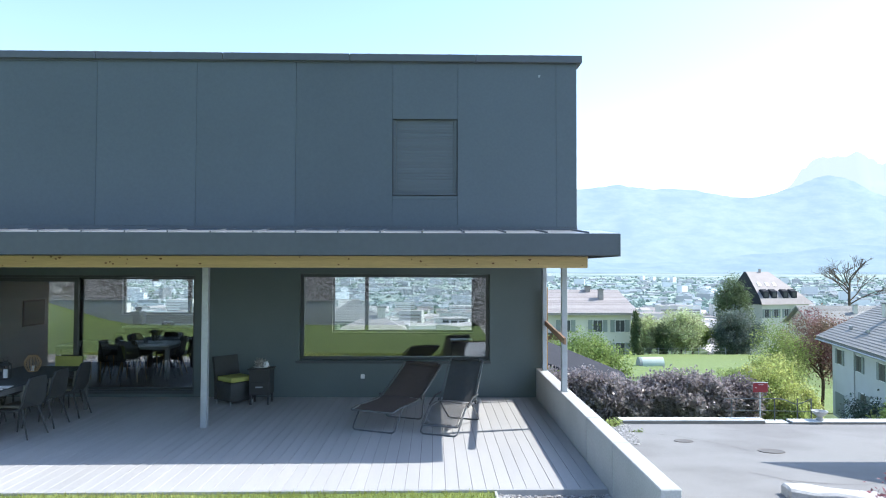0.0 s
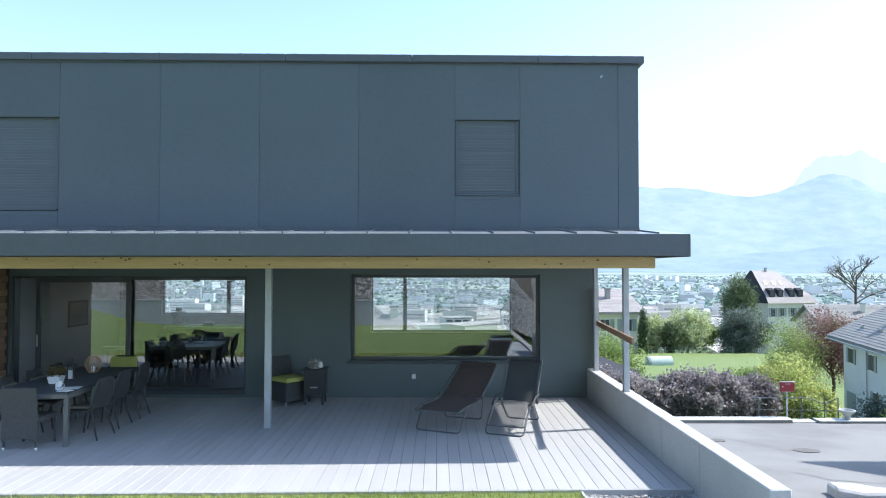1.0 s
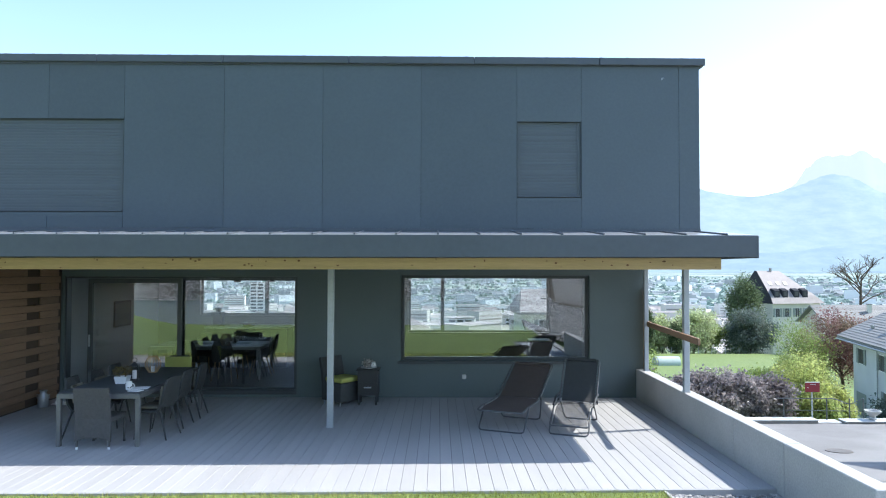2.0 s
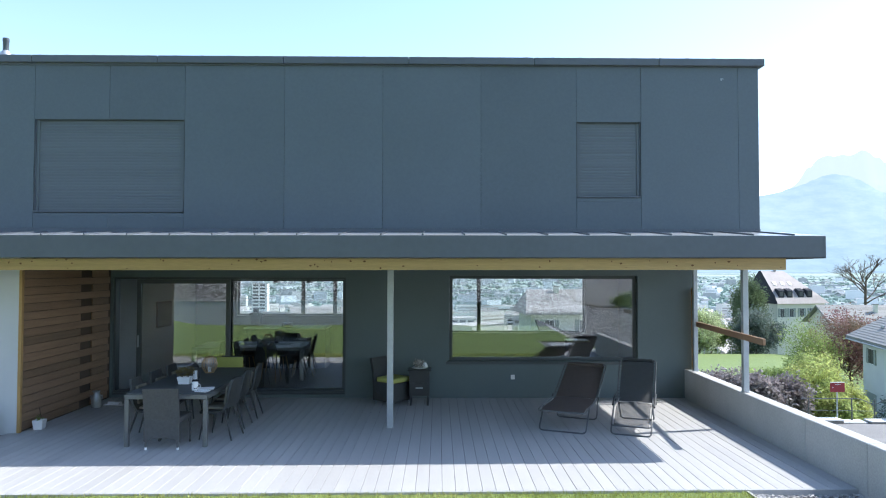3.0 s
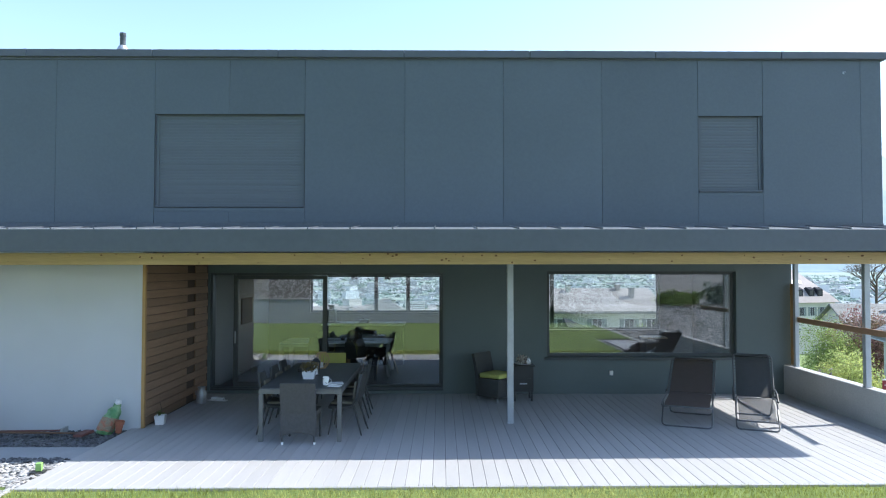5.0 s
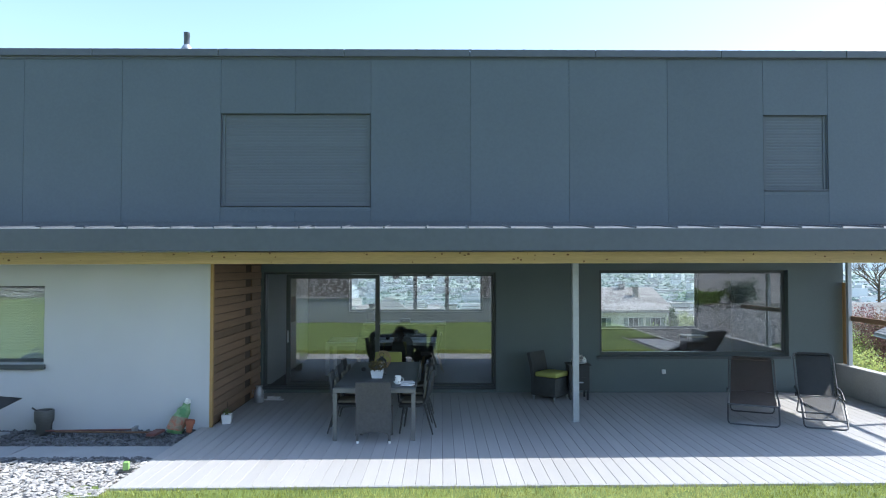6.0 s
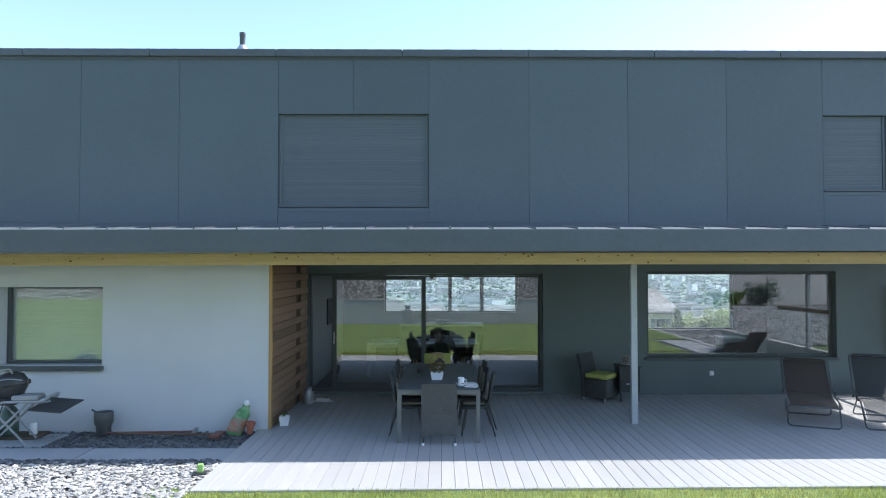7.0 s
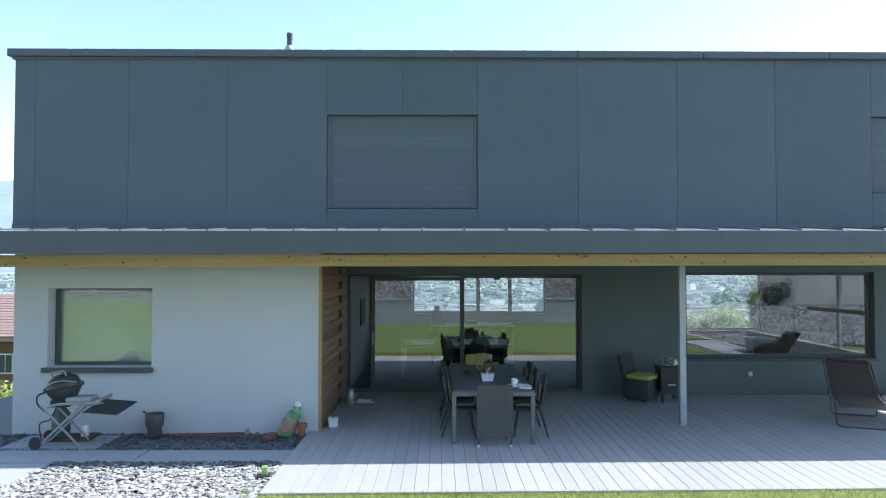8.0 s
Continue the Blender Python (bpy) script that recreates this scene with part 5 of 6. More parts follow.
def branch(bm, p, d, length, w, depth):
    q = p + d * length * 0.5 + Vector((rnd.uniform(-0.1, 0.1), 0, 0.05)) * length
    e = p + d * length
    tube(bm, [p, q, e], [w, w * 0.8, w * 0.55], 5)
    if depth:
        for _ in range(3):
            nd = (d + Vector((rnd.uniform(-0.9, 0.9), rnd.uniform(-0.7, 0.7), rnd.uniform(-0.25, 0.5)))).normalized()
            branch(bm, p + d * length * rnd.uniform(0.55, 1.0), nd, length * rnd.uniform(0.55, 0.75), w * 0.55, depth - 1)


part("trunk", tube(bmesh.new(), [(0, 0, -1), (0.1, 0, 6), (0, 0, 13), (0.3, 0, 19)], [0.55, 0.46, 0.33, 0.14], 8), BARK, bt)
for k in range(9):
    bm = bmesh.new()
    a = 2 * math.pi * k / 9 + rnd.uniform(-0.3, 0.3)
    branch(bm, Vector((0.05, 0, 11.5 + k * 0.85)), Vector((math.cos(a), 0.5 * math.sin(a), 0.55 + 0.05 * k)).normalized(), 5.8 - 0.3 * k, 0.19, 4)
    part("limb", bm, BARK, bt)


# ---- surroundings: buildings ----
def hwindow(parent, x, z, w, h, y=0.0, shutters=True):
    """A window set in a wall that faces -y."""
    wd = part("window", boxes((x - w / 2 - 0.08, x + w / 2 + 0.08, y - 0.06, y - 0.003, z - 0.08, z + h + 0.08)), WHITE, parent)
    part("pane", boxes((x - w / 2, x - 0.03, y - 0.085, y - 0.063, z, z + h)), WINDARK, wd)
    part("pane", boxes((x + 0.03, x + w / 2, y - 0.085, y - 0.063, z, z + h)), WINDARK, wd)
    if shutters:
        for s in (-1, 1):
            part("shutter", boxes((x + s * (w * 0.5 + 0.09 + w * 0.25) - w * 0.24, x + s * (w * 0.5 + 0.09 + w * 0.25) + w * 0.24, y - 0.1, y - 0.01, z - 0.05, z + h + 0.05), bevel=0.01), SHUT_GREEN, wd)
    return wd


def gable_roof(w, d, rise, over, thick=0.22, hip=0.0):
    """A ridged roof along x over a w by d plan from y = 0, with its eaves at z = 0; hip pulls the ridge in."""
    bm = bmesh.new()
    x0, x1, y0, y1 = -over, w + over, -over, d + over
    ym = d / 2
    low = -rise * over / (d / 2)
    A = [bm.verts.new(p) for p in ((x0, y0, low), (x1, y0, low), (x1, y1, low), (x0, y1, low), (x0 + hip, ym, rise), (x1 - hip, ym, rise))]
    B = [bm.verts.new(v.co + Vector((0, 0, -thick))) for v in A]
    for q in ((0, 1, 5, 4), (2, 3, 4, 5), (3, 0, 4), (1, 2, 5)):
        if hip or len(q) == 4:
            bm.faces.new([A[i] for i in q])
            bm.faces.new([B[i] for i in q[::-1]])
    for i, j in ((0, 1), (2, 3)) + (((3, 0), (1, 2)) if hip else ((1, 5), (5, 2), (3, 4), (4, 0))):
        bm.faces.new((A[i], B[i], B[j], A[j]))
    return bm


def roof_rows(parent, w, d, rise, over, material, rows, hip=0.0):
    """Courses of tiles laid over the slope that faces -y."""
    L = math.hypot(d / 2 + over, rise * (1 + over / (d / 2)))
    ang = math.degrees(math.atan2(rise, d / 2))
    me = mesh_of(boxes((-over, w + over, 0, L / rows * 1.02, 0, 0.09)), "tile_course", material)
    for k in range(rows):
        s = k / rows
        if hip:
            me = mesh_of(boxes((-over + hip * s, w + over - hip * s, 0, L / rows * 1.02, 0, 0.09)), "tile_course", material)
        piece("tile_course", me, parent, pose(0, -over + (d / 2 + over) * s, -rise * over / (d / 2) + rise * (1 + over / (d / 2)) * s + 0.06, ang - 5.5))


def gable_wall(w, d, h, rise):
    bm = bmesh.new()
    P = lambda x, y, z: bm.verts.new((x, y, z))
    a = [[P(x, 0, 0), P(x, d, 0), P(x, d, h), P(x, d / 2, h + rise), P(x, 0, h)] for x in (0, w)]
    bm.faces.new(a[0])
    bm.faces.new(a[1][::-1])
    for i in range(5):
        j = (i + 1) % 5
        bm.faces.new((a[0][i], a[1][i], a[1][j], a[0][j]))
    return bm


def chimney(parent, x, y, z, h=1.2, material=CREAM):
    c = part("chimney", boxes((x - 0.35, x + 0.35, y - 0.3, y + 0.3, z, z + h)), material, parent)
    part("chimney_cap", boxes((x - 0.45, x + 0.45, y - 0.4, y + 0.4, z + h + 0.003, z + h + 0.15)), TILE_GREY, c)


# wide neighbouring house with a tiled roof
h1 = thing("house", pose(15.4, 134.4, -16.7, 0, 0, 3) @ Matrix.Scale(1.4, 4), "wide cream house with a grey-brown tiled roof", "house")
part("wall", gable_wall(17, 10, 8.0, 2.0), CREAM, h1)
rf = part("roof", gable_roof(17, 10, 2.6, 0.9, hip=1.2), TILE, h1)
rf.location = (0, 0, 8.06)
roof_rows(rf, 17, 10, 2.6, 0.9, TILE, 22, 1.2)
chimney(h1, 4.5, 4.2, 10.0)
chimney(h1, 13.4, 2.6, 9.2, 1.6, TILE)
chimney(h1, 12.0, 4.6, 10.3, 0.9, TILE)
for x in (2.6, 7.6, 12.2, 15.4):
    hwindow(h1, x, 5.0, 1.3, 1.6)
    hwindow(h1, x, 1.8, 1.3, 1.6)
bal = part("balcony", boxes((0.5, 7.5, -1.3, -0.01, 4.0, 4.15), (0.5, 7.5, -1.3, -1.22, 4.15, 4.95)), WOOD_OLD, h1, "dark timber balcony")
for k in range(6):
    part("planter_box", boxes((0.7 + k * 1.15, 1.6 + k * 1.15, -1.6, -1.31, 4.7, 5.0)), LEAF_DARK, bal)
part("sky_window", boxes((2.6, 3.4, 2.3, 2.5, 9.1, 9.55)), WINDARK, h1)

# neighbouring house beside the road, set askew
h2 = thing("house", pose(45.0, 76.8, -13.65, 0, 0, -104), "white house with grey tiled roof and green shutters", "house")
part("wall", gable_wall(22, 12, 9.2, 3.1), WALL_SHADE, h2)
rf = part("roof", gable_roof(22, 12, 3.3, 1.3), TILE_GREY, h2)
rf.location = (0, 0, 9.3)
roof_rows(rf, 22, 12, 3.3, 1.3, TILE_GREY, 20)
for x in (2.6, 8.4, 14.4, 19.4):
    hwindow(h2, x, 6.0, 1.3, 1.55)
for x in (9.6, 15.4):
    hwindow(h2, x, 2.4, 1.4, 1.5)
part("garage_door", boxes((1.0, 3.8, -0.05, -0.003, 0.3, 2.8)), SHUT_GREEN, h2)
chimney(h2, 6.5, 3.2, 11.4, 1.4)
part("gutter", tube(bmesh.new(), [(-1.2, -1.35, 8.35), (23, -1.35, 8.35)], 0.09), ZINC, h2)
part("downpipe", tube(bmesh.new(), [(7.4, -0.15, 8.3), (7.4, -0.15, 0.2)], 0.06), ZINC, h2)
for k in range(3):
    part("snow_guard", boxes((3.0 + k * 5, 3.8 + k * 5, 0.8, 0.9, 9.95, 10.25)), ZINC, h2)

# manor house with a tall mansard roof
h3 = thing("manor_house", pose(89.6, 186, -22.0, 0, 0, 14), "cream manor house with a steep tiled roof and dark dormers", "house")
part("wall", boxes((0, 15.6, 0, 14, 0, 15.2)), CREAM, h3)
levels = ((15.22, -0.5, 16.6, -0.8), (17.4, -0.3, 14.4, 0.5), (24.2, 0.3, 7.8, 6.6))
bm, bg = bmesh.new(), bmesh.new()
lv = [[bm.verts.new(p) for p in ((a, i, z), (b, i, z), (b, 14 - i, z), (a, 14 - i, z))] for z, a, b, i in levels]
lg = [[bg.verts.new(p) for p in ((a, 14 - i, z), (a, i, z))] for z, a, b, i in levels]
bm.faces.new(lv[0][::-1])
for A, B in zip(lv, lv[1:]):
    for k in range(3):
        bm.faces.new((A[k], A[k + 1], B[k + 1], B[k]))
bm.faces.new(lv[-1])
for A, B in zip(lg, lg[1:]):
    bg.faces.new((A[0], A[1], B[1], B[0]))
part("roof", bm, TILE_PALE, h3)
# left roof side takes a dark colour that stands in for its shade
part("gable_cladding", bg, DARKROOF, h3, "gable side coloured dark as if in shade")
for x in (1.6, 4.3, 8.0, 10.8):
    d = part("dormer", gable_wall(1.8, 2.4, 1.9, 0.6), DARKROOF, h3)
    d.location = (x - 0.85, 0.2, 16.9)
    part("pane", boxes((0.35, 1.35, -0.05, -0.005, 0.4, 1.6)), WINDARK, d)
for x in (2.0, 4.6, 7.0):
    part("sky_window", boxes((-0.5, 0.5, 0, 1.3, 0.02, 0.12)), WHITE, h3).matrix_local = pose(x, 3.0, 20.2, 48)
for x in (1.6, 4.6, 8.0, 11.2):
    hwindow(h3, x, 11.6, 1.3, 2.3)
part("chimney", boxes((4.6, 5.1, 6.3, 6.8, 23.4, 25.0)), TILE, h3)

# low house with a wide roof in front of the town
h4 = thing("house", pose(71.6, 128, -14.5, 0, 0, -5), "low house with a wide pale tiled roof", "house")
part("wall", gable_wall(26, 11, 7.0, 3.0), CREAM, h4)
rf = part("roof", gable_roof(26, 11, 3.0, 1.0), TILE_GREY, h4)
rf.location = (0, 0, 7.1)
roof_rows(rf, 26, 11, 3.0, 1.0, TILE_GREY, 20)
chimney(h4, 9.0, 3.2, 8.8, 1.6)
part("sky_window", boxes((17, 18.2, 2.4, 2.5, 8.5, 9.2)), WINDARK, h4)

# dark-roofed shed just beyond the parapet
h5 = thing("shed", pose(5.0, 47.2, -8.0), "low shed with a dark bitumen roof behind the hedge", "shed")
part("wall", boxes((0, 8.4, 0, 4.2, -1, 1.4)), WOOD_OLD, h5)
bm = bmesh.new()
v = [bm.verts.new((x, y, z + d)) for d in (0, -0.16) for x, y, z in ((-0.5, -0.3, 5.5), (9.3, -0.3, 1.55), (9.3, 4.3, 2.85), (-0.5, 4.3, 6.8))]
for q in ((0, 1, 2, 3), (7, 6, 5, 4), (0, 4, 5, 1), (1, 5, 6, 2), (2, 6, 7, 3), (3, 7, 4, 0)):
    bm.faces.new([v[i] for i in q])
part("roof", bm, DARKROOF, h5)

# houses past the left corner
h6 = thing("house", pose(-44, 47, -7.2, 0, 0, 0), "brown timber house with a red tiled roof", "house")
part("wall", gable_wall(12, 8, 5.4, 2.2), WOOD_OLD, h6)
rf = part("roof", gable_roof(12, 8, 2.2, 0.9), TILE_RED, h6)
rf.location = (0, 0, 5.5)
roof_rows(rf, 12, 8, 2.2, 0.9, TILE_RED, 16)
for x in (7, 9.6, 11.0):
    hwindow(h6, x, 2.6, 0.9, 1.2)
def village_house(x, y, z, turn, w, d, h, rise, wall, roof, label, hip=0.0):
    """A house seen below the slope: (x, y, z) is the middle of its ridge."""
    m = pose(x, y, z - h - rise, 0, 0, turn) @ Matrix.Translation((-w / 2, -d / 2, 0))
    hh = thing("house", m, label, "house", "village houses")
    part("wall", boxes((0, w, 0, d, 0, h)) if hip else gable_wall(w, d, h, rise), wall, hh)
    rf = part("roof", gable_roof(w, d, rise, 0.7, hip=hip), roof, hh)
    rf.location = (0, 0, h + 0.08)
    roof_rows(rf, w, d, rise, 0.7, roof, 14, hip)
    for j in range(4):
        hwindow(hh, w * (0.14 + 0.24 * j), h - 2.2, 1.0, 1.3)
        hwindow(hh, w * (0.14 + 0.24 * j), h - 5.0, 1.0, 1.3)
    chimney(hh, w * 0.65, d * 0.4, h + rise * 0.6)


VH = "pale village house with a tiled roof below the slope"
village_house(-16.6, 146, -4.0, 0, 12, 12, 6, 3.8, CREAM, TILE_GREY, "village house with a pointed grey roof below the slope", 6.3)
village_house(-5.4, 62, -1.75, 4, 4.6, 4.4, 3.5, 0.95, CREAM, TILE, "small low house with a pale hipped roof", 2.6)
village_house(-27, 150, -6.0, 12, 15, 10, 6, 3.0, CREAM, TILE, VH)
village_house(-44, 190, -9.5, -8, 16, 10, 6, 3.2, WHITE, TILE_GREY, VH)
village_house(-66, 200, -10.5, 80, 13, 10, 6, 3.2, WHITE, TILE, VH)
village_house(-20, 235, -15.5, 20, 18, 11, 7, 3.2, WHITE, TILE, VH)
village_house(-60, 110, -7.5, 10, 14, 10, 5.6, 2.8, CREAM, TILE_RED, VH)

def apartment_block(x, y, w, d, floors, turn, label):
    """A flat-roofed block with a band of windows to each storey."""
    h = floors * 2.9 + 1.0
    ab = thing("apartment_block", pose(x, y, ground_z(x, y) - 1.0, 0, 0, turn), label, "building", "apartment blocks")
    part("wall", boxes((-w / 2, w / 2, 0, d, 0, h)), WHITE, ab)
    part("roof", boxes((-w / 2 - 0.4, w / 2 + 0.4, -0.4, d + 0.4, h + 0.01, h + 0.4)), TILE_GREY, ab)
    for k in range(floors):
        bays = max(2, int(w / 6))
        for j in range(bays):
            x0 = -w / 2 + 0.8 + j * (w - 1.0) / bays
            part("window", boxes((x0, x0 + (w - 1.0) / bays - 1.4, -0.12, -0.01, k * 2.9 + 1.7, k * 2.9 + 3.2)), WINDARK, ab)


AB = "white apartment block with window bands in the town"
apartment_block(-160, 600, 13, 12, 15, 4, "tall white apartment tower in the town")
apartment_block(-128, 560, 30, 12, 6, 8, AB)
apartment_block(-112, 505, 34, 12, 5, 8, AB)
apartment_block(-92, 470, 30, 11, 4, 8, AB)
apartment_block(-58, 520, 16, 12, 7, -6, AB)
apartment_block(-36, 430, 22, 11, 4, 14, AB)
apartment_block(14, 470, 18, 12, 5, -10, AB)
apartment_block(66, 560, 26, 12, 5, 6, AB)
apartment_block(20, 330, 14, 10, 3, 12, AB)
apartment_block(-120, 360, 18, 11, 4, -8, AB)

# ---- road edge: kerb wall, sign, railing, urn, covers ----
# shaded face and sunlit top are put into a dark body and pale top
for name, x0, x1, y0, top in (("kerb_wall", 7.3, 12.9, 26.4, -3.25), ("kerb_wall_far", 13.9, 40, 26.3, -3.28), ("kerb_threshold", 12.93, 13.87, 26.5, -3.36)):
    kw = structure(name, boxes((x0, x1, y0, y0 + 0.5, -3.9, top - 0.045), bevel=0.02), KERB_SHADED, "low weathered concrete kerb wall along the road, face darkened as in shade", "kerb")
    part("kerb_top", boxes((x0 - 0.01, x1 + 0.01, y0 - 0.01, y0 + 0.52, top - 0.044, top), bevel=0.012), WALL_SHADE, kw, "concrete kerb top coloured pale as if sunlit")
sg = thing("road_sign", pose(12.95, 26.95, -3.55), "small red sign board on a grey post", "sign")
part("post", tube(bmesh.new(), [(0, 0, 0), (0, 0, 1.6)], 0.03), STEEL, sg)
bd = part("board", boxes((-0.29, 0.29, -0.05, -0.03, 1.28, 1.64), bevel=0.006), SIGN_RED, sg)
part("board_top", boxes((-0.29, 0.29, -0.05, -0.03, 1.643, 1.68), bevel=0.006), WHITE, sg)
part("writing_bar", boxes((-0.2, -0.17, -0.055, -0.051, 1.44, 1.48)), WHITE, bd)
part("writing_bar", boxes((-0.1, 0.12, -0.055, -0.051, 1.57, 1.585)), WHITE, bd)
rl = thing("hand_railing", pose(14.4, 26.9, -3.52), "thin grey steel hand railing beside the road", "railing")
for x in (-2.6, -0.9, 0.0, 0.55):
    part("railing_post", tube(bmesh.new(), [(x, 0, 0), (x, 0, 1.0)], 0.025), FRAME, rl)
part("handrail", tube(bmesh.new(), rounded([(-2.9, 0, 1.0), (-0.6, 0, 1.0), (0, 0.0, 0.75), (0.55, 0, 1.0)], 0.2), 0.018), FRAME, rl)
part("lower_rail", tube(bmesh.new(), [(-2.9, 0, 0.55), (0.55, 0, 0.5)], 0.012), FRAME, rl)
ur = thing("garden_urn", pose(15.1, 26.57, -3.279), "weathered stone urn on the kerb wall", "urn")
part("urn", lathe(bmesh.new(), ((0.14, 0), (0.16, 0.05), (0.09, 0.1), (0.11, 0.15), (0.23, 0.25), (0.29, 0.31), (0.30, 0.36), (0.25, 0.36), (0.2, 0.28)), 24), CONCRETE, ur, smooth=True)
for x, y, r in ((10.12, 20.35, 0.37), (8.2, 22.25, 0.30)):
    mh = structure("manhole_cover", lathe(bmesh.new(), ((r, -0.01), (r, 0.012), (r * 0.9, 0.012), (r * 0.88, 0.008)), 28), IRON, "round iron manhole cover in the asphalt", "manhole cover")
    mh.matrix_world = pose(x, y, lerp_table(y, HILL) + 0.035, -4.9)
tk = thing("garden_tunnel", pose(32.4, 102.6, -12.1) @ Matrix.Scale(1.2, 4), "pale green rounded garden shelter on the lawn", "garden shelter")
SHELTER = mat("shelter_cloth", (0.42, 0.50, 0.46), 0.7, scale=1, vary=0.12, bump=0.1)
part("hull", tube(bmesh.new(), [(-1.4, 0, 0.35), (1.6, 0, 0.35)], 0.95, 20), SHUT_GREEN, tk, smooth=True)
part("cover", tube(bmesh.new(), [(-1.1, 0, 0.355), (1.62, 0, 0.355)], 0.97, 20), SHELTER, tk, smooth=True)
gf = thing("garden_fence", pose(42, 136, 0), "thin wire fence on grey posts along the neighbour's lawn", "fence")
for k in range(7):
    z = ground_z(42 + 2.7 * k, 136)
    part("fence_post", tube(bmesh.new(), [(2.7 * k, 0, z - 0.3), (2.7 * k, 0, z + 1.5)], 0.07, 6), CONCRETE, gf)
for up in (0.7, 1.3):
    part("fence_wire", tube(bmesh.new(), [(2.7 * k, 0, ground_z(42 + 2.7 * k, 136) + up) for k in range(7)], 0.02, 4), ZINC, gf)
# sunny lawn between the trees
bm = bmesh.new()
gxs, gys = axis((22, 64, 30)), axis((82, 138, 30))
g = [[bm.verts.new((x, y, ground_z(x, y) + 0.12 + 0.1 * noise.noise((x * 0.3, y * 0.3, 1)))) for x in gxs] for y in gys]
for j in range(30):
    for i in range(30):
        bm.faces.new((g[j][i], g[j][i + 1], g[j + 1][i + 1], g[j + 1][i]))
structure("neighbour_lawn", bm, GRASS, "sunny green lawn of the neighbouring garden", "lawn")

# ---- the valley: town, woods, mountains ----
# nearer town and trees: slight emission in place of thin haze
NEAR_WALL = mat("town_wall", (0.56, 0.56, 0.54), 0.8, scale=0.05, vary=0.1, bump=0, island=0.3, haze_glow=0.10)
NEAR_ROOF = mat("town_roof", (0.30, 0.28, 0.27), 0.8, scale=0.05, vary=0.1, bump=0, island=0.5, haze_glow=0.10)
NEAR_WOOD = mat("slope_wood", (0.105, 0.145, 0.07), 0.9, scale=0.02, vary=0.3, bump=0, island=0.4, haze_glow=0.10)
# far copies: bluer colours and more emission in place of thicker haze
HAZE_WALL = mat("hazy_town_wall", (0.33, 0.37, 0.395), 0.8, scale=0.02, vary=0.1, bump=0, island=0.4, haze_glow=0.25)
HAZE_ROOF = mat("hazy_town_roof", (0.165, 0.195, 0.215), 0.8, scale=0.02, vary=0.1, bump=0, island=0.4, haze_glow=0.29)
HAZE_WOOD = mat("hazy_valley_wood", (0.105, 0.16, 0.145), 0.9, scale=0.01, vary=0.25, bump=0, island=0.25, haze_glow=0.3)
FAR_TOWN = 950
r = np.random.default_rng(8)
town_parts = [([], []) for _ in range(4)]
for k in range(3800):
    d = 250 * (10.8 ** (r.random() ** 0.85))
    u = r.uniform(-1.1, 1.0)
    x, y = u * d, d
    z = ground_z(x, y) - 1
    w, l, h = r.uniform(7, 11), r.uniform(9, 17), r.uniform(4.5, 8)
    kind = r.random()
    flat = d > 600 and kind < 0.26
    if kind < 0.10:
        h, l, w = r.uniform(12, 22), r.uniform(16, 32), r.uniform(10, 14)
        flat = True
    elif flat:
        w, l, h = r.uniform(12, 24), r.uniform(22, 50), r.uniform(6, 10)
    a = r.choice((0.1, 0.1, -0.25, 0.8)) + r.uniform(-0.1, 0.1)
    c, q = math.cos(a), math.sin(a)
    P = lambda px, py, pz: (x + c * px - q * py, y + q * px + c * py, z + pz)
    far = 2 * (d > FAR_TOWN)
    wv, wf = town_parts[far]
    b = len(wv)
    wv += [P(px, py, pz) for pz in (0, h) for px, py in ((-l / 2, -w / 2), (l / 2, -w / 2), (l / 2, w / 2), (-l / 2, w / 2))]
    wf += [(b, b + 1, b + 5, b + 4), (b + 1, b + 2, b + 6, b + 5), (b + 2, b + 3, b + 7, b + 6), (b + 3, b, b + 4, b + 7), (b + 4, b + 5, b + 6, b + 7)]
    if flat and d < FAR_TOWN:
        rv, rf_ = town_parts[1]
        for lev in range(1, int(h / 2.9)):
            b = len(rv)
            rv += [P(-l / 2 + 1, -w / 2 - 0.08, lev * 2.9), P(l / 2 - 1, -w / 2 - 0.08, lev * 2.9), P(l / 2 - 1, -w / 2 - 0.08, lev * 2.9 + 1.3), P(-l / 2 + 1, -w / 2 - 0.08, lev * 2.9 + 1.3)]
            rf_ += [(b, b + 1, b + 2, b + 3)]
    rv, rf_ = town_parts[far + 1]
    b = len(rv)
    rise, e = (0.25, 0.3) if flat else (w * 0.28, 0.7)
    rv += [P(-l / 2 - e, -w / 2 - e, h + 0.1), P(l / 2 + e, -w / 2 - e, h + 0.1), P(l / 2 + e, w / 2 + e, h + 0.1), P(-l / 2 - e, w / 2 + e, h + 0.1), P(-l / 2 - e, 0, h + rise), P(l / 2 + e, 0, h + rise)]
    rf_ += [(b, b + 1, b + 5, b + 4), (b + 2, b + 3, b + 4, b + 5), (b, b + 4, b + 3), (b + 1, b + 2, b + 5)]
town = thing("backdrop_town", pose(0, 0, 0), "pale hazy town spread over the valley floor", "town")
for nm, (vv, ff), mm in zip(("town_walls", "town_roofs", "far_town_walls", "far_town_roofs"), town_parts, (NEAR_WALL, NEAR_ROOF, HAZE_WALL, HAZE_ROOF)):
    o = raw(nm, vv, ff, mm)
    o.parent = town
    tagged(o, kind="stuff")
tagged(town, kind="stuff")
# trees between the houses
ico = bmesh.new()
bmesh.ops.create_icosphere(ico, subdivisions=1, radius=1)
iv = np.array([v.co[:] for v in ico.verts])
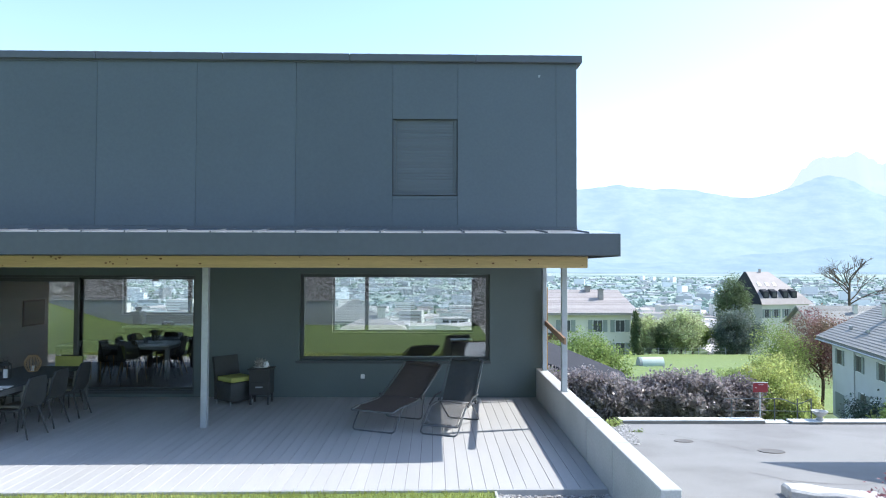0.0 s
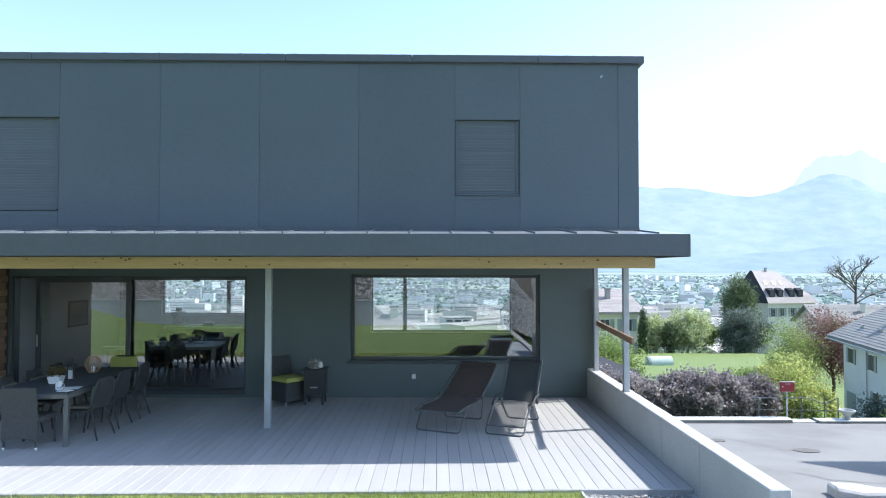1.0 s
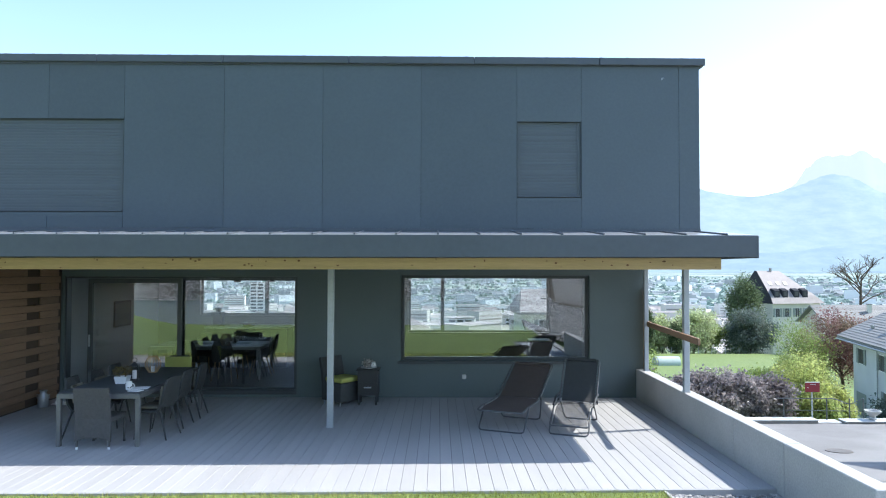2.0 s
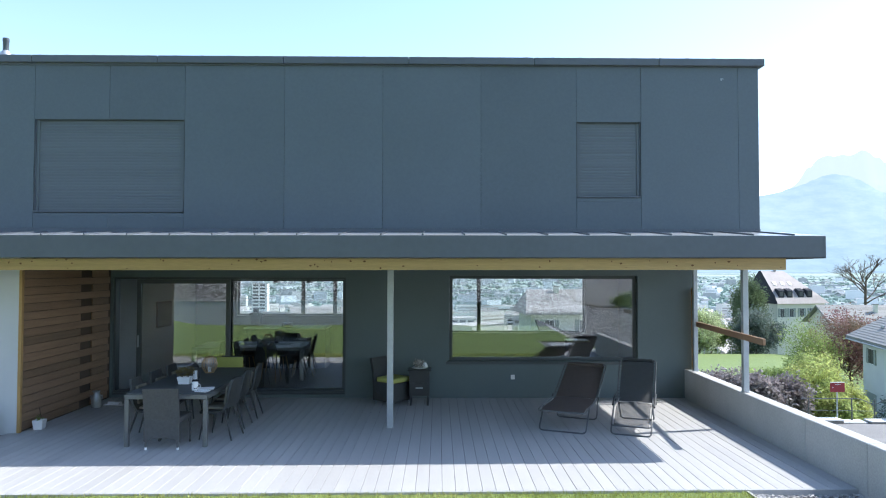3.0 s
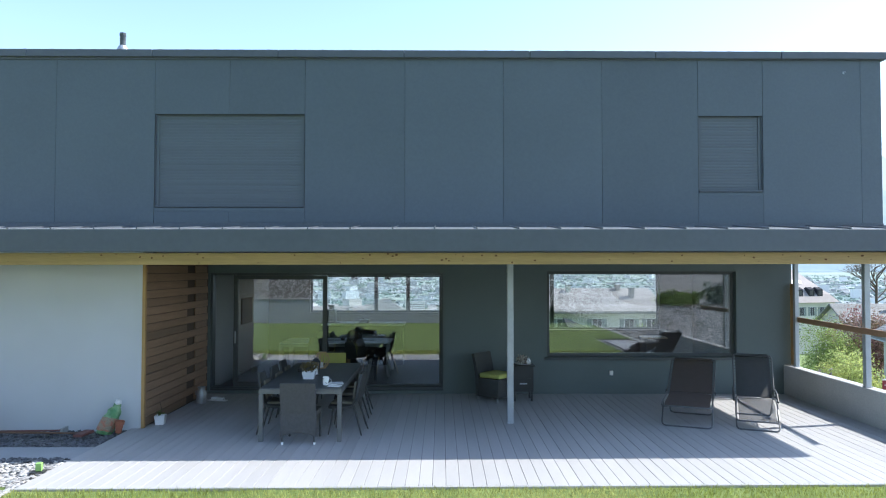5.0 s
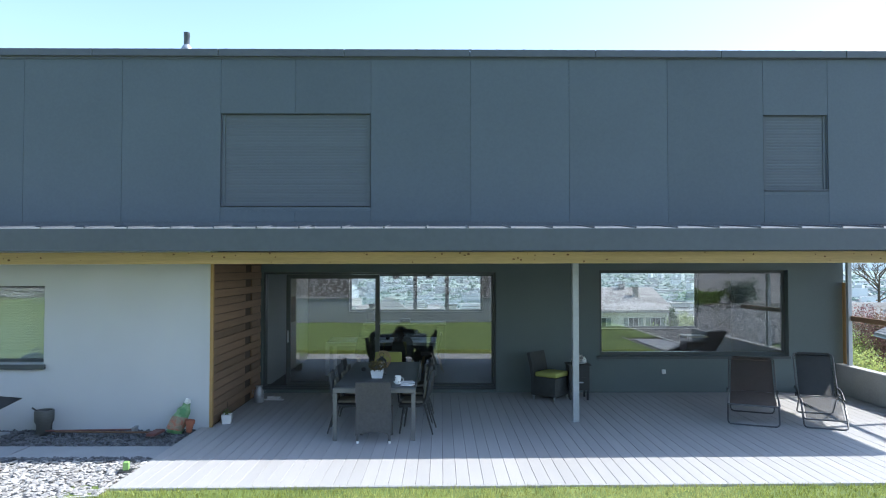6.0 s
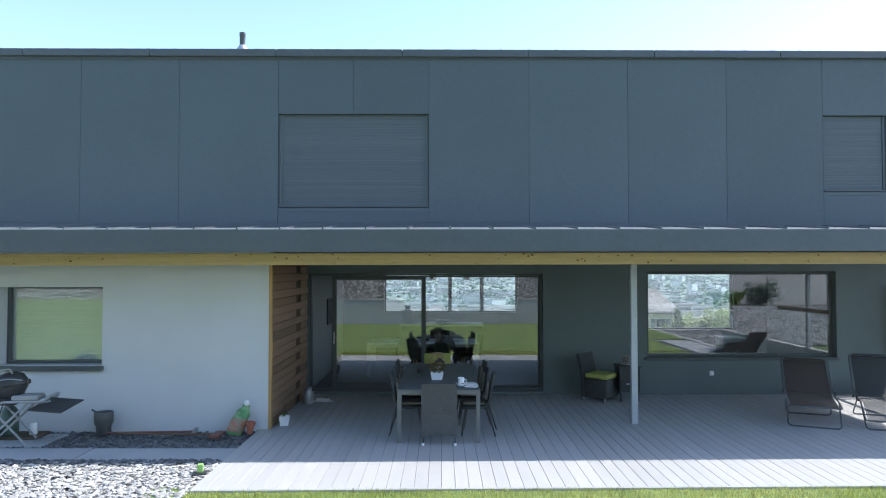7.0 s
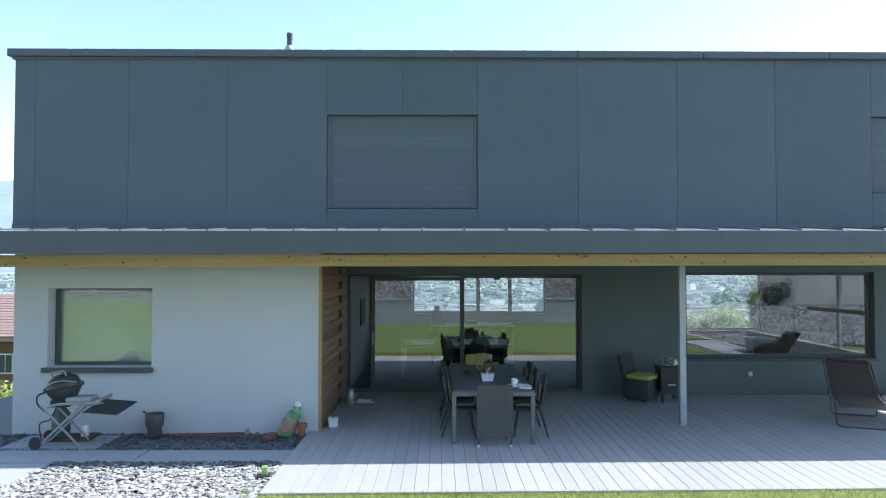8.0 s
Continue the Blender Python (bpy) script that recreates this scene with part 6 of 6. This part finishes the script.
fi = np.array([[v.index for v in f.verts] for f in ico.faces])
ico.free()


def woods(name, seed, n, d0, ratio, size, material, label):
    """Many small ragged tree clumps, strewn more thickly near the slope."""
    r = np.random.default_rng(seed)
    d = d0 * (ratio ** r.random(n))
    cx, cy = r.uniform(-1.1, 1.05, n) * d, d
    cz = np.array([ground_z(float(a), float(b)) for a, b in zip(cx, cy)])
    sz = r.uniform(*size, n)
    V = iv[None] * (sz[:, None, None] * np.stack([r.uniform(0.8, 1.7, n), np.ones(n), r.uniform(0.8, 1.6, n)], 1)[:, None]) * r.uniform(0.7, 1.3, (n, len(iv), 1)) + np.stack([cx, cy, cz + sz * 0.5], 1)[:, None]
    F = fi[None] + (np.arange(n) * len(iv))[:, None, None]
    tagged(raw(name, V.reshape(-1, 3).tolist(), F.reshape(-1, 3).tolist(), material), label, "trees", kind="stuff")


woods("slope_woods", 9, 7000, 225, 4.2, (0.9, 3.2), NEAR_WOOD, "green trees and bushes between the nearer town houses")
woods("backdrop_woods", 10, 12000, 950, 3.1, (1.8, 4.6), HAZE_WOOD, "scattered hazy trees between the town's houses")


def mountain_mat(name, hazed_rock, snowline, haze_glow):
    m = bpy.data.materials.new(name)
    m.use_nodes = True
    n, l = m.node_tree.nodes, m.node_tree.links
    b = n["Principled BSDF"]
    b.inputs["Roughness"].default_value = 1.0
    b.inputs["Specular IOR Level"].default_value = 0.0
    co, sep, ns, nb = n.new("ShaderNodeTexCoord"), n.new("ShaderNodeSeparateXYZ"), n.new("ShaderNodeTexNoise"), n.new("ShaderNodeTexNoise")
    ns.inputs["Scale"].default_value, ns.inputs["Detail"].default_value = 0.008, 8
    nb.inputs["Scale"].default_value, nb.inputs["Detail"].default_value, nb.inputs["Roughness"].default_value = 0.0075, 9, 0.68
    l.new(co.outputs["Object"], sep.inputs[0])
    l.new(co.outputs["Object"], ns.inputs[0])
    squash = n.new("ShaderNodeMapping")
    squash.inputs["Scale"].default_value = (0.8, 0.8, 2.4)
    l.new(co.outputs["Object"], squash.inputs[0])
    l.new(squash.outputs[0], nb.inputs[0])
    ad = n.new("ShaderNodeMath")
    ad.operation = "MULTIPLY_ADD"
    ad.inputs[1].default_value = 420.0
    l.new(ns.outputs["Fac"], ad.inputs[0])
    l.new(sep.outputs["Z"], ad.inputs[2])
    rg = n.new("ShaderNodeMapRange")
    rg.inputs[1].default_value, rg.inputs[2].default_value = snowline + 190, snowline + 240
    l.new(ad.outputs[0], rg.inputs[0])
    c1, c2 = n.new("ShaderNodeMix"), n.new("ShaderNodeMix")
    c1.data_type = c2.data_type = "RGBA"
    c1.inputs[6].default_value, c1.inputs[7].default_value = (hazed_rock[0] * 0.90, hazed_rock[1] * 0.93, hazed_rock[2] * 0.97, 1), (hazed_rock[0] * 1.08, hazed_rock[1] * 1.06, hazed_rock[2] * 1.02, 1)
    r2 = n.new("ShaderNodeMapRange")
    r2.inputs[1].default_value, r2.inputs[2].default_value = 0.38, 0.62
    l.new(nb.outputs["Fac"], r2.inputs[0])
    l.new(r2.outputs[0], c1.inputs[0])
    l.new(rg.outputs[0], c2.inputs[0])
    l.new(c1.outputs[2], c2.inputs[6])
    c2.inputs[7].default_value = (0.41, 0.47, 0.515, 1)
    # little diffuse colour; pale blue emission stands in for the air in front
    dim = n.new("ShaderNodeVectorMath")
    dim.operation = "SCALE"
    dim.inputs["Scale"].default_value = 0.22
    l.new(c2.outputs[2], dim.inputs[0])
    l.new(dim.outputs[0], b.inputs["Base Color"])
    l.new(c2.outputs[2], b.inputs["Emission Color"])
    b.inputs["Emission Strength"].default_value = haze_glow
    return m


def range_mesh(name, y0, y1, ridge, material, seed, label, rough=1.0):
    nx, ny = 260, 26
    vs = []
    for j in range(ny + 1):
        t = j / ny
        for i in range(nx + 1):
            x = -4300 + 8600 * i / nx
            n1 = noise.fractal((x * 0.0016 + seed, t * 1.6, seed), 0.9, 2.1, 6)
            n2 = noise.ridged_multi_fractal((x * 0.0022 + seed, t * 1.3 + seed, 0), 1.0, 2.0, 5, 1.0, 2.0)
            top = ridge(x)
            h = top * (t ** 1.15) * (1 + 0.10 * rough * n1 * (1 - t * 0.4)) + (n2 - 1.0) * 38 * rough * math.sin(math.pi * min(1, t * 0.93 + 0.05))
            vs.append((x, y0 + (y1 - y0) * t, -12 + h - (0 if j else 45)))
    fs = [(j * (nx + 1) + i, j * (nx + 1) + i + 1, (j + 1) * (nx + 1) + i + 1, (j + 1) * (nx + 1) + i) for j in range(ny) for i in range(nx)]
    o = raw(name, vs, fs, material)
    o.data.polygons.foreach_set("use_smooth", [True] * len(o.data.polygons))
    return tagged(o, label, "mountains", kind="structure")


def bell(x, c, w):
    return math.exp(-((x - c) / w) ** 2)


def ridge_main(x):
    return 556 + 28 * bell(x, 1230, 170) - 52 * bell(x, 2088, 230) + 80 * bell(x, 2660, 240) - 45 * bell(x, 3020, 170) + 40 * bell(x, -2800, 500) + 14 * noise.noise((x * 0.008, 3, 0)) + 6 * noise.noise((x * 0.03, 5, 0))


def ridge_snow(x):
    jag = 34 * noise.noise((x * 0.011, 8, 0)) + 20 * noise.noise((x * 0.03, 3, 0)) + 9 * noise.noise((x * 0.08, 6, 0))
    return 430 + 385 * smooth(2330, 2820, x) + 75 * bell(x, 3075, 90) + jag


# bluish rock colours and emission carry the haze of distance
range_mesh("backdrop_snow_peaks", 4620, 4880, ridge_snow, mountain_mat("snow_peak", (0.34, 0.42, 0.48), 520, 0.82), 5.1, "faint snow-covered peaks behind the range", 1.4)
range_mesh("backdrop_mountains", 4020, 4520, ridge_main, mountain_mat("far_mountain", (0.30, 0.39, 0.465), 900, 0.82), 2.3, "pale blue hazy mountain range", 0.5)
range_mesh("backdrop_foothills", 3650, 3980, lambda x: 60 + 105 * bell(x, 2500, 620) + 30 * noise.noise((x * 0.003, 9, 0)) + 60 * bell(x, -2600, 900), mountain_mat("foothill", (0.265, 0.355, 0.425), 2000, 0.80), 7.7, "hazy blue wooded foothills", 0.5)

# valley floor, its haze put into a bluish colour and emission
bm = bmesh.new()
vx, vy = axis((-4400, 4400, 60)), axis((620, 4150, 50))
g = [[bm.verts.new((x, y, ground_z(x, y) + 0.4 + 2.0 * smooth(620, 1500, y))) for x in vx] for y in vy]
for j in range(len(vy) - 1):
    for i in range(len(vx) - 1):
        bm.faces.new((g[j][i], g[j][i + 1], g[j + 1][i + 1], g[j + 1][i]))
VALLEY = mat("valley_floor", (0.135, 0.195, 0.19), 0.95, scale=0.0045, vary=0.25, bump=0, fine=0.03, tint=(0.25, 0.30, 0.26), stretch=(0.4, 2.2, 1), haze_glow=0.22)
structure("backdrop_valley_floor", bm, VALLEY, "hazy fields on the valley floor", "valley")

# unseen carport beyond the road, added so its roof corner shades the asphalt
bm, bw = bmesh.new(), bmesh.new()
for mesh, foot, z0, z1 in ((bm, ((13.95, 19.78), (23.5, 19.78), (27.1, 13.6), (17.5, 13.6)), 2.45, 2.7), (bw, ((19.2, 18.4), (23.2, 18.4), (25.4, 14.6), (21.4, 14.6)), -4.0, 2.447)):
    lo, hi = [mesh.verts.new((x, y, z0)) for x, y in foot], [mesh.verts.new((x, y, z1)) for x, y in foot]
    mesh.faces.new(lo)
    mesh.faces.new(hi)
    for k in range(4):
        mesh.faces.new((lo[k], lo[(k + 1) % 4], hi[(k + 1) % 4], hi[k]))
nb = thing("carport", pose(0, 0, 0), "unseen flat-roofed carport added to shade the road", "carport")
part("roof", bm, CREAM, nb)
part("wall", bw, CREAM, nb)

# tar seams across the worn asphalt
for pts in (((6.6, 24.6), (7.6, 23.9), (8.3, 23.4), (9.2, 21.6), (9.6, 20.2)), ((8.1, 17.4), (8.6, 16.6), (8.7, 15.6), (8.5, 14.6)), ((8.6, 16.5), (9.4, 16.1), (10.3, 16.0)), ((10.4, 24.8), (12.2, 24.2), (14.2, 24.3))):
    bm = bmesh.new()
    side = []
    way = rounded([(x, y, lerp_table(y, HILL) + 0.036) for x, y in pts], 0.5, 5)
    for i, p in enumerate(way):
        d = (way[min(i + 1, len(way) - 1)] - way[max(i - 1, 0)]).normalized()
        q = Vector((-d.y, d.x, 0)) * (0.015 + 0.012 * noise.noise(p * 3.0))
        side.append((bm.verts.new(p - q), bm.verts.new(p + q)))
    for A, B in zip(side, side[1:]):
        bm.faces.new((A[0], B[0], B[1], A[1]))
    structure("tar_seam", bm, TAR, "dark tar seam in the worn asphalt", "seam")


# ---- pieces of the setting ----
# facade panels with open joints
COLS = [XL, -13.82, -12.35, -10.79, -9.22, -6.83, -5.24, -3.67, -2.10, -0.57, 0.465, 2.03, XR]
J = 0.0022
for a, b in zip(COLS, COLS[1:]):
    spans = [(3.19, 5.83)]
    if a == -9.22:
        for p, q in ((a, -8.03), (-8.03, b)):
            for z0, z1 in ((3.19, 3.37), (4.925, 5.83)):
                part("panel", boxes((p + J, q - J, UY - 0.002, UY + 0.012, z0 + J, z1 - J), bevel=0.001), PANEL, wall_upper)
        spans = [(3.37, 3.437)]
    elif a == -0.57:
        spans = [(3.19, 3.63), (3.63, 3.687), (4.905, 5.83)]
    for z0, z1 in spans:
        part("panel", boxes((a + J, b - J, UY - 0.002, UY + 0.012, z0 + (0 if z1 - z0 < 0.1 else J), z1 - J), bevel=0.001), PANEL, wall_upper)

# roller shutters in the upper windows
for name, (x0, x1, z0, z1) in (("window_5", BIGWIN), ("window_6", SMALLWIN)):
    w = structure(name, boxes((x0 + 0.002, x0 + 0.05, UY + 0.04, UY + 0.12, z0 + 0.03, z1 - 0.002), (x1 - 0.05, x1 - 0.002, UY + 0.04, UY + 0.12, z0 + 0.03, z1 - 0.002)), SHUTTER,
                  "upper window closed with a dark roller shutter", "window")
    part("sill", boxes((x0 + 0.002, x1 - 0.002, UY - 0.02, UY + 0.13, z0 + 0.003, z0 + 0.028), bevel=0.003), SHEET, w)
    part("reveal_lining", boxes((x0 + 0.001, x0 + 0.006, UY + 0.0135, UY + 0.04, z0 + 0.03, z1 - 0.002), (x1 - 0.006, x1 - 0.001, UY + 0.0135, UY + 0.04, z0 + 0.03, z1 - 0.002)), SHEET, w)
    hw = (x1 - x0) / 2 - 0.052
    bm = bmesh.new()
    prof = [(0.0, 0.0), (-0.003, 0.003), (-0.005, 0.022), (-0.003, 0.043), (0.0, 0.0457)]
    L = [bm.verts.new((-hw, y, z)) for y, z in prof]
    R = [bm.verts.new((hw, y, z)) for y, z in prof]
    for k in range(4):
        bm.faces.new((L[k], R[k], R[k + 1], L[k + 1]))
    bm.faces.new((L[4], R[4], R[0], L[0]))
    bm.faces.new(L[::-1])
    bm.faces.new(R)
    me = mesh_of(bm, "slat", SHUTTER)
    k = 0
    while z0 + 0.03 + (k + 1) * 0.046 < z1 + 0.04:
        piece("slat", me, w, pose((x0 + x1) / 2, UY + 0.058, z0 + 0.03 + k * 0.046))
        k += 1

# larch slats on the side of the wing
sw = structure("slat_wall", boxes((-9.30, -9.285, WY + 0.02, BY - 0.01, 0.0, 2.70)), BACKING, "larch slat cladding beside the deck", "slat wall")
part("corner_board", boxes((-9.298, -9.25, WY - 0.012, WY + 0.045, 0.0, 2.535), bevel=0.003), LARCH_EDGE, sw, "pale yellow larch corner board")
for y in (12.3, 12.84):
    part("batten", boxes((-9.284, -9.262, y, y + 0.05, 0.02, 2.6)), BACKING, sw)
whole = mesh_of(boxes((-0.012, 0.012, 0, 1.70, 0, 0.1225), bevel=0.003), "slat", LARCH)
longer = mesh_of(boxes((-0.012, 0.012, 0, 2.78, 0, 0.1225), bevel=0.003), "slat", LARCH)
short = mesh_of(boxes((-0.012, 0.012, 0, 0.62, 0, 0.1225), bevel=0.003), "slat", LARCH)
rnd = random.Random(14)
for k in range(20):
    z = 0.03 + k * 0.131
    dx = rnd.uniform(-0.002, 0.002)
    if k % 2:
        piece("slat", longer, sw, pose(-9.262 + dx, WY + 0.05, z))
    else:
        piece("slat", whole, sw, pose(-9.262 + dx, WY + 0.05, z))
        piece("slat", short, sw, pose(-9.262 + dx, 12.80, z))

# deck boards running away from the lawn
deck = structure("deck", boxes((-9.44, 2.115, 7.99, BY - 0.004, -0.12, -0.012)), JOIST, "grey composite terrace deck", "deck")
PITCH = 0.1562
n_boards = 74
for k in range(n_boards):
    x = 2.115 - PITCH / 2 - k * PITCH
    y0 = 7.95 - SKEW * (1.0 - x)
    piece("deck_board", mesh_of(boxes((-0.0763, 0.0763, 0, (10.635 if x < -9.28 else 13.57) - y0, -0.011, 0), bevel=0.003), "deck_board", DECK), deck, pose(x, y0, rnd.uniform(-0.001, 0.001)))
bm = boxes((-9.44, 2.115, 7.925, 7.946, -0.12, -0.0005), bevel=0.003)
for v in bm.verts:
    v.co.y -= SKEW * (1.0 - v.co.x)
part("edge_board", bm, DECK, deck)

# paved path and slabs
path = structure("garden_path", boxes((-16, -9.46, 9.0, 9.62, -0.14, -0.075)), GRAVEL_BED, "grey paving slab path along the wing", "path")
slab = mesh_of(boxes((-0.995, 0.995, -0.30, 0.30, -0.05, 0), bevel=0.006), "slab", PAVING)
for k in range(3):
    piece("slab", slab, path, pose(-10.45 - 2.0 * k - (0.01 * k), 9.31, -0.022 + 0.002 * (k % 2), 0, 0, 0))
piece("slab", mesh_of(boxes((-0.60, 0.60, -0.43, 0.43, -0.05, 0), bevel=0.006), "slab", PAVING), path, pose(-13.06, 8.55, -0.022))
stand = structure("grill_stand_slab", boxes((-13.6, -12.25, 9.72, 10.45, -0.08, -0.02), bevel=0.006), PAVING, "square paving slab under the grill", "slab")
steps = structure("stepping_slabs", boxes((0.82, 2.1, 2.95, 7.92, -0.12, -0.07)), GRAVEL_BED, "gravel strip with paving slabs beside the lawn", "path")
me = mesh_of(boxes((-0.5, 0.5, -0.48, 0.48, -0.045, 0), bevel=0.006), "slab", PAVING)
for k in range(4):
    piece("slab", me, steps, pose(1.52, 7.12 - k * 1.04, -0.022))
structure("lawn_edging", boxes((0.80, 0.83, 2.95, 7.92, -0.1, -0.015)), CONCRETE, "thin concrete lawn edging", "edging")
ge = structure("gravel_edging", boxes((-5.5, 0, -0.02, 0.02, -0.1, 0.0)), CONCRETE, "thin concrete lawn edging", "edging")
ge.matrix_world = pose(-9.46, 7.54, -0.012, 0, 0, 16.2)
structure("gravel_bed_front", boxes((-16, -9.445, 5.9, 8.97, -0.14, -0.075)), GRAVEL_BED, "bed of loose slate chips", "gravel bed")
structure("gravel_bed_wall", boxes((-16, -9.445, 9.65, WY - 0.003, -0.14, -0.05)), GRAVEL_BED, "bed of dark pebbles along the wall", "gravel bed")
structure("gravel_bed_left", boxes((-16, -14.0, WY, 14, -0.14, -0.05)), GRAVEL_BED, "bed of dark pebbles beside the house", "gravel bed")


def stones(name, seed, n, place, size, material, label, flat=0.5):
    """Loose angular stones in one mesh."""
    r = np.random.default_rng(seed)
    P = np.array([place(r) for _ in range(n)])
    S = r.uniform(*size, n)
    shape = iv[None] * r.uniform(0.6, 1.25, (n, len(iv), 1)) * np.stack([r.uniform(0.8, 1.5, n), r.uniform(0.6, 1.0, n), r.uniform(flat * 0.6, flat * 1.3, n)], 1)[:, None]
    a, b = r.uniform(0, 6.28, n), r.uniform(-0.5, 0.5, n)
    ca, sa, cb, sb = np.cos(a), np.sin(a), np.cos(b), np.sin(b)
    R1 = np.zeros((n, 3, 3))
    R1[:, 0, 0], R1[:, 0, 1], R1[:, 1, 0], R1[:, 1, 1], R1[:, 2, 2] = ca, -sa, sa, ca, 1
    R2 = np.zeros((n, 3, 3))
    R2[:, 0, 0] = 1
    R2[:, 1, 1], R2[:, 1, 2], R2[:, 2, 1], R2[:, 2, 2] = cb, -sb, sb, cb
    V = np.einsum("nij,njk,nvk->nvi", R1, R2, shape * S[:, None, None]) + P[:, None]
    F = fi[None] + (np.arange(n) * len(iv))[:, None, None]
    return tagged(raw(name, V.reshape(-1, 3).tolist(), F.reshape(-1, 3).tolist(), material), label, "stones", kind="stuff")


def chips(r):
    x = r.uniform(-14.6, -9.46)
    return x, r.uniform(max(6.2, 7.58 + 0.29 * (x + 9.46)), 8.93 if x > -12.44 + r.uniform(-0.06, 0.04) else 8.12), r.uniform(-0.065, -0.015)


stones("slate_chips", 1, 9500, chips, (0.018, 0.046), GRAVEL, "loose pale grey slate chips", 0.36)
stones("dark_pebbles", 2, 3000, lambda r: (r.uniform(-14.9, -9.48), r.uniform(9.66, 10.61), r.uniform(-0.06, -0.03)), (0.016, 0.034), GRAVEL_DARK, "dark grey pebbles along the wall", 0.6)
stones("path_edge_pebbles", 3, 900, lambda r: (r.uniform(-12.4, -9.5), r.uniform(8.86, 9.02), r.uniform(-0.05, -0.01)), (0.02, 0.04), GRAVEL_DARK, "dark pebbles along the path", 0.6)
stones("grey_gravel", 4, 1500, lambda r: (r.choice((r.uniform(0.84, 1.0), r.uniform(2.03, 2.11), r.uniform(0.84, 2.11))), r.choice((r.uniform(7.66, 7.91), r.uniform(6.0, 7.91))), r.uniform(-0.07, -0.045)), (0.009, 0.02), GRAVEL, "fine grey gravel beside the slabs", 0.6)


def bank(r):
    x, k = r.uniform(-33, 20), r.uniform(0, 5.9)
    lowx = smooth(-1.0, 5.0, x)
    k *= 1 - 0.68 * smooth(0.5, 4.0, x)
    return x, -4.15 + 1.4 * lowx - k * 0.9, (1.04 + k * 0.75) * (1 - lowx) + (-0.88 + k * 0.85) * lowx + 0.22 * (1 - smooth(-19.5, -17.5, x))


stones("bank_rubble", 5, 42000, bank, (0.032, 0.072), RIPRAP, "grey rubble stones on the bank", 0.7)
def verge(r):
    y = r.uniform(21.5, 26.3)
    return r.uniform(5.4, 6.6 + 0.2 * (y - 21.5)), y, lerp_table(y, HILL) + 0.04


stones("roadside_gravel", 7, 1800, verge, (0.018, 0.045), GRAVEL, "loose pale gravel at the road's edge", 0.6)
# quarried edging stone beside the road
bm = bmesh.new()
box(bm, -1.0, 1.0, -0.3, 0.3, -0.3, 0.27, bevel=0.05)
bmesh.ops.subdivide_edges(bm, edges=bm.edges, cuts=3, use_grid_fill=True)
for v in bm.verts:
    v.co += Vector((noise.noise(v.co * 2.2), noise.noise(v.co * 2.2 + Vector((5, 0, 0))), noise.noise(v.co * 2.6 + Vector((0, 9, 0))))) * 0.07
    v.co.z -= 0.08 * (v.co.x + 1)
eb = thing("edging_stone", pose(8.75, 14.85, -2.42, 0, 0, -6), "large rough pale edging stone beside the road", "stone")
part("stone", bm, RIPRAP, eb)

# grass blades along the near edge of the lawn
r = np.random.default_rng(12)
n = 26000
gx0, gy0 = r.uniform(-10.6, 0.80, n), r.uniform(6.75, 7.935, n)
keep = (gy0 < 7.92 - SKEW * (1.0 - gx0)) & (gx0 > -9.46) | (gx0 <= -9.46) & (gy0 < 7.52 + 0.29 * (gx0 + 9.46))
gx0, gy0 = gx0[keep], gy0[keep]
n = len(gx0)
a, h, b = r.uniform(0, 6.28, n), r.uniform(0.02, 0.055, n), r.uniform(-0.03, 0.03, (n, 2))
wx, wy = np.cos(a) * 0.004, np.sin(a) * 0.004
base = np.full(n, -0.028)
V = np.stack([np.stack([gx0 - wx, gy0 - wy, base], 1), np.stack([gx0 + wx, gy0 + wy, base], 1), np.stack([gx0 + b[:, 0], gy0 + b[:, 1], base + 0.01 + h], 1)], 1)
F = np.arange(n * 3).reshape(-1, 3)
tagged(raw("grass_blades", V.reshape(-1, 3).tolist(), F.tolist(), BLADE), "short green grass along the deck edge", "grass", kind="stuff")
